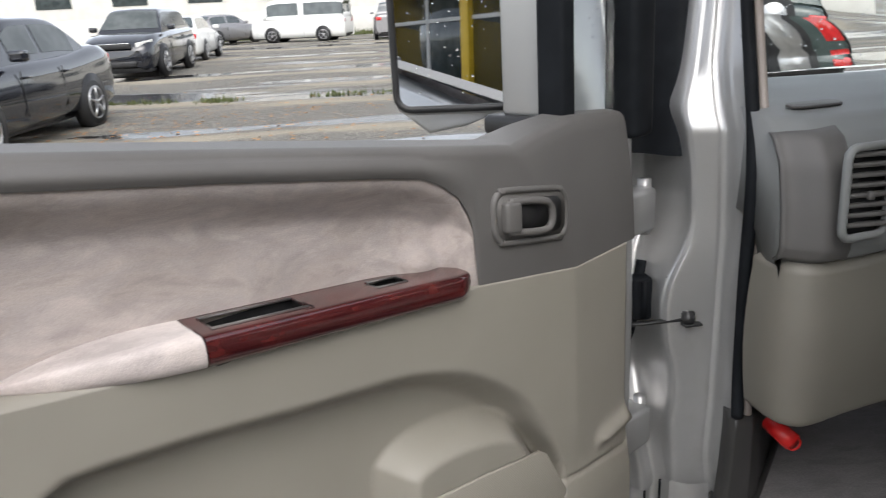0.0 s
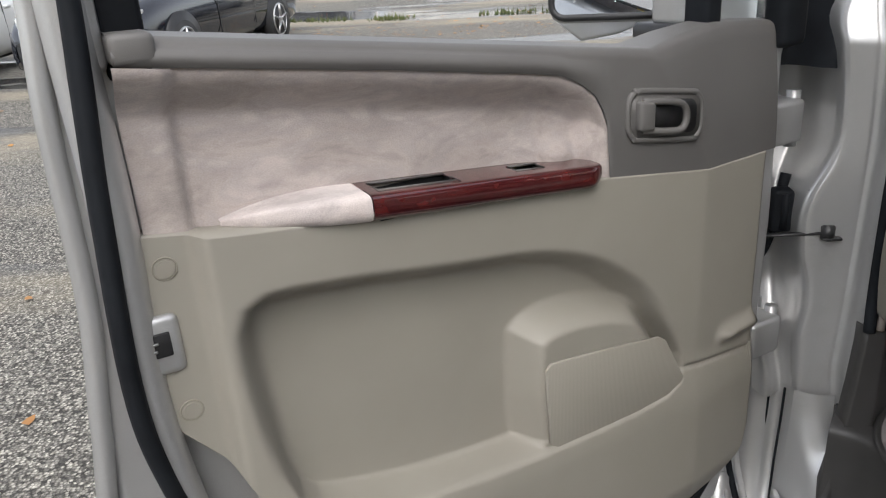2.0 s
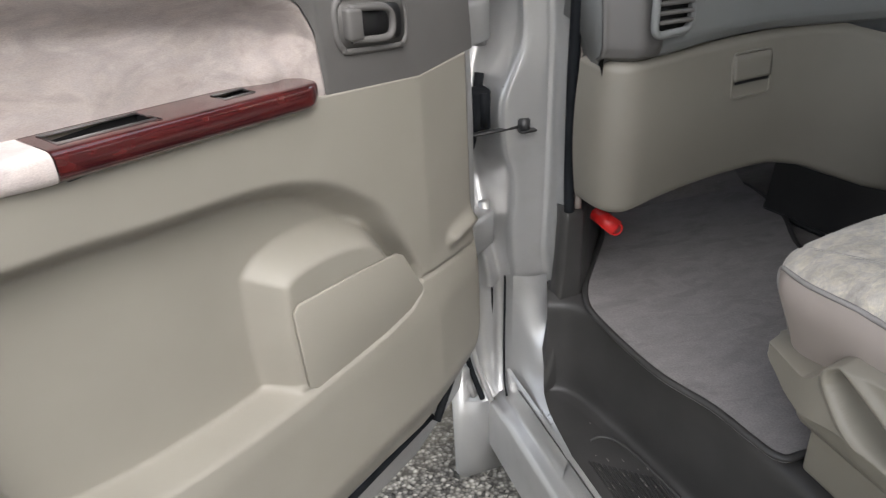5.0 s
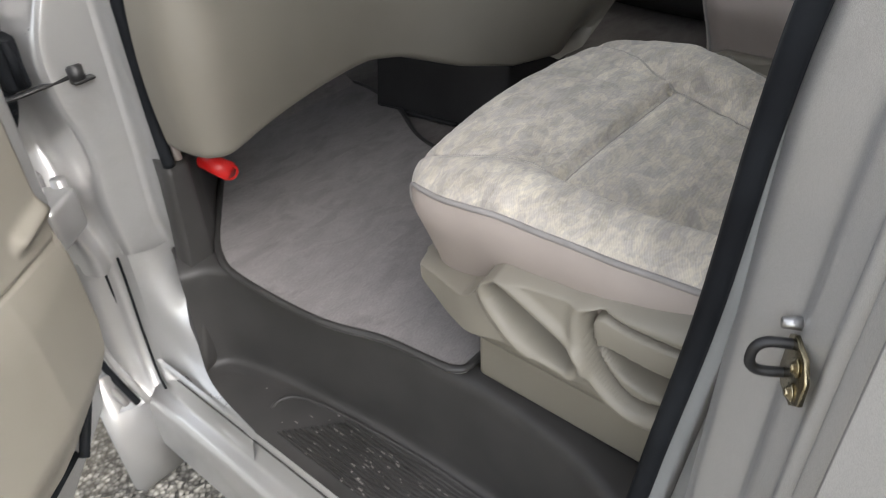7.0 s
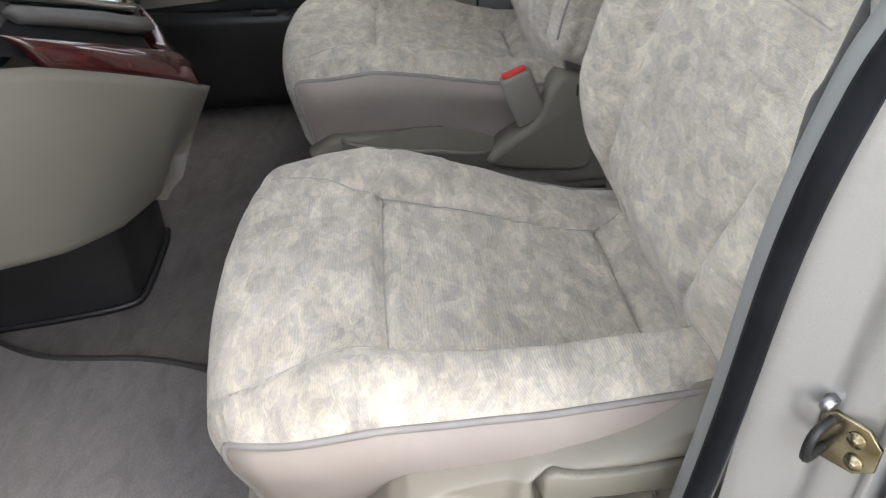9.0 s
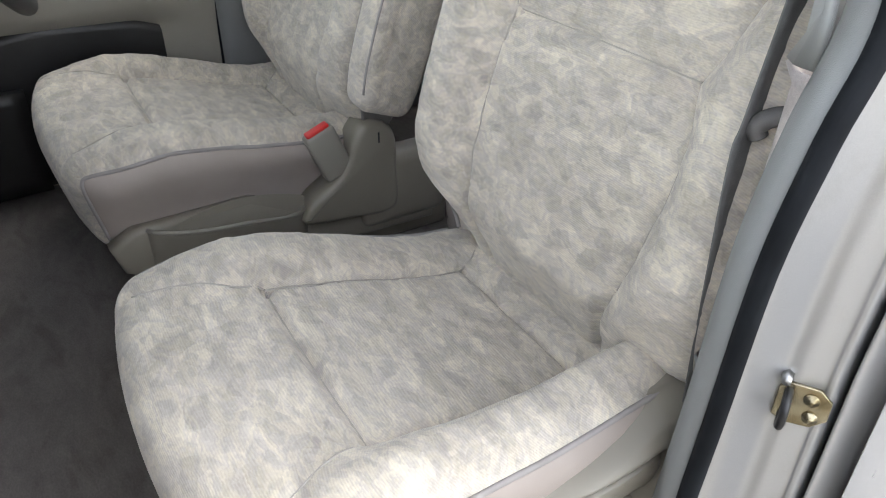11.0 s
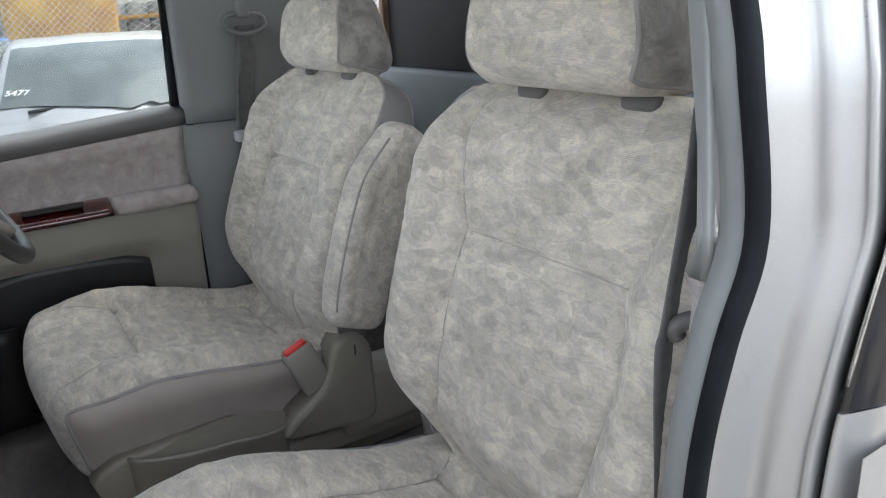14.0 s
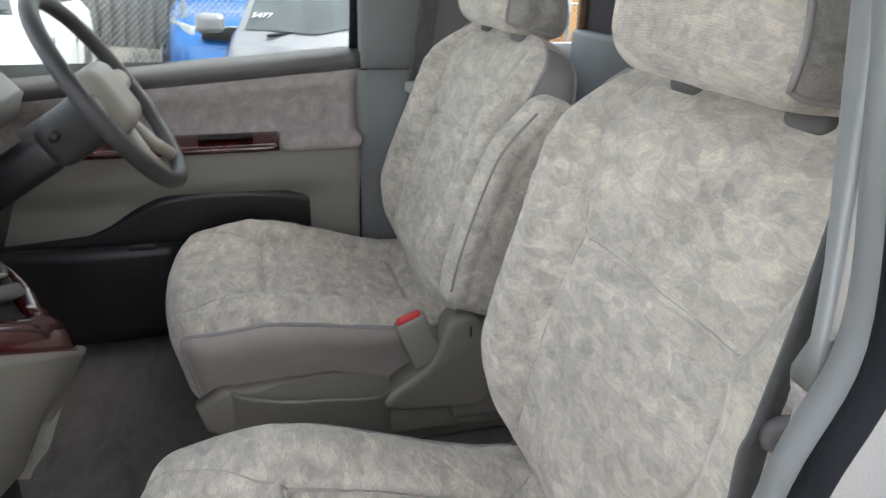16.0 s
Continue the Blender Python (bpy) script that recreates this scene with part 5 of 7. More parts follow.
def side_trim():
    """Moulded trim with two levers on the outer side of the passenger seat."""
    top = [(-0.02, 0.914), (0.10, 0.912), (0.15, 0.904), (0.192, 0.888), (0.236, 0.876), (0.283, 0.862), (0.309, 0.858), (0.364, 0.851), (0.394, 0.846), (0.410, 0.834), (0.420, 0.815), (0.430, 0.800), (0.446, 0.788), (0.49, 0.778), (0.545, 0.768)]
    low = [(-0.02, 0.68), (0.10, 0.70), (0.20, 0.722), (0.235, 0.730), (0.294, 0.744), (0.341, 0.747), (0.388, 0.740), (0.44, 0.728), (0.48, 0.730), (0.52, 0.742), (0.545, 0.760)]
    slot = [(0.403, 0.818), (0.396, 0.829), (0.383, 0.828), (0.300, 0.790), (0.293, 0.778), (0.300, 0.766), (0.314, 0.760), (0.36, 0.768), (0.396, 0.800)]
    dee = [(0.290, 0.825), (0.288, 0.845), (0.272, 0.854), (0.245, 0.851), (0.20, 0.853), (0.155, 0.860), (0.148, 0.845), (0.158, 0.812), (0.178, 0.780), (0.206, 0.760), (0.235, 0.756), (0.262, 0.772), (0.282, 0.798)]
    grip = [(0.272, 0.806), (0.262, 0.810), (0.22, 0.808), (0.176, 0.812), (0.172, 0.804), (0.188, 0.786), (0.212, 0.776), (0.236, 0.778), (0.258, 0.790)]
    slot, dee, grip = ([(q[0], q[1]) for q in smooth_path([(a, b, 0) for a, b in o], 3, True)] for o in (slot, dee, grip))
    def f(s, t):
        y = 0.545 - 0.56 * s
        a, b = lerp_table(low, y), lerp_table(top, y)
        z = a + (b - a) * t
        d1, d2, d3 = poly_distance(slot, (y, z)), poly_distance(dee, (y, z)), poly_distance(grip, (y, z))
        w = 0.030 * smoothstep(0.0, 0.10, t) * smoothstep(1.0, 0.90, t) * smoothstep(0.0, 0.03, s)
        w -= 0.006 * smoothstep(0.5, 1.0, t) * smoothstep(0.38, 0.26, y)
        w += 0.007 * gauss(d1 + 0.008, 0.007) + 0.008 * gauss(d2 + 0.009, 0.008)
        w -= 0.036 * smoothstep(-0.001, 0.007, d1)
        # the lever fills the rounded opening behind a narrow gap
        w -= 0.030 * smoothstep(-0.001, 0.003, d2) - 0.032 * smoothstep(0.004, 0.009, d2) * (0.75 + 0.25 * smoothstep(0.80, 0.84, z))
        w -= 0.034 * smoothstep(-0.002, 0.004, d3)
        return (-0.245 - w + 0.034 * smoothstep(0.41, 0.55, y), y, z)
    part("outer_shield", sheet(f, 190, 90, back=(0.05, 0, 0)), BEIGE_LOW, passenger, "pale beige plastic seat trim with two levers")
    part("slider_cover", box((-0.208, 0.0, 0.590), (-0.18, 0.47, 0.75), 0.006), BEIGE_LOW, passenger, "beige slider cover")


side_trim()


# ---- dashboard, console, wheel ----
def dashboard():
    d = thing("dashboard", "grey and beige plastic dashboard with wood trimmed centre console", "dashboard")
    face = smooth_path([(0.598, 0.96, 0), (0.600, 0.91, 0), (0.612, 0.882, 0), (0.64, 0.868, 0), (0.69, 0.876, 0), (0.78, 0.898, 0), (0.88, 0.914, 0), (0.96, 0.918, 0), (1.03, 0.905, 0), (1.09, 0.872, 0), (1.15, 0.815, 0), (1.22, 0.755, 0), (1.30, 0.705, 0), (1.37, 0.680, 0), (1.43, 0.682, 0), (1.468, 0.72, 0), (1.48, 0.82, 0), (1.485, 1.10, 0)], 8)
    n = len(face) - 1
    low = [(0.59, 0.79), (0.64, 0.79), (0.70, 0.797), (0.85, 0.80), (0.97, 0.80), (1.04, 0.785), (1.12, 0.745), (1.2, 0.72), (1.3, 0.715), (1.40, 0.72), (1.47, 0.73)]
    high = [(0.59, 1.052), (0.9, 1.055), (1.06, 1.055), (1.15, 1.025), (1.28, 0.955), (1.40, 0.893), (1.47, 0.875)]
    def on_face(s, t, out=0.0):
        fi = min(s * n, n - 1e-6)
        i = int(fi)
        q = face[i] + (face[i + 1] - face[i]) * (fi - i)
        e = Vector(face[min(i + 2, n)] - face[max(i - 1, 0)]).normalized()
        zl, zh = lerp_table(low, q[0]), lerp_table(high, q[0])
        if i > n - 16:
            zh = max(zh, 0.875 + 0.02 * (i - n + 16))
        z = zl + (zh - zl) * t
        inset = 0.05 * smoothstep(0.10, 0.0, t) ** 2 + (0.10 + 0.06 * smoothstep(0.70, 0.80, s)) * (1 - t) * smoothstep(0.50, 0.75, s) * (1 - 0.35 * smoothstep(0.74, 0.86, s)) - 0.010 * math.sin(math.pi * t) - out
        inset += 0.014 * smoothstep(0.97, 1.0, t)
        return (q[0] - e.y * inset, q[1] + e.x * inset, z)
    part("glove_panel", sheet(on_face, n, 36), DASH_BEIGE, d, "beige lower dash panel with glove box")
    # glove box handle: a shallow scoop with a lip
    def face_at(x, z, out):
        i = float(np.interp(x, [q[0] for q in face[24:100]], range(24, 100)))
        zl, zh = lerp_table(low, x), lerp_table(high, x)
        return on_face(i / n, (z - zl) / (zh - zl), out)
    rim = [face_at(x, z, 0.001) for x, z in round_rect(0.845, 0.957, 0.929, 1.030, 0.008, 3)]
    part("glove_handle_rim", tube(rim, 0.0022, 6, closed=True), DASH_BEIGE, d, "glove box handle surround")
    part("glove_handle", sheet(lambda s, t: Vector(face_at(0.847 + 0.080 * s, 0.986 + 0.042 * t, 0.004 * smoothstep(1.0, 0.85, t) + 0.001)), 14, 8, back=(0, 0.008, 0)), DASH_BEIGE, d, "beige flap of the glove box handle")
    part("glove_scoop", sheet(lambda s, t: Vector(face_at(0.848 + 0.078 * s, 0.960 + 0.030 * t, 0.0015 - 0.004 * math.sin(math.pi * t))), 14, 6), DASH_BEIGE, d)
    # black strip painted where the flap shades the scoop
    part("scoop_shade", sheet(lambda s, t: Vector(face_at(0.849 + 0.076 * s, 0.980 + 0.006 * t, 0.0022)), 14, 3), BLACK, d, "shade under the flap painted as a black strip")
    # console foot
    foot = smooth_path([(1.165, 1.12, 0), (1.18, 1.04, 0), (1.20, 0.92, 0), (1.222, 0.84, 0), (1.25, 0.822, 0), (1.34, 0.82, 0), (1.43, 0.825, 0), (1.452, 0.86, 0), (1.46, 1.1, 0)], 6)
    fn = len(foot) - 1
    part("console_foot", sheet(lambda s, t: (foot[int(round(s * fn))][0] + 0.012 * t * (1 - 2 * s), foot[int(round(s * fn))][1] - 0.012 * t * (1 - s * 0.5), 0.588 + 0.20 * t), fn, 8), BLACK, d, "black console foot")
    part("foot_lip", tube([(q[0], q[1] - 0.004, 0.594) for q in foot], 0.006, 6), BLACK, d)
    # wood frame over the console with a dark bay, radio and vents
    def cap_edge(s):
        return Vector(on_face(0.60 + 0.33 * s, 1.0))
    top_line = [(0.0, (1.08, 1.02, 1.24)), (0.5, (1.27, 0.90, 1.20)), (0.8, (1.40, 0.82, 1.15)), (1.0, (1.47, 0.84, 1.13))]
    def far(s):
        return Vector([lerp_table([(a, b[i]) for a, b in top_line], s) for i in range(3)])
    part("console_trim", sheet(lambda s, t: cap_edge(s).lerp(far(s), 0.24 * t) + Vector((0, -0.008, 0.012)) * math.sin(math.pi * t), 40, 10, back=(0, 0.015, 0)), WOOD, d, "glossy burr wood console trim")
    part("console_trim_upper", sheet(lambda s, t: cap_edge(s).lerp(far(s), 0.88 + 0.12 * t) + Vector((0, -0.006, 0.008)) * math.sin(math.pi * t), 40, 6, back=(0, 0.015, 0)), WOOD, d)
    # shallow sheet, near-black to stand for the shade inside the bay
    part("console_bay", sheet(lambda s, t: cap_edge(s).lerp(far(s), 0.16 + 0.76 * t) + Vector((0, 0.02, -0.012)), 30, 8), DARKVOID, d, "console bay with its inner shade painted near-black")
    for k, (a, b) in enumerate(((0.36, 0.43), (0.48, 0.57), (0.62, 0.68), (0.73, 0.80))):
        part("radio_strip", sheet(lambda s, t, a=a, b=b: cap_edge(0.18 + 0.76 * s).lerp(far(0.18 + 0.76 * s), a + (b - a) * t) + Vector((0, -0.002, 0.006)), 12, 3, back=(0, 0.02, -0.01)), CHROME if k % 2 else GREY, d, "silver radio fascia strip")
    part("wood_side", sheet(lambda s, t: (1.478 + 0.006 * t, 0.74 + 0.16 * s, 0.885 + 0.02 * s + (0.04 + 0.17 * s) * t), 8, 8, back=(-0.012, 0, 0)), WOOD, d, "burr wood console side")
    # upper dash
    def upper(s, t):
        x = 0.60 + 1.36 * s
        prof = [(0.88, 1.053), (0.868, 1.06), (0.862, 1.075), (0.866, 1.13), (0.878, 1.19), (0.90, 1.222), (0.94, 1.245), (1.02, 1.258), (1.16, 1.265), (1.50, 1.255)]
        k = t * (len(prof) - 1)
        a = int(min(k, len(prof) - 2))
        y, z = (prof[a][j] + (prof[a + 1][j] - prof[a][j]) * (k - a) for j in (0, 1))
        y += 0.06 * math.sin(math.pi * min(1, max(0, (x - 0.62) / 0.6))) ** 2 * (1 - t)
        y += 0.03 * smoothstep(0.65, 0.60, x) - 0.12 * smoothstep(1.40, 1.48, x) * (1 - t) * smoothstep(1.95, 1.88, x)
        z += 0.04 * smoothstep(1.42, 1.5, x) * smoothstep(1.93, 1.85, x) * smoothstep(0.3, 0.7, t) * smoothstep(1.0, 0.85, t)
        return (x, y, z)
    part("upper_dash", sheet(lambda s, t: upper(0.40 * s, t), 40, 45, back=(0, 0.02, -0.15)), DASH, d, "grey soft upper dash")
    part("instrument_hood", sheet(lambda s, t: upper(0.40 + 0.60 * s, lerp_table([(0, 0), (0.16, 0), (0.30, 0.46), (1, 0.46)], s) * (1 - t) + t), 60, 45, back=(0, 0.02, -0.05)), GREY, d, "dark grey instrument hood")
    part("instrument_face", sheet(lambda s, t: (1.36 + 0.60 * s, 0.93 - 0.03 * t, 0.98 + 0.24 * t), 10, 8, back=(0, 0.02, 0)), BLACK, d, "black instrument face")
    part("dash_end", sheet(lambda s, t: tuple(Vector(upper(0.062 * s - 0.002, 0.015 + 0.60 * t * (1 - 0.06 * (1 - s)))) + Vector((-0.003, -0.004, 0))), 14, 30, back=(0.004, 0.012, 0)), GREY, d, "dark grey dash end panel")
    vent = part("air_vent", tube([(x, 0.862 - 0.012 + (x - 0.68) * 0.25, z) for x, z in round_rect(0.648, 1.095, 0.722, 1.215, 0.014, 3)], 0.006, 8, closed=True), DASH, d, "grey side air vent")
    # thin slab painted near-black as the shade behind the slats
    part("vent_void", moved(slab(round_rect(0.65, 1.098, 0.72, 1.212, 0.012), 0.003, 0), Matrix(((1, 0, 0, 0), (0.25, 0, -1, 0.690), (0, 1, 0, 0), (0, 0, 0, 1)))), DARKVOID, vent, "vent opening with its inner shade painted near-black")
    for i in range(8):
        z = 1.108 + 0.0133 * i
        part("vent_slat", box((0.652, 0.848, z), (0.718, 0.86, z + 0.006), 0.002), GREY, vent)
    part("vent_knob", box((0.682, 0.842, 1.145), (0.692, 0.85, 1.157), 0.003), GREY, vent)
    part("demister_grille", moved(slab(round_rect(-0.045, -0.014, 0.045, 0.014, 0.013), 0.004, 0.001), pose(0.69, 0.99, 1.254, 6, 0, 12)), GREY, d, "oval demister grille")
    # far side: lower dash and column shroud
    part("driver_lower_dash", sheet(lambda s, t: (1.47 + 0.5 * s, 0.86 + 0.10 * (1 - t), 0.80 + 0.26 * t), 16, 10, back=(0, 0.05, 0)), BLACK, d, "black lower dash")
    v, f = rbox((0.052, 0.046, 0.065), 0.03, (12, 12, 14))
    v = np.array([(x * (1 + 1.6 * z), y * (1 + 1.2 * z) - 0.10 * (0.065 - z) ** 1.5, z) for x, y, z in v])
    mesh_object("column_shroud", v, f, STEP, d, "dark grey steering column shroud", m=pose(1.675, 0.692, 1.178, 58, 0, 0))
    part("column_cover", moved(box((-0.038, -0.036, -0.20), (0.038, 0.036, -0.03), 0.02, 3), pose(1.675, 0.70, 1.165, 58, 0, 0)), BLACK, d, "black column cover")
    part("column_stalk", tube([(1.62, 0.72, 1.17), (1.50, 0.69, 1.20)], 0.008, 8), BLACK, d, "black column stalk")
    return d


dashboard()


def steering_wheel():
    w = thing("steering_wheel", "grey steering wheel with pale hub on its column", "steering wheel", m=pose(1.675, 0.632, 1.232, 58, 0, 0))
    part("rim", tube([(0.178 * math.cos(a), 0.178 * math.sin(a), 0) for a in np.linspace(0, 2 * math.pi, 64, endpoint=False)], 0.0145, 12, closed=True), STEP, w, "dark grey leather rim")
    v, f = rbox((0.075, 0.06, 0.03), 0.026, (14, 12, 8))
    mesh_object("hub", v + np.array([0, -0.005, -0.012]), f, BEIGE_LOW, w, "pale beige airbag hub")
    for a in (0, 180, 245, 295):
        c, s = math.cos(radians(a)), math.sin(radians(a))
        part("spoke", tube([(0.05 * c, 0.05 * s - 0.005, -0.012), (0.12 * c, 0.12 * s, -0.01), (0.17 * c, 0.17 * s, 0)], 0.021, 10, flat=(1, 0.5)), BEIGE_LOW, w)
    part("column", cyl((0, 0, -0.16), (0, 0, -0.03), 0.03), GREY, w)


steering_wheel()

flare = part("signal_flare", cyl((0.655, 0.99, 0.75), (0.672, 0.94, 0.735), 0.0135, 0.0155, 24, 0.003), RED, None)
tagged(flare, "red emergency signal flare clipped under the dash", "flare")
part("flare_cap_ring", tube([(0.6715 + 0.011 * math.cos(a), 0.9395, 0.735 + 0.011 * math.sin(a)) for a in np.linspace(0, 6.2832, 16, endpoint=False)], 0.002, 6, closed=True), RED, flare)


# ---- far side of the cabin ----
XR = 2.03


def driver_door():
    d = thing("driver_door", "closed driver's door with suede insert and wood armrest", "car door")
    part("lower_panel", sheet(lambda s, t: (XR - 0.01 - 0.012 * smoothstep(0.72, 0.80, 0.60 + 0.45 * t) + 0.03 * smoothstep(0.98, 0.92, 0.60 + 0.45 * t) * smoothstep(0.15, 0.35, 0.155 + 0.95 * s), 0.155 + 0.95 * s, 0.575 + 0.47 * t), 50, 40, back=(0.05, 0, 0)), BEIGE, d, "beige lower door panel")
    # arched recess in black: footwell shade painted over the beige panel
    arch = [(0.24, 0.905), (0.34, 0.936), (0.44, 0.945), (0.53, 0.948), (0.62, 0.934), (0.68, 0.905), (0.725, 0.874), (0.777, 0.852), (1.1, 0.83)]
    part("shaded_recess", sheet(lambda s, t: (XR + 0.006 - 0.030 * math.sin(math.pi * min(1, max(0, s))) ** 0.3 * 0.4, 0.24 + 0.86 * s, 0.60 + (lerp_table(arch, 0.24 + 0.86 * s) - 0.60) * t), 60, 16, back=(0.01, 0, 0)), BLACK, d, "arched recess painted black for the footwell's shade")
    part("suede_insert", sheet(lambda s, t: (XR + 0.02 * math.sin(math.pi * min(1, t * 1.2)), 0.155 + 0.95 * s, 1.045 + (lerp_table([(0, 0.168), (1, 0.10)], s)) * t), 40, 14, back=(0.05, 0, 0)), SUEDE, d, "grey beige suede insert")
    part("belt_trim", sheet(lambda s, t: (XR - 0.014 * math.sin(math.pi * t) + 0.06 * max(0, t - 0.8) * 5 * 0.6, 0.15 + 0.96 * s, 1.213 + (1.258 - 1.213) * t - 0.072 * s), 40, 10, back=(0.04, 0, 0)), GREY, d, "dark grey belt trim")
    part("armrest_trim", sheet(lambda s, t: (XR - 0.05 * math.sin(math.pi * min(1, 0.5 * t + 0.0)) - 0.012 * math.sin(math.pi * t), 0.345 + 0.45 * s, 1.075 - 0.034 * t), 30, 8, back=(0.03, 0, -0.004)), WOOD, d, "glossy burr wood armrest")
    part("armrest_tray", box((XR - 0.046, 0.40, 1.0715), (XR - 0.012, 0.52, 1.0765), 0.002), DARKVOID, d, "black switch bay")
    v, f = rbox((0.032, 0.095, 0.02), 0.018, (8, 20, 8))
    mesh_object("armrest_pad", v * np.array([1, 1, 1]) + np.array([XR - 0.018, 0.248, 1.055]), f, SUEDE, d, "suede armrest pad")
    # pocket is black too, with the footwell's shade in its colour
    part("door_pocket", sheet(lambda s, t: (XR - 0.05 - 0.01 * math.sin(math.pi * s), 0.58 + 0.50 * s, 0.61 + (0.225 + 0.012 * s) * t), 16, 8, back=(0.02, 0, 0)), BLACK, d, "door pocket blackened for the footwell's shade")
    part("pocket_socket", box((XR - 0.064, 0.63, 0.832), (XR - 0.045, 0.69, 0.846), 0.003), BLACK, d, "black socket")
    g = part("side_window", sheet(lambda s, t: (XR + 0.04 - 0.10 * t, 0.15 + 0.95 * s - 0.0 * t, 1.24 - 0.07 * s + 0.55 * t), 8, 8, back=(0.004, 0, 0)), TINTED, d, "lightly tinted side window")
    g.visible_shadow = False
    part("window_frame", tube(smooth_path([(XR + 0.03, 0.158, 1.25), (XR + 0.012, 0.152, 1.45), (XR - 0.02, 0.15, 1.74)], 6), 0.012, 8, flat=(1, 0.7)), RUBBER, d, "black window frame")


driver_door()


def far_side():
    part("door_seal", tube(smooth_path([(XR - 0.012, 0.165, 0.62), (XR - 0.015, 0.155, 0.95), (XR - 0.012, 0.142, 1.22), (XR - 0.03, 0.135, 1.55), (XR - 0.06, 0.13, 1.78)], 6), 0.009, 8), RUBBER, van, "black rubber weatherstrip")
    # centre pillar trim: upper and lower halves, in the darkened copy of the trim
    part("pillar_trim_upper", sheet(lambda s, t: (XR - 0.02 - 0.02 * math.sin(math.pi * s) - 0.05 * t, 0.150 - 0.30 * s, 1.215 + 0.59 * t), 16, 12, back=(0.06, 0, 0)), SHADED_TRIM, van, "grey upper pillar trim")
    part("pillar_trim_lower", sheet(lambda s, t: (XR - 0.024 - 0.02 * math.sin(math.pi * s), 0.158 - 0.348 * s, 0.60 + 0.612 * t), 16, 12, back=(0.06, 0, 0)), SHADED_TRIM, van, "grey lower pillar trim")
    # rear quarter: panel below the glass
    part("rear_side_panel", sheet(lambda s, t: (XR - 0.005, -0.19 - 2.75 * s, 0.60 + 0.66 * t), 16, 10, back=(0.05, 0, 0)), REARTRIM, van, "blue grey rear side panel")
    part("rear_pillar_trim", box((XR - 0.04, -1.45, 1.25), (XR + 0.02, -1.30, 1.80), 0.02), REARTRIM, van, "rear pillar trim")
    part("rear_panel", sheet(lambda s, t: (0.58 + 1.44 * s, -2.92, 0.60 + 0.66 * t), 8, 8, back=(0, -0.05, 0)), REARTRIM, van, "rear trim panel")
    part("near_side_panel", sheet(lambda s, t: (0.545, -0.02 - 2.9 * s, 0.60 + 0.66 * t), 8, 8, back=(-0.03, 0, 0)), REARTRIM, van, "rear side trim panel")
    # near pillar trim behind the seal
    face = [(0.0, 0.592, 0.124), (0.16, 0.604, 0.123), (0.34, 0.618, 0.112), (0.60, 0.630, 0.05), (1.0, 0.635, -0.13)]
    def near_face(z0, z1, shift):
        def f(s, t):
            z = z0 + (z1 - z0) * t
            dx = 0.16 * max(0, z - 1.25) ** 1.5
            return (lerp_table([(a, b) for a, b, _ in face], s) + dx, lerp_table([(a, c) for a, _, c in face], s) + shift(t), z)
        return sheet(f, 24, 14, back=(0.010, 0, 0))
    part("near_pillar_upper", near_face(1.232, 1.79, lambda t: 0.0), TRIM, van, "pale grey pillar trim")
    part("near_pillar_suede", near_face(0.96, 1.229, lambda t: 0.015 * (1 - t)), SUEDE_PAD, van, "suede lower pillar trim")
    part("near_pillar_lower", near_face(0.59, 0.957, lambda t: 0.017 + 0.05 * (1 - t)), TRIM, van, "grey lower pillar trim")
    # windscreen
    g = part("windscreen", sheet(lambda s, t: (0.62 + 1.38 * s, 1.60 - 0.62 * t + 0.10 * math.sin(math.pi * s), 1.25 + 0.55 * t), 12, 10, back=(0, 0.004, 0.004)), GLASS, van, "windscreen with rain drops")
    g.visible_shadow = False
    rng = random.Random(21)
    wet = bmesh.new()
    for _ in range(260):
        a, b = rng.random() ** 1.5 * 0.45, rng.random() * 0.6
        bmesh.ops.create_icosphere(wet, subdivisions=1, radius=rng.uniform(0.0012, 0.003), matrix=Matrix.Translation((0.62 + 1.38 * a, 1.60 - 0.62 * b + 0.10 * math.sin(math.pi * a) + 0.003, 1.25 + 0.55 * b + 0.003)))
    tagged(part("rain_drops", wet, DROP, g, "rain drops on the windscreen"), kind="stuff")
    part("cowl", sheet(lambda s, t: (0.50 + 1.55 * s, 1.50 + 0.35 * t, 1.255 - 0.06 * t - 0.20 * abs(2 * s - 1) ** 2.2), 24, 6, back=(0, 0, -0.10)), BLACK, van, "black windscreen cowl")
    part("bonnet", sheet(lambda s, t: (0.44 + 1.68 * s, 1.84 + 0.65 * t, 1.19 - 0.22 * t * t - 0.22 * abs(2 * s - 1) ** 2), 24, 10, back=(0, 0, -0.5)), SILVER, van, "silver bonnet")
    part("far_front_pillar", tube([(2.03, 1.55, 1.25), (1.96, 1.0, 1.80)], 0.045, 10), TRIM, van, "grey front pillar trim")
    # wiring, rear monitor
    fw = part("front_wheel", cyl((0.47, 1.62, 0.33), (0.68, 1.62, 0.33), 0.33, 0.33, 40, 0.03), RUBBER, van, "black front tyre")
    part("wheel_disc", cyl((0.462, 1.62, 0.33), (0.475, 1.62, 0.33), 0.20, 0.21, 32, 0.005), STEEL, fw, "alloy wheel")


REARTRIM = speckled("blue_grey_trim", (0.15, 0.17, 0.18), (0.18, 0.20, 0.21), 6, 0.6, 1000, 0.2)
far_side()


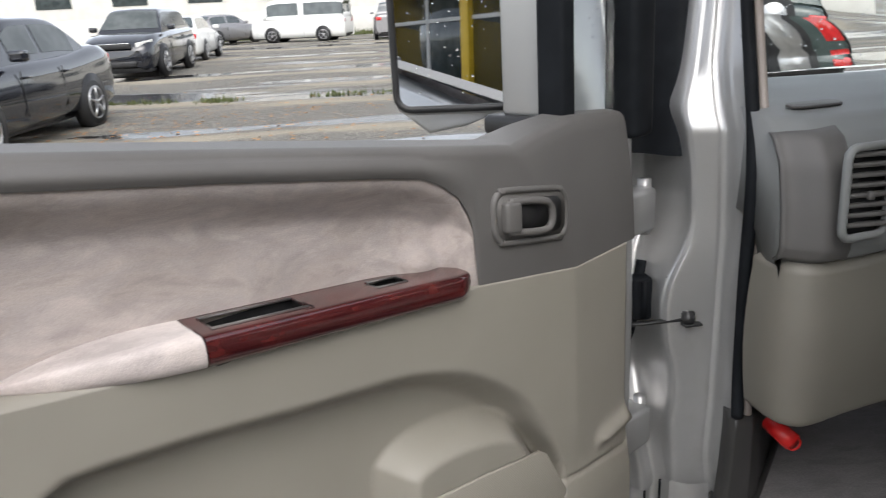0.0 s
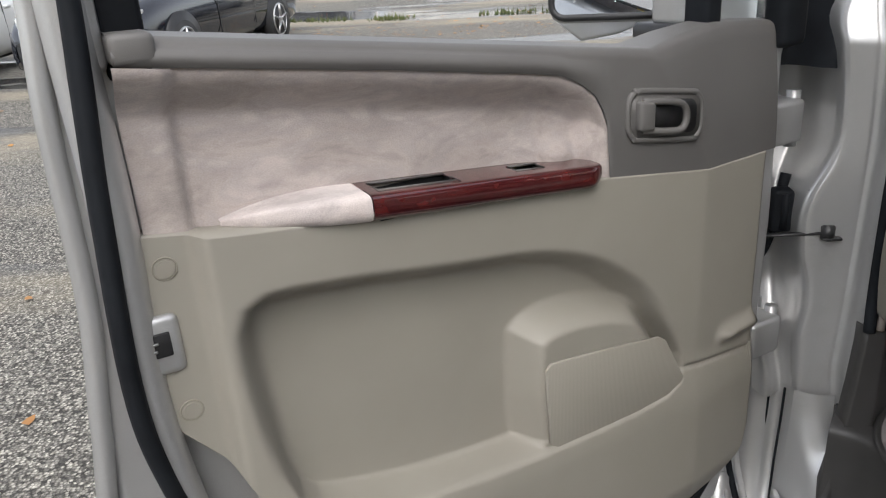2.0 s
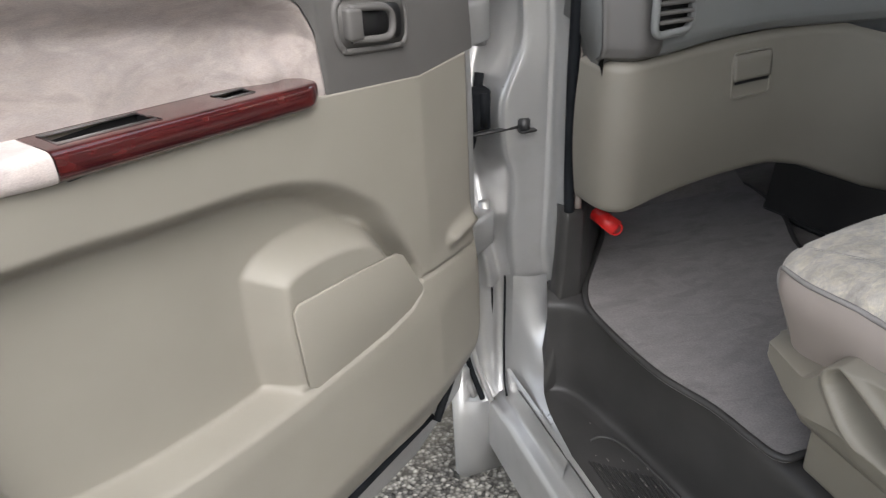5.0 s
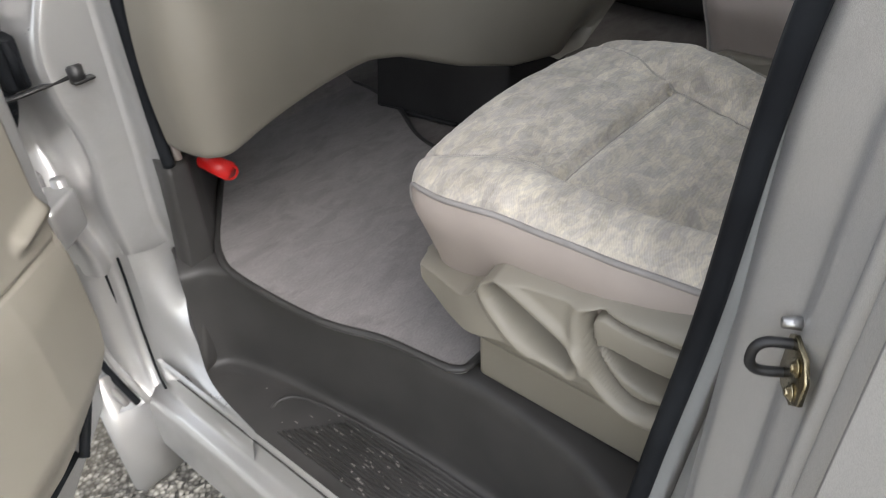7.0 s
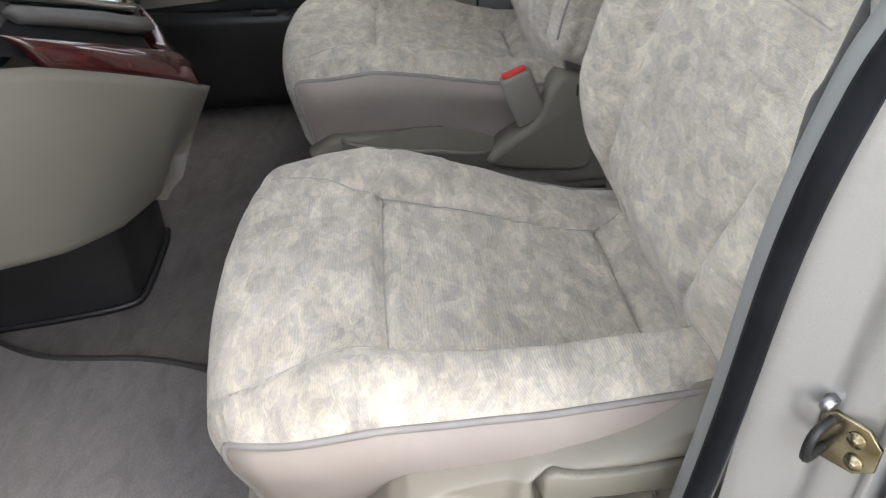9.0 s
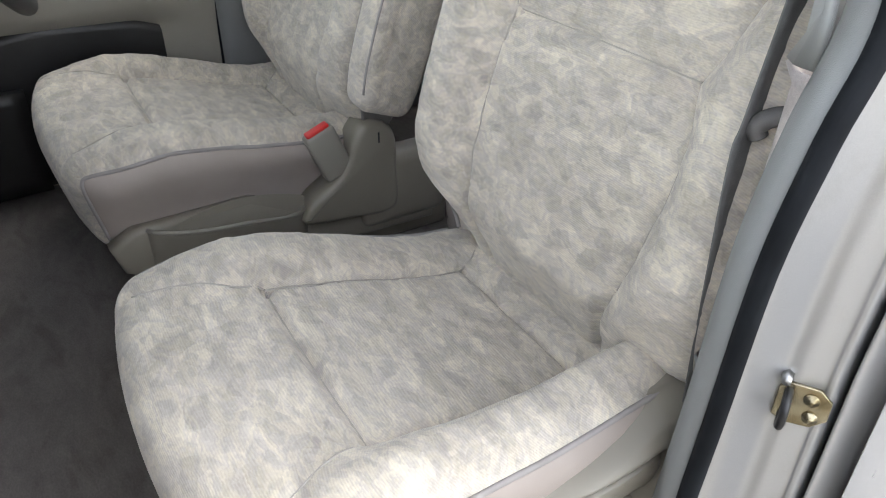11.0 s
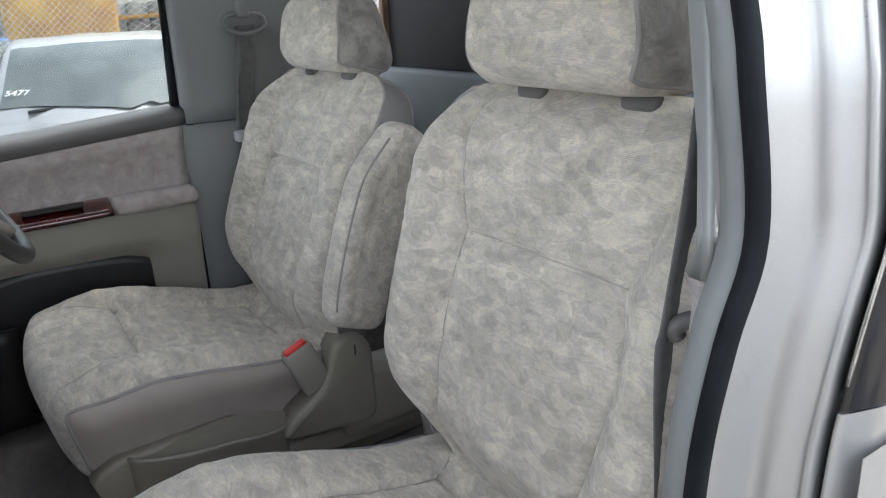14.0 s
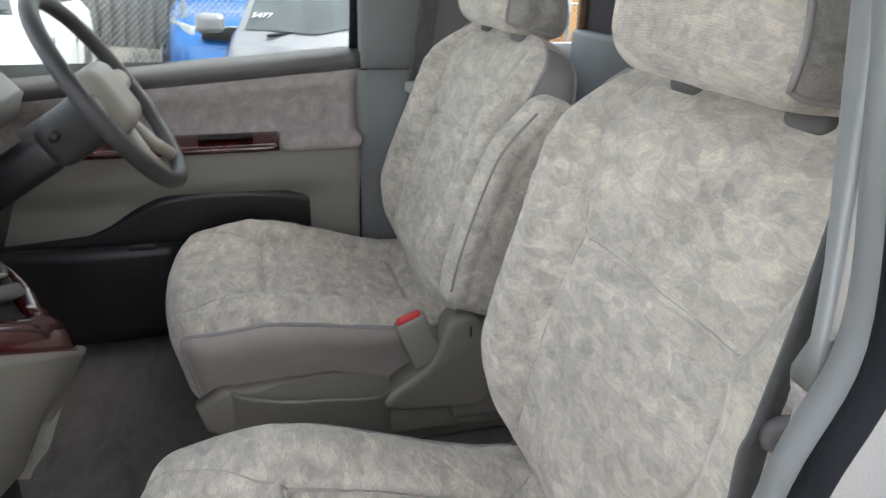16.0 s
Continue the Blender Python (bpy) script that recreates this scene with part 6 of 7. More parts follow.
def rear_partition():
    m = thing("rear_cabinet", "brown wood cabinet with black front behind the seats", "cabinet")
    part("case", join(box((0.72, -0.52, 1.515), (1.985, -0.36, 1.535), 0.004), box((1.965, -0.52, 1.30), (1.985, -0.36, 1.515), 0.004), box((0.72, -0.52, 1.30), (0.74, -0.36, 1.515), 0.004)), BROWNWOOD, m, "brown wood frame")
    part("front", box((0.74, -0.50, 1.30), (1.965, -0.375, 1.515), 0.002), DARKVOID, m, "black front")
    part("base", box((0.70, -0.54, 0.587), (1.99, -0.35, 1.30), 0.012), REARTRIM, m, "blue grey base")


BROWNWOOD = speckled("brown_wood", (0.12, 0.06, 0.03), (0.2, 0.11, 0.06), 20, 0.45, 300, 0.2)
rear_partition()


# ---- belts, buckles ----
def belts():
    b = thing("passenger_seat_belt", "grey webbing seat belt through a dark guide loop", "seat belt")
    run = smooth_path([(0.690, -0.03, 1.62), (0.662, 0.042, 1.40), (0.657, 0.062, 1.29), (0.652, 0.088, 1.18), (0.648, 0.100, 1.14), (0.636, 0.104, 0.98), (0.628, 0.100, 0.80)], 6)
    k = len(run) - 1
    part("webbing", sheet(lambda s, t: tuple(run[int(round(s * k))] + np.array([0.007, -0.0455, 0.004]) * (t - 0.5)), k, 4, back=(0.0016, 0.0004, 0)), BELT, b, "grey webbing")
    part("guide_loop", tube(smooth_path([(0.598, 0.056, 1.184), (0.620, 0.077, 1.182), (0.638, 0.093, 1.177), (0.645, 0.099, 1.168), (0.643, 0.097, 1.160)], 5), 0.0080, 10), GREY, b, "dark grey belt guide")
    part("belt_anchor", box((0.605, 0.075, 0.79), (0.632, 0.115, 0.83), 0.006), GREY, b, "grey belt anchor")
    d = thing("driver_seat_belt", "grey seat belt hanging from the centre pillar", "seat belt")
    hang = smooth_path([(1.962, 0.0, 1.425), (1.966, 0.004, 1.36), (1.974, 0.014, 1.27), (1.978, 0.026, 1.18), (1.980, 0.045, 0.9)], 6)
    n = len(hang) - 1
    part("webbing", sheet(lambda s, t: tuple(hang[int(round(s * n))] + np.array([-0.006, 0.046, 0.0]) * (t - 0.5)), n, 4, back=(0.0016, 0, 0)), BELT, d, "grey webbing")
    part("ring", tube(smooth_path([(1.965, 0.04, 1.445), (1.96, 0.045, 1.42), (1.958, 0.0, 1.405), (1.96, -0.045, 1.42), (1.965, -0.04, 1.445), (1.965, 0.0, 1.45)], 5, True), 0.0052, 8, closed=True), SHADED_TRIM, d, "grey belt ring")
    part("height_adjuster", box((1.955, -0.016, 1.44), (1.985, 0.016, 1.53), 0.008), SHADED_TRIM, d, "grey height adjuster")
    part("stop_clip", box((1.955, 0.02, 1.165), (1.985, 0.055, 1.19), 0.006), TRIM, d, "grey belt stop")
    k = thing("seat_buckle", "grey seat belt buckle with red release button", "buckle")
    m = pose(1.412, 0.168, 0.866, -22, 0, 0)
    part("housing", moved(box((-0.014, -0.028, -0.080), (0.014, 0.028, 0.016), 0.007, 3), m), BEIGE, k, "grey beige housing")
    part("release_button", moved(box((-0.009, -0.022, 0.012), (0.009, 0.022, 0.021), 0.003), m), RED, k, "red release button")
    part("stalk", tube([m @ Vector((0, 0, -0.075)), (1.415, 0.12, 0.745)], 0.008, 8), BLACK, k, "black stalk")


belts()


# ---- outside: parked vehicles ----
CAR_GLASS = speckled("tinted_car_glass", (0.03, 0.04, 0.042), (0.06, 0.075, 0.078), 3, 0.06, 300, 0.0, coat=1.0)
PALE_GLASS = speckled("pale_car_glass", (0.06, 0.07, 0.07), (0.11, 0.12, 0.12), 3, 0.12, 300, 0.0, coat=0.15, spec=0.3)
LAMP_CLEAR = speckled("headlamp_lens", (0.55, 0.55, 0.52), (0.75, 0.75, 0.72), 18, 0.12, 100, 0.1, coat=1.0)
LAMP_RED = speckled("tail_lamp_lens", (0.40, 0.01, 0.012), (0.6, 0.02, 0.02), 18, 0.12, 100, 0.1, coat=1.0)
PLATE = speckled("plate_white", (0.7, 0.7, 0.7), (0.8, 0.8, 0.79), 6, 0.4, 200, 0.05)
TYRE = speckled("tyre_rubber", (0.015, 0.015, 0.016), (0.03, 0.03, 0.03), 12, 0.75, 200, 0.3)
ALLOY = speckled("alloy", (0.42, 0.42, 0.42), (0.6, 0.6, 0.6), 12, 0.3, 200, 0.1, metal=0.9)
BLACK_PAINT = paint("black_paint", (0.010, 0.012, 0.018), 0.2, 0.10, 0.2, 1.0, dirt=False)
WHITE_PAINT = paint("white_paint", (0.74, 0.74, 0.72), 0.03, 0.25, 0.0, 0.8)
GREY_PAINT = paint("warm_silver_paint", (0.30, 0.295, 0.30), 0.12, 0.25, 0.5, 0.8)
BLUE_PAINT = paint("bright_blue_paint", (0.02, 0.17, 0.52), 0.15, 0.2, 0.2, 1.0, dirt=False)
GREEN_PAINT = paint("dark_green_paint", (0.03, 0.05, 0.045), 0.15, 0.2, 0.2, 1.0)

SEDAN = dict(L=4.55, W=1.76, H=1.49, wb=2.63, hood=0.98, belt=1.0, tail=1.08, cowl=0.78, roof_a=0.10, roof_b=-1.0, deck=-1.72, r=0.32)
SUV = dict(L=4.73, W=1.84, H=1.67, wb=2.71, hood=1.10, belt=1.12, tail=1.15, cowl=0.95, roof_a=0.25, roof_b=-1.75, deck=-2.22, r=0.36)
HATCH = dict(L=3.7, W=1.66, H=1.5, wb=2.37, hood=0.98, belt=1.0, tail=1.0, cowl=0.80, roof_a=0.20, roof_b=-1.35, deck=-1.75, r=0.29)
VAN = dict(L=4.7, W=1.70, H=1.95, wb=2.57, hood=1.12, belt=1.12, tail=1.15, cowl=1.85, roof_a=1.25, roof_b=-2.15, deck=-2.30, r=0.32)
WAGON = dict(L=4.5, W=1.70, H=1.44, wb=2.6, hood=0.96, belt=0.98, tail=1.02, cowl=0.95, roof_a=0.15, roof_b=-1.35, deck=-2.0, r=0.31)


SURFACES = []


def car(kind, body, label, category, at, glass=None, spare=False, group="parked vehicles"):
    """A parked vehicle; x forward, the ground at z = 0."""
    k = kind
    glass = glass or CAR_GLASS
    c = thing("parked_car", label, category, group, m=LOT @ at)
    h, w = k["L"] / 2, k["W"] / 2
    st = [(-h, 0.34, k["tail"] - 0.30, 0.80), (-h + 0.03, 0.25, k["tail"] - 0.06, 0.90), (-h + 0.25, 0.22, k["tail"], 0.97), (k["deck"], 0.21, k["tail"], 0.985), (k["roof_b"], 0.2, k["belt"] + 0.02, 1.0), (0, 0.2, k["belt"], 1.0), (k["cowl"], 0.2, k["hood"], 0.985), (h - 0.75, 0.21, k["hood"] - 0.05, 0.97), (h - 0.30, 0.21, k["hood"] - 0.17, 0.92), (h - 0.08, 0.22, k["hood"] - 0.30, 0.82), (h, 0.30, k["hood"] - 0.42, 0.68)]
    if k is VAN:
        st[-4:] = [(h - 0.28, 0.21, k["hood"] - 0.02, 0.97), (h - 0.10, 0.22, k["hood"] - 0.10, 0.93), (h - 0.02, 0.25, k["hood"] - 0.22, 0.88), (h, 0.30, k["hood"] - 0.34, 0.82)]
    p = smooth_path([(a, b, d) for a, b, d, _ in st], 4)
    wid = [q[1] for q in smooth_path([(a, d, 0) for a, _, _, d in st], 4)]
    n = len(p) - 1
    sec = [(-0.82, 0.0), (-0.95, 0.10), (-1.0, 0.35), (-0.995, 0.62), (-0.96, 0.86), (-0.86, 0.97), (-0.5, 1.0), (0, 1.015), (0.5, 1.0), (0.86, 0.97), (0.96, 0.86), (0.995, 0.62), (1.0, 0.35), (0.95, 0.10), (0.82, 0.0)]
    def shell(s, t):
        i = int(round(s * n))
        a = t * (len(sec) - 1)
        j = int(min(a, len(sec) - 2))
        y, z = (sec[j][m] + (sec[j + 1][m] - sec[j][m]) * (a - j) for m in (0, 1))
        x, lo, hi = p[i]
        return (x, y * w * wid[i], lo + (hi - lo) * z)
    part("body", sheet(shell, n, (len(sec) - 1) * 2), body, c)
    part("nose", sheet(lambda s, t: (h - 0.004 + 0.03 * math.sin(math.pi * s) * math.sin(math.pi * t), w * 0.66 * (2 * s - 1), 0.30 + (k["hood"] - 0.72) * t), 8, 6), body, c)
    part("stern", sheet(lambda s, t: (-h + 0.004, w * 0.79 * (2 * s - 1), 0.34 + (k["tail"] - 0.64) * t), 8, 6), body, c)
    part("underside", box((-h + 0.15, -w * 0.8, 0.16), (h - 0.15, w * 0.8, 0.30), 0.02), BLACK, c, "dark underside")
    # cabin
    wb_, wr = w * 0.93, w * 0.70
    if k is VAN:
        wr = w * 0.84
    z0, z1 = k["belt"] - 0.06, k["H"]
    A, B, C, D = k["cowl"], k["roof_a"], k["roof_b"], k["deck"]
    roof = smooth_path([(A, z0, 0), (A + (B - A) * 0.5, z0 + 0.57 * (z1 - z0), 0), (B, z1 - 0.035, 0), (B + (C - B) * 0.4, z1, 0), (C, z1 - 0.03, 0), (C + (D - C) * 0.5, z0 + 0.60 * (z1 - z0), 0), (D, z0, 0)], 10)
    m_ = len(roof) - 1
    rib = [(0.0, 1.0, 0.0), (0.16, 1.0, 0.45), (0.30, 1.0, 0.84), (0.36, 0.97, 0.93), (0.42, 0.86, 0.985), (0.5, 0.0, 1.02), (0.58, -0.86, 0.985), (0.64, -0.97, 0.93), (0.70, -1.0, 0.84), (0.84, -1.0, 0.45), (1.0, -1.0, 0.0)]
    rib_y, rib_z = [(p_, q_) for p_, q_, _ in rib], [(p_, r_) for p_, _, r_ in rib]
    def surf(s, t):
        i = min(s * m_, m_ - 1e-6)
        a = roof[int(i)] + (roof[int(i) + 1] - roof[int(i)]) * (i - int(i))
        yf, zf = lerp_table(rib_y, t), lerp_table(rib_z, t)
        hw = (wb_ + (wr - wb_) * (a[1] - z0) / (z1 - z0) * zf) * (0.94 if k is not VAN else 1.0)
        bow = 0.10 * (1 - yf * yf) * (1 if a[0] > (B + C) / 2 else -0.6) * smoothstep(0.02, 0.5, abs(s - 0.5)) * (1 if k is not VAN else 0.4)
        return Vector((a[0] + bow, yf * hw, z0 + (a[1] - z0) * zf))
    part("cabin", sheet(lambda s, t: surf(s, t), 60, 44), body, c)
    SURFACES.append(surf)
    def pane(name, s0, s1, t0, t1, lab):
        """A pane laid a little proud of the cabin."""
        def f(a, b):
            s, t = s0 + (s1 - s0) * a, t0 + (t1 - t0) * b
            p0, ds, dt = surf(s, t), surf(s + 0.004, t) - surf(s, t), surf(s, min(1, t + 0.004)) - surf(s, t)
            nn = ds.cross(dt)
            nn = nn.normalized() if nn.length > 1e-9 else Vector((0, 0, 1))
            if nn.dot(p0 - Vector((p0.x * 0.8, 0, z0))) < 0:
                nn = -nn
            return p0 + nn * 0.006
        return part(name, sheet(f, 14, 12), glass, c, lab)
    pane("windscreen", 0.06, 0.29, 0.385, 0.615, "windscreen")
    pane("rear_window", 0.71, 0.92, 0.39, 0.61, "rear window")
    sm = 0.5 * (0.26 + 0.76)
    for sgn, (t0, t1) in ((1, (0.07, 0.29)), (-1, (0.71, 0.93))):
        pane("side_window", 0.23, sm - 0.012, t0, t1, "side window")
        pane("side_window", sm + 0.012, 0.78, t0, t1, "side window")
        part("door_mirror", moved(sheet_box(-0.07, 0.07, -0.10, 0.10, -0.06, 0.07, 0.04), Matrix.Translation((A - 0.28, sgn * (w + 0.06), k["belt"] + 0.05))), body, c)
    # lamps, grille, plate
    zl = k["hood"] - 0.30
    for sgn in (-1, 1):
        part("headlight", sheet(lambda s, t, g=sgn: (h - 0.06 - 0.30 * s * s + 0.012, g * w * (0.52 + 0.36 * s), zl - 0.05 + 0.10 * t + 0.07 * s), 8, 5, back=(-0.05, 0, 0)), LAMP_CLEAR, c, "clear headlight")
        part("tail_light", box((-h - 0.012, min(sgn * w * 0.60, sgn * w * 0.88), k["tail"] - 0.30), (-h + 0.10, max(sgn * w * 0.60, sgn * w * 0.88), k["tail"] - 0.14), 0.02), LAMP_RED, c, "red tail light")
    part("grille", box((h - 0.04, -w * 0.42, zl - 0.07), (h + 0.032, w * 0.42, zl + 0.05), 0.015), BLACK, c, "dark grille")
    part("grille_bar", box((h + 0.026, -w * 0.40, zl + 0.045), (h + 0.040, w * 0.40, zl + 0.062), 0.005), CHROME, c, "chrome grille bar")
    part("lower_intake", box((h - 0.03, -w * 0.5, 0.30), (h + 0.036, w * 0.5, 0.44), 0.02), BLACK, c, "black lower intake")
    part("wiper", tube([(A - 0.02, -0.5, k["hood"] + 0.03), (A - 0.10, 0.05, k["hood"] + 0.085)], 0.008, 6), BLACK, c, "black wiper")
    part("wiper", tube([(A - 0.02, 0.10, k["hood"] + 0.03), (A - 0.10, 0.62, k["hood"] + 0.085)], 0.008, 6), BLACK, c, "black wiper")
    for x in (A - 0.35, (A + D) / 2 - 0.1):
        for sgn in (-1, 1):
            part("door_gap", box((x - 0.004, sgn * (w - 0.004) - 0.006, 0.36), (x + 0.004, sgn * (w - 0.004) + 0.006, k["belt"] - 0.12), 0.001), BLACK, c, "door gap")
            part("door_handle", box((x - 0.22, sgn * w - 0.016, k["belt"] - 0.21), (x - 0.06, sgn * w + 0.016, k["belt"] - 0.18), 0.008), body, c)
    if spare:
        sp = part("spare_wheel", cyl((-h - 0.16, 0.0, 0.95), (-h + 0.02, 0.0, 0.95), 0.33, 0.34, 32, 0.03), TYRE, c, "spare wheel")
        part("wheel_cover", cyl((-h - 0.175, 0, 0.95), (-h - 0.15, 0, 0.95), 0.20, 0.22, 28, 0.01), ALLOY, sp, "pale wheel disc")
    # wheels in their arches
    r = k["r"]
    for x in (k["wb"] / 2, -k["wb"] / 2):
        for sgn in (-1, 1):
            y = sgn * (w - 0.10)
            part("wheel_arch", cyl((x, sgn * (w - 0.16), r + 0.02), (x, sgn * (w + 0.004), r + 0.02), r + 0.06, r + 0.06, 32), BLACK, c, "dark wheel arch")
            t = part("wheel", cyl((x, y - sgn * 0.09, r), (x, y + sgn * 0.112, r), r, r, 36, 0.025), TYRE, c, "black tyre")
            part("rim", cyl((x, y + sgn * 0.10, r), (x, y + sgn * 0.117, r), r * 0.66, r * 0.70, 30, 0.004), BLACK, t, "dark rim well")
            sp = []
            for i in range(5):
                a = 2 * math.pi * i / 5 + 0.3
                sp.append(tube([(x + 0.04 * math.cos(a), y + sgn * 0.122, r + 0.04 * math.sin(a)), (x + r * 0.66 * math.cos(a), y + sgn * 0.118, r + r * 0.66 * math.sin(a))], 0.030, 6, flat=(1, 0.4)))
            ring = tube([(x + r * 0.67 * math.cos(a), y + sgn * 0.117, r + r * 0.67 * math.sin(a)) for a in np.linspace(0, 2 * math.pi, 32, endpoint=False)], 0.014, 6, closed=True)
            part("spokes", join(ring, cyl((x, y + sgn * 0.11, r), (x, y + sgn * 0.128, r), 0.06, 0.055, 16), *sp), ALLOY, t, "five spoke alloy")
    return c


def parked():
    car(SEDAN, BLACK_PAINT, "black saloon parked facing the van on wet asphalt", "car", pose(-4.62, 9.75, 0, 0, 0, -96), PALE_GLASS)
    car(SUV, BLACK_PAINT, "black crossover with chrome grille behind the saloon", "car", pose(-5.6, 21.4, 0, 0, 0, -91), PALE_GLASS)
    car(WAGON, WHITE_PAINT, "white saloon parked with its tail lights towards the van", "car", pose(-5.7, 27.6, 0, 0, 0, 90))
    car(WAGON, GREY_PAINT, "silver estate car far across the car park", "car", pose(-6.4, 40.0, 0, 0, 0, 55))
    car(VAN, WHITE_PAINT, "white panel van at the far edge of the car park", "van", pose(-2.4, 38.5, 0, 0, 0, 165))
    car(SUV, GREY_PAINT, "silver off-roader far across the car park", "car", pose(2.0, 37.5, 0, 0, 0, 88))
    car(HATCH, WHITE_PAINT, "white hatchback with dark alloy wheels", "car", pose(-7.6, 8.8, 0, 0, 0, -80))
    car(SUV, GREEN_PAINT, "dark off-roader with a spare wheel on its tail", "car", pose(7.0, 12.6, 0, 0, 0, 72), spare=True)
    car(WAGON, BLACK_PAINT, "dark estate car beyond the van", "car", pose(8.3, 20.4, 0, 0, 0, 80))
    car(SUV, GREY_PAINT, "silver off-roader behind rain-spotted glass", "car", pose(5.6, 21.0, 0, 0, 0, 85))
    here = len(SURFACES)
    s = car(WAGON, GREY_PAINT, "silver saloon facing the driver's window beside a fence", "car", SILVER_AT, PALE_GLASS)
    car(HATCH, BLUE_PAINT, "bright blue hatchback facing the driver's window", "car", BLUE_AT, PALE_GLASS)
    car(WAGON, WHITE_PAINT, "white car facing the driver's window", "car", pose(7.5, 2.75, 0, 0, 0, 183), PALE_GLASS)
    return s, SURFACES[here]


SILVER_AT = pose(6.78, -0.28, 0, 0, 0, 177)
BLUE_AT = pose(11.9, 0.55, 0, 0, 0, 180)
silver_car, silver_screen = parked()


def stock_number():
    cu = bpy.data.curves.new("stock_number", "FONT")
    cu.body, cu.size, cu.extrude, cu.shear = "5477", 0.072, 0.0005, 0.3
    ob = new("stock_number", cu)
    me = bpy.data.meshes.new_from_object(ob)
    bpy.data.objects.remove(ob)
    me.materials.clear()
    me.materials.append(PLATE)
    t = new("stock_number", me)
    t.parent = silver_car
    base, side, up = silver_screen(0.085, 0.60), Vector((0, 1, 0)), (silver_screen(0.14, 0.60) - silver_screen(0.085, 0.60))
    up = (up - side * up.dot(side)).normalized()
    out = side.cross(up).normalized()
    base = base + out * 0.035
    t.matrix_basis = Matrix(((side.x, up.x, out.x, base.x), (side.y, up.y, out.y, base.y), (side.z, up.z, out.z, base.z), (0, 0, 0, 1)))
    t["label"] = "white handwritten stock number on the windscreen"


stock_number()


# ---- fence and buildings ----
GALV = speckled("galvanised_wire", (0.35, 0.36, 0.36), (0.5, 0.5, 0.5), 8, 0.4, 300, 0.1, metal=0.6)
RENDER = speckled("pale_rendered_wall", (0.60, 0.585, 0.54), (0.68, 0.665, 0.62), 1.2, 0.85, 60, 0.2)
CORRUGATED = speckled("grey_corrugated_sheet", (0.16, 0.15, 0.145), (0.22, 0.21, 0.2), 1.5, 0.6, 60, 0.1)
YELLOW = speckled("yellow_cladding", (0.62, 0.40, 0.02), (0.72, 0.47, 0.03), 1.0, 0.45, 60, 0.1)
RUST = speckled("rusty_orange", (0.30, 0.13, 0.03), (0.55, 0.30, 0.05), 1.5, 0.7, 60, 0.2)
BLOCK = speckled("white_block", (0.58, 0.57, 0.55), (0.68, 0.67, 0.65), 3, 0.8, 60, 0.2)


def fence():
    f = thing("chain_link_fence", "galvanised chain link fence beside the parked cars", "fence", m=LOT @ pose(10.4, 0, 0, 0, 0, 0))
    y0, y1, hgt = -12.0, 9.0, 1.95
    for i in range(9):
        y = y0 + (y1 - y0) * i / 8
        part("post", cyl((0, y, 0), (0, y, hgt + 0.05), 0.03, 0.03, 12), GALV, f)
    part("top_rail", cyl((0, y0, hgt), (0, y1, hgt), 0.022, 0.022, 10), GALV, f)
    part("bottom_rail", cyl((0, y0, 0.12), (0, y1, 0.12), 0.018, 0.018, 8), GALV, f)
    part("middle_rail", cyl((0, y0, 1.05), (0, y1, 1.05), 0.018, 0.018, 8), GALV, f)
    verts, faces = [], []
    step, r = 0.075, 0.0045
    for d in (1, -1):
        y = y0 - hgt
        while y < y1 + hgt:
            a, b = (y, 0.1), (y + d * (hgt - 0.1), hgt)
            if min(a[0], b[0]) > y0 and max(a[0], b[0]) < y1:
                k = len(verts)
                for (yy, zz) in (a, b):
                    verts += [(-r, yy, zz), (0, yy + r, zz), (r, yy, zz), (0, yy - r, zz)]
                faces += [(k + i, k + (i + 1) % 4, k + 4 + (i + 1) % 4, k + 4 + i) for i in range(4)]
            y += step
    tagged(mesh_object("wire_mesh", verts, faces, GALV, f, "diamond wire mesh"), kind="stuff")


fence()


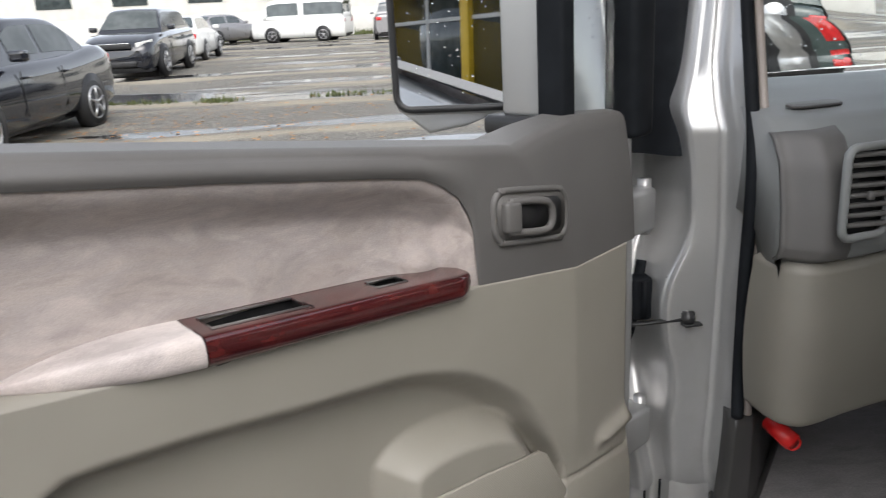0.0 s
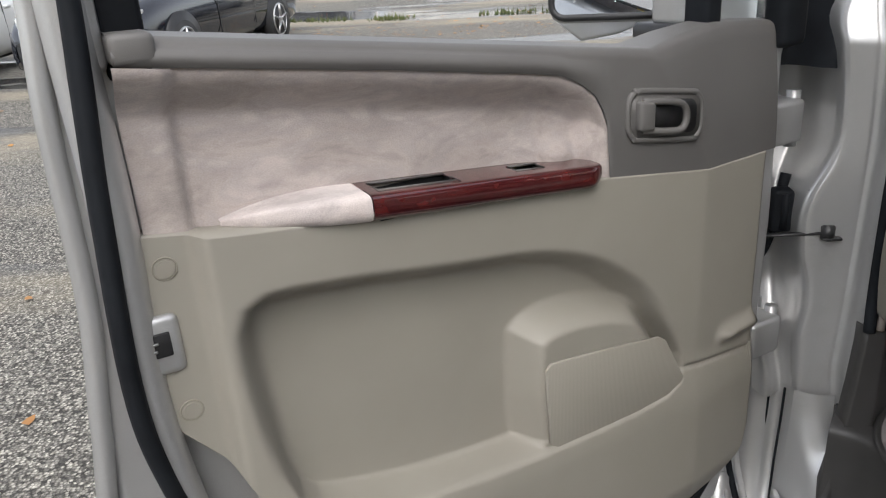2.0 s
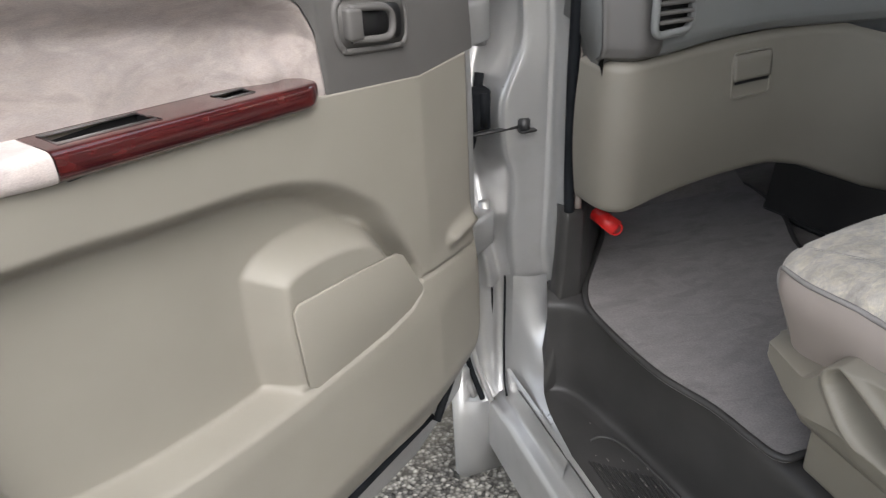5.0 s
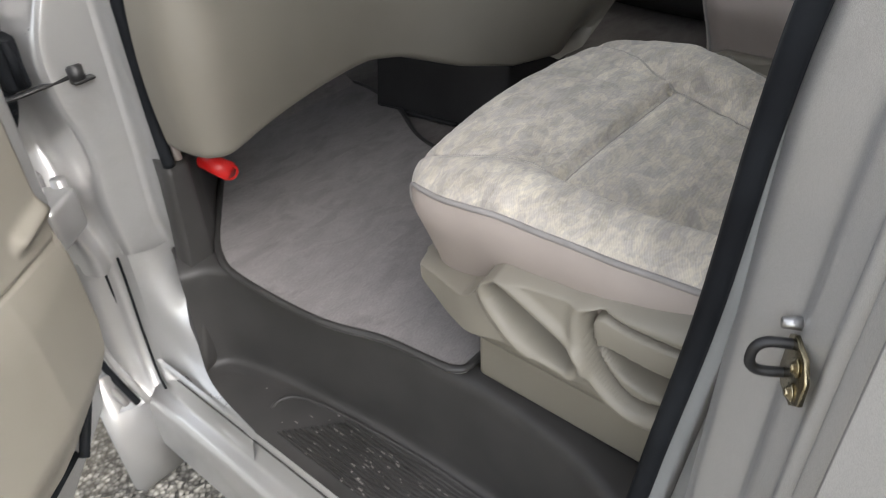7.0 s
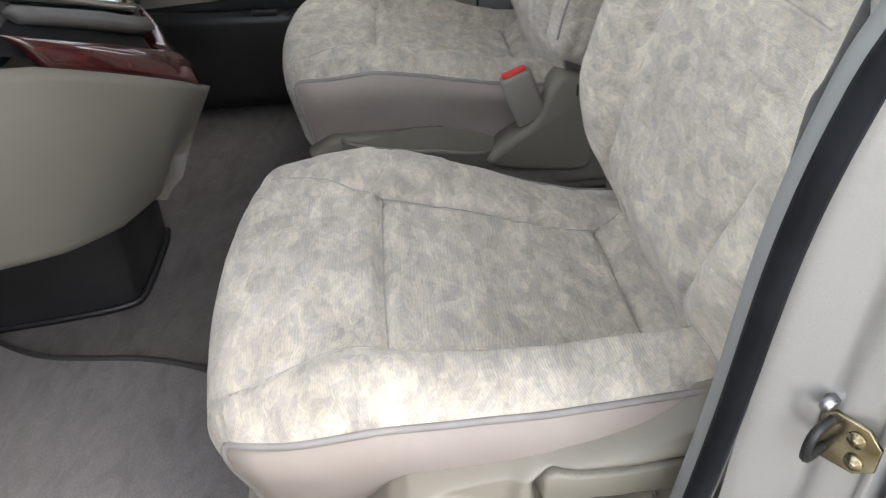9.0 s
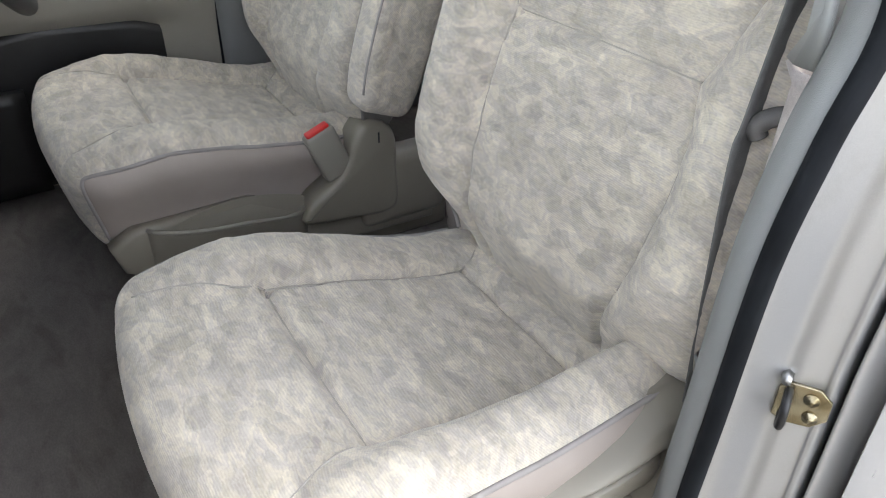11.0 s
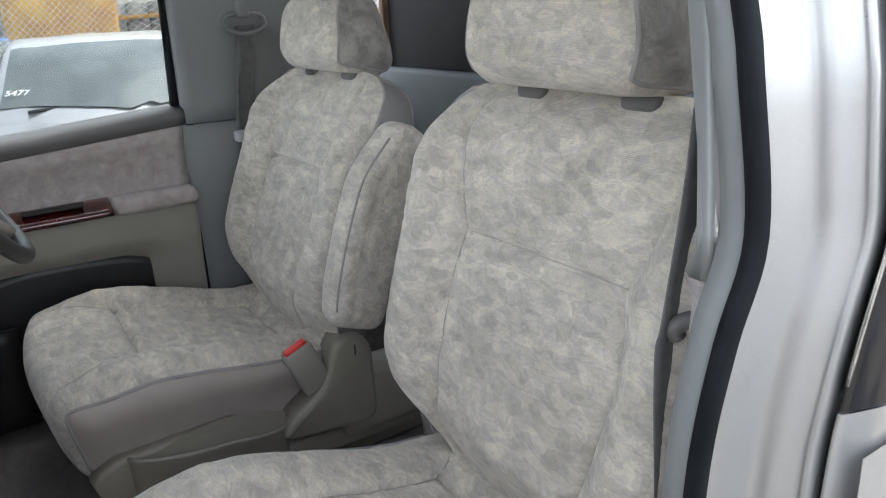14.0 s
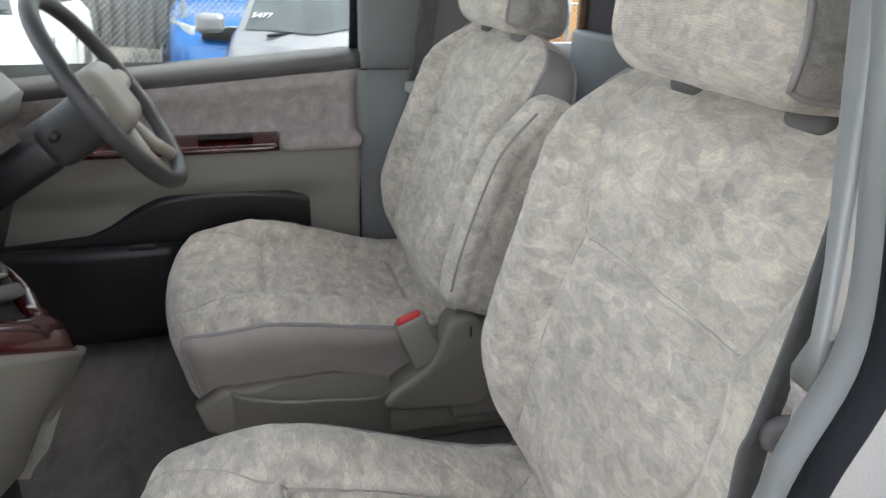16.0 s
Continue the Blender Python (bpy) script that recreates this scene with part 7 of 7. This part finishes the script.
def buildings():
    b = thing("industrial_shed", "grey corrugated shed with a pale rendered upper wall behind the fence", "building", m=LOT @ pose(15.5, 0, 0))
    part("pale_wall", box((0.3, -30, 0), (6, 14, 6.0), 0.02), RENDER, b, "pale rendered wall")
    for i in range(120):
        y = -16 + 0.25 * i
        part("sheet_rib", box((0.16, y, 0), (0.30, y + 0.17, 1.96), 0.03, 1), CORRUGATED, b)
    part("sheet_wall", box((0.24, -16, 0), (0.31, 14, 1.94), 0), CORRUGATED, b, "grey corrugated wall")
    part("red_rail", box((0.10, -16, 1.66), (0.16, -1.2, 1.74), 0.01), RUST, b, "rusty rail")
    for y in (0.9,):
        part("gate_pier", box((-1.2, y, 0), (-0.75, y + 0.45, 2.3), 0.02), BLOCK, b, "white painted pier")
    m = thing("excavator_shed", "yellow orange machinery beyond the fence", "machine", m=LOT @ pose(13.4, -1.6, 0))
    part("body", join(box((0, 0.0, 0), (1.4, 1.5, 2.7), 0.06), box((0.1, -4.8, 0), (1.2, -1.6, 2.8), 0.06)), RUST, m, "rusty orange body")
    part("boom", tube([(0.6, 0.8, 2.2), (0.4, 0.4, 3.6), (0.5, -0.8, 4.4)], 0.16, 8), YELLOW, m, "yellow boom")
    w = thing("workshop", "yellow and glass workshop front behind the car park", "building", m=LOT @ pose(-5.5, -13.5, 0, 0, 0, 28))
    part("fascia", box((-14, -0.4, 3.1), (12, 0.6, 4.9), 0.03), YELLOW, w, "yellow fascia")
    part("back_wall", box((-14, -6, 0), (12, -5.7, 4.9), 0), CORRUGATED, w, "dark back wall")
    part("ceiling_slab", box((-14, -6, 3.3), (12, -0.4, 3.5), 0), CORRUGATED, w, "dark ceiling")
    for i in range(9):
        x = -14 + 3.25 * i
        part("column", box((x - 0.14, -0.2, 0), (x + 0.14, 0.1, 3.1), 0.01), YELLOW, w, "yellow column")
        if i < 8:
            part("glazing", box((x + 0.14, -0.08, 0.4), (x + 3.11, -0.05, 3.1), 0), CAR_GLASS, w, "dark glazing")
            part("transom", box((x + 0.14, -0.12, 2.15), (x + 3.11, -0.02, 2.24), 0.01), BLOCK, w, "pale transom")
            part("mullion", box((x + 1.58, -0.12, 0.4), (x + 1.68, -0.02, 3.1), 0.01), BLOCK, w, "pale mullion")
    part("sign_board", box((-2.2, 0.6, 3.5), (3.4, 0.66, 4.4), 0.01), BLACK, w, "dark sign board")
    for i in range(7):
        part("sign_bar", box((-1.9 + 0.72 * i, 0.66, 3.72), (-1.45 + 0.72 * i, 0.68, 4.18), 0.02), BLOCK, w, "pale sign mark")
    h = thing("far_hedge_wall", "low pale wall with a hedge at the edge of the car park", "wall", m=LOT @ pose(-4, 47, 0))
    part("wall", box((-40, 0, 0), (40, 0.5, 1.5), 0.02), RENDER, h, "pale concrete wall")
    bl = thing("far_building", "pale industrial building beyond the car park", "building", m=LOT @ pose(-6, 62, 0))
    part("wall", box((-45, 0, 0), (40, 12, 7), 0.05), RENDER, bl, "pale wall")
    part("roof", box((-45.5, -0.5, 7), (40.5, 12.5, 7.5), 0.05), CORRUGATED, bl, "grey roof")
    for i in range(14):
        part("window", box((-40 + 5.6 * i, -0.06, 2.4), (-37.4 + 5.6 * i, 0.02, 4.2), 0.02), CAR_GLASS, bl, "dark window")


buildings()


# ---- grass strips and fallen leaves ----
GRASS = speckled("grass_blades", (0.05, 0.075, 0.02), (0.12, 0.13, 0.045), 9, 0.8, 100, 0.0)
LEAF = speckled("fallen_leaf", (0.22, 0.09, 0.03), (0.45, 0.24, 0.08), 2.0, 0.7, 200, 0.1, span=(0.3, 0.7))


def tufts():
    rng = random.Random(11)
    v, f = [], []
    strips = [((-6.0, 13.9), (-3.1, 13.3), 420, 0.10), ((-2.6, 13.2), (-2.0, 13.1), 200, 0.16), ((-0.8, 13.2), (0.6, 13.0), 120, 0.10), ((-8, 45), (12, 45), 1500, 0.5)]
    for (a, b), (c, d), n, spread in strips:
        for _ in range(n):
            t = rng.random()
            x, y = a + (c - a) * t + rng.gauss(0, spread * 0.5), b + (d - b) * t + rng.gauss(0, spread)
            hh, an, wv = rng.uniform(0.03, 0.10) * (1 + 3 * (y > 40)), rng.uniform(0, 6.28), rng.uniform(0.008, 0.02) * (1 + 3 * (y > 40))
            k = len(v)
            lx, ly = rng.gauss(0, 0.02), rng.gauss(0, 0.02)
            v += [(x - wv * math.cos(an), y - wv * math.sin(an), 0), (x + wv * math.cos(an), y + wv * math.sin(an), 0), (x + lx, y + ly, hh)]
            f.append((k, k + 1, k + 2))
    tagged(mesh_object("grass_tufts", v, f, GRASS, None, m=LOT), "sparse green grass growing in the asphalt joints", "grass", kind="stuff")
    v, f = [], []
    for _ in range(700):
        r = rng.random()
        if r < 0.6:
            x, y = rng.gauss(-2.2, 1.6), rng.gauss(10.3, 1.4)
        elif r < 0.63:
            x, y = rng.uniform(-4, -0.6), rng.uniform(0.5, 6)
        else:
            x, y = rng.uniform(-8, 3), rng.uniform(5, 25)
        s, an = rng.uniform(0.02, 0.042), rng.uniform(0, 6.28)
        k = len(v)
        for j in range(5):
            a = an + 2 * math.pi * j / 5
            q = s * (1.0 if j % 2 == 0 else 0.55)
            v.append((x + q * math.cos(a), y + q * math.sin(a), 0.006 + rng.uniform(0, 0.014)))
        f.append(tuple(range(k, k + 5)))
    tagged(mesh_object("fallen_leaves", v, f, LEAF, None, m=LOT, smooth=False), "brown fallen leaves scattered on wet asphalt", "leaves", kind="stuff")


tufts()
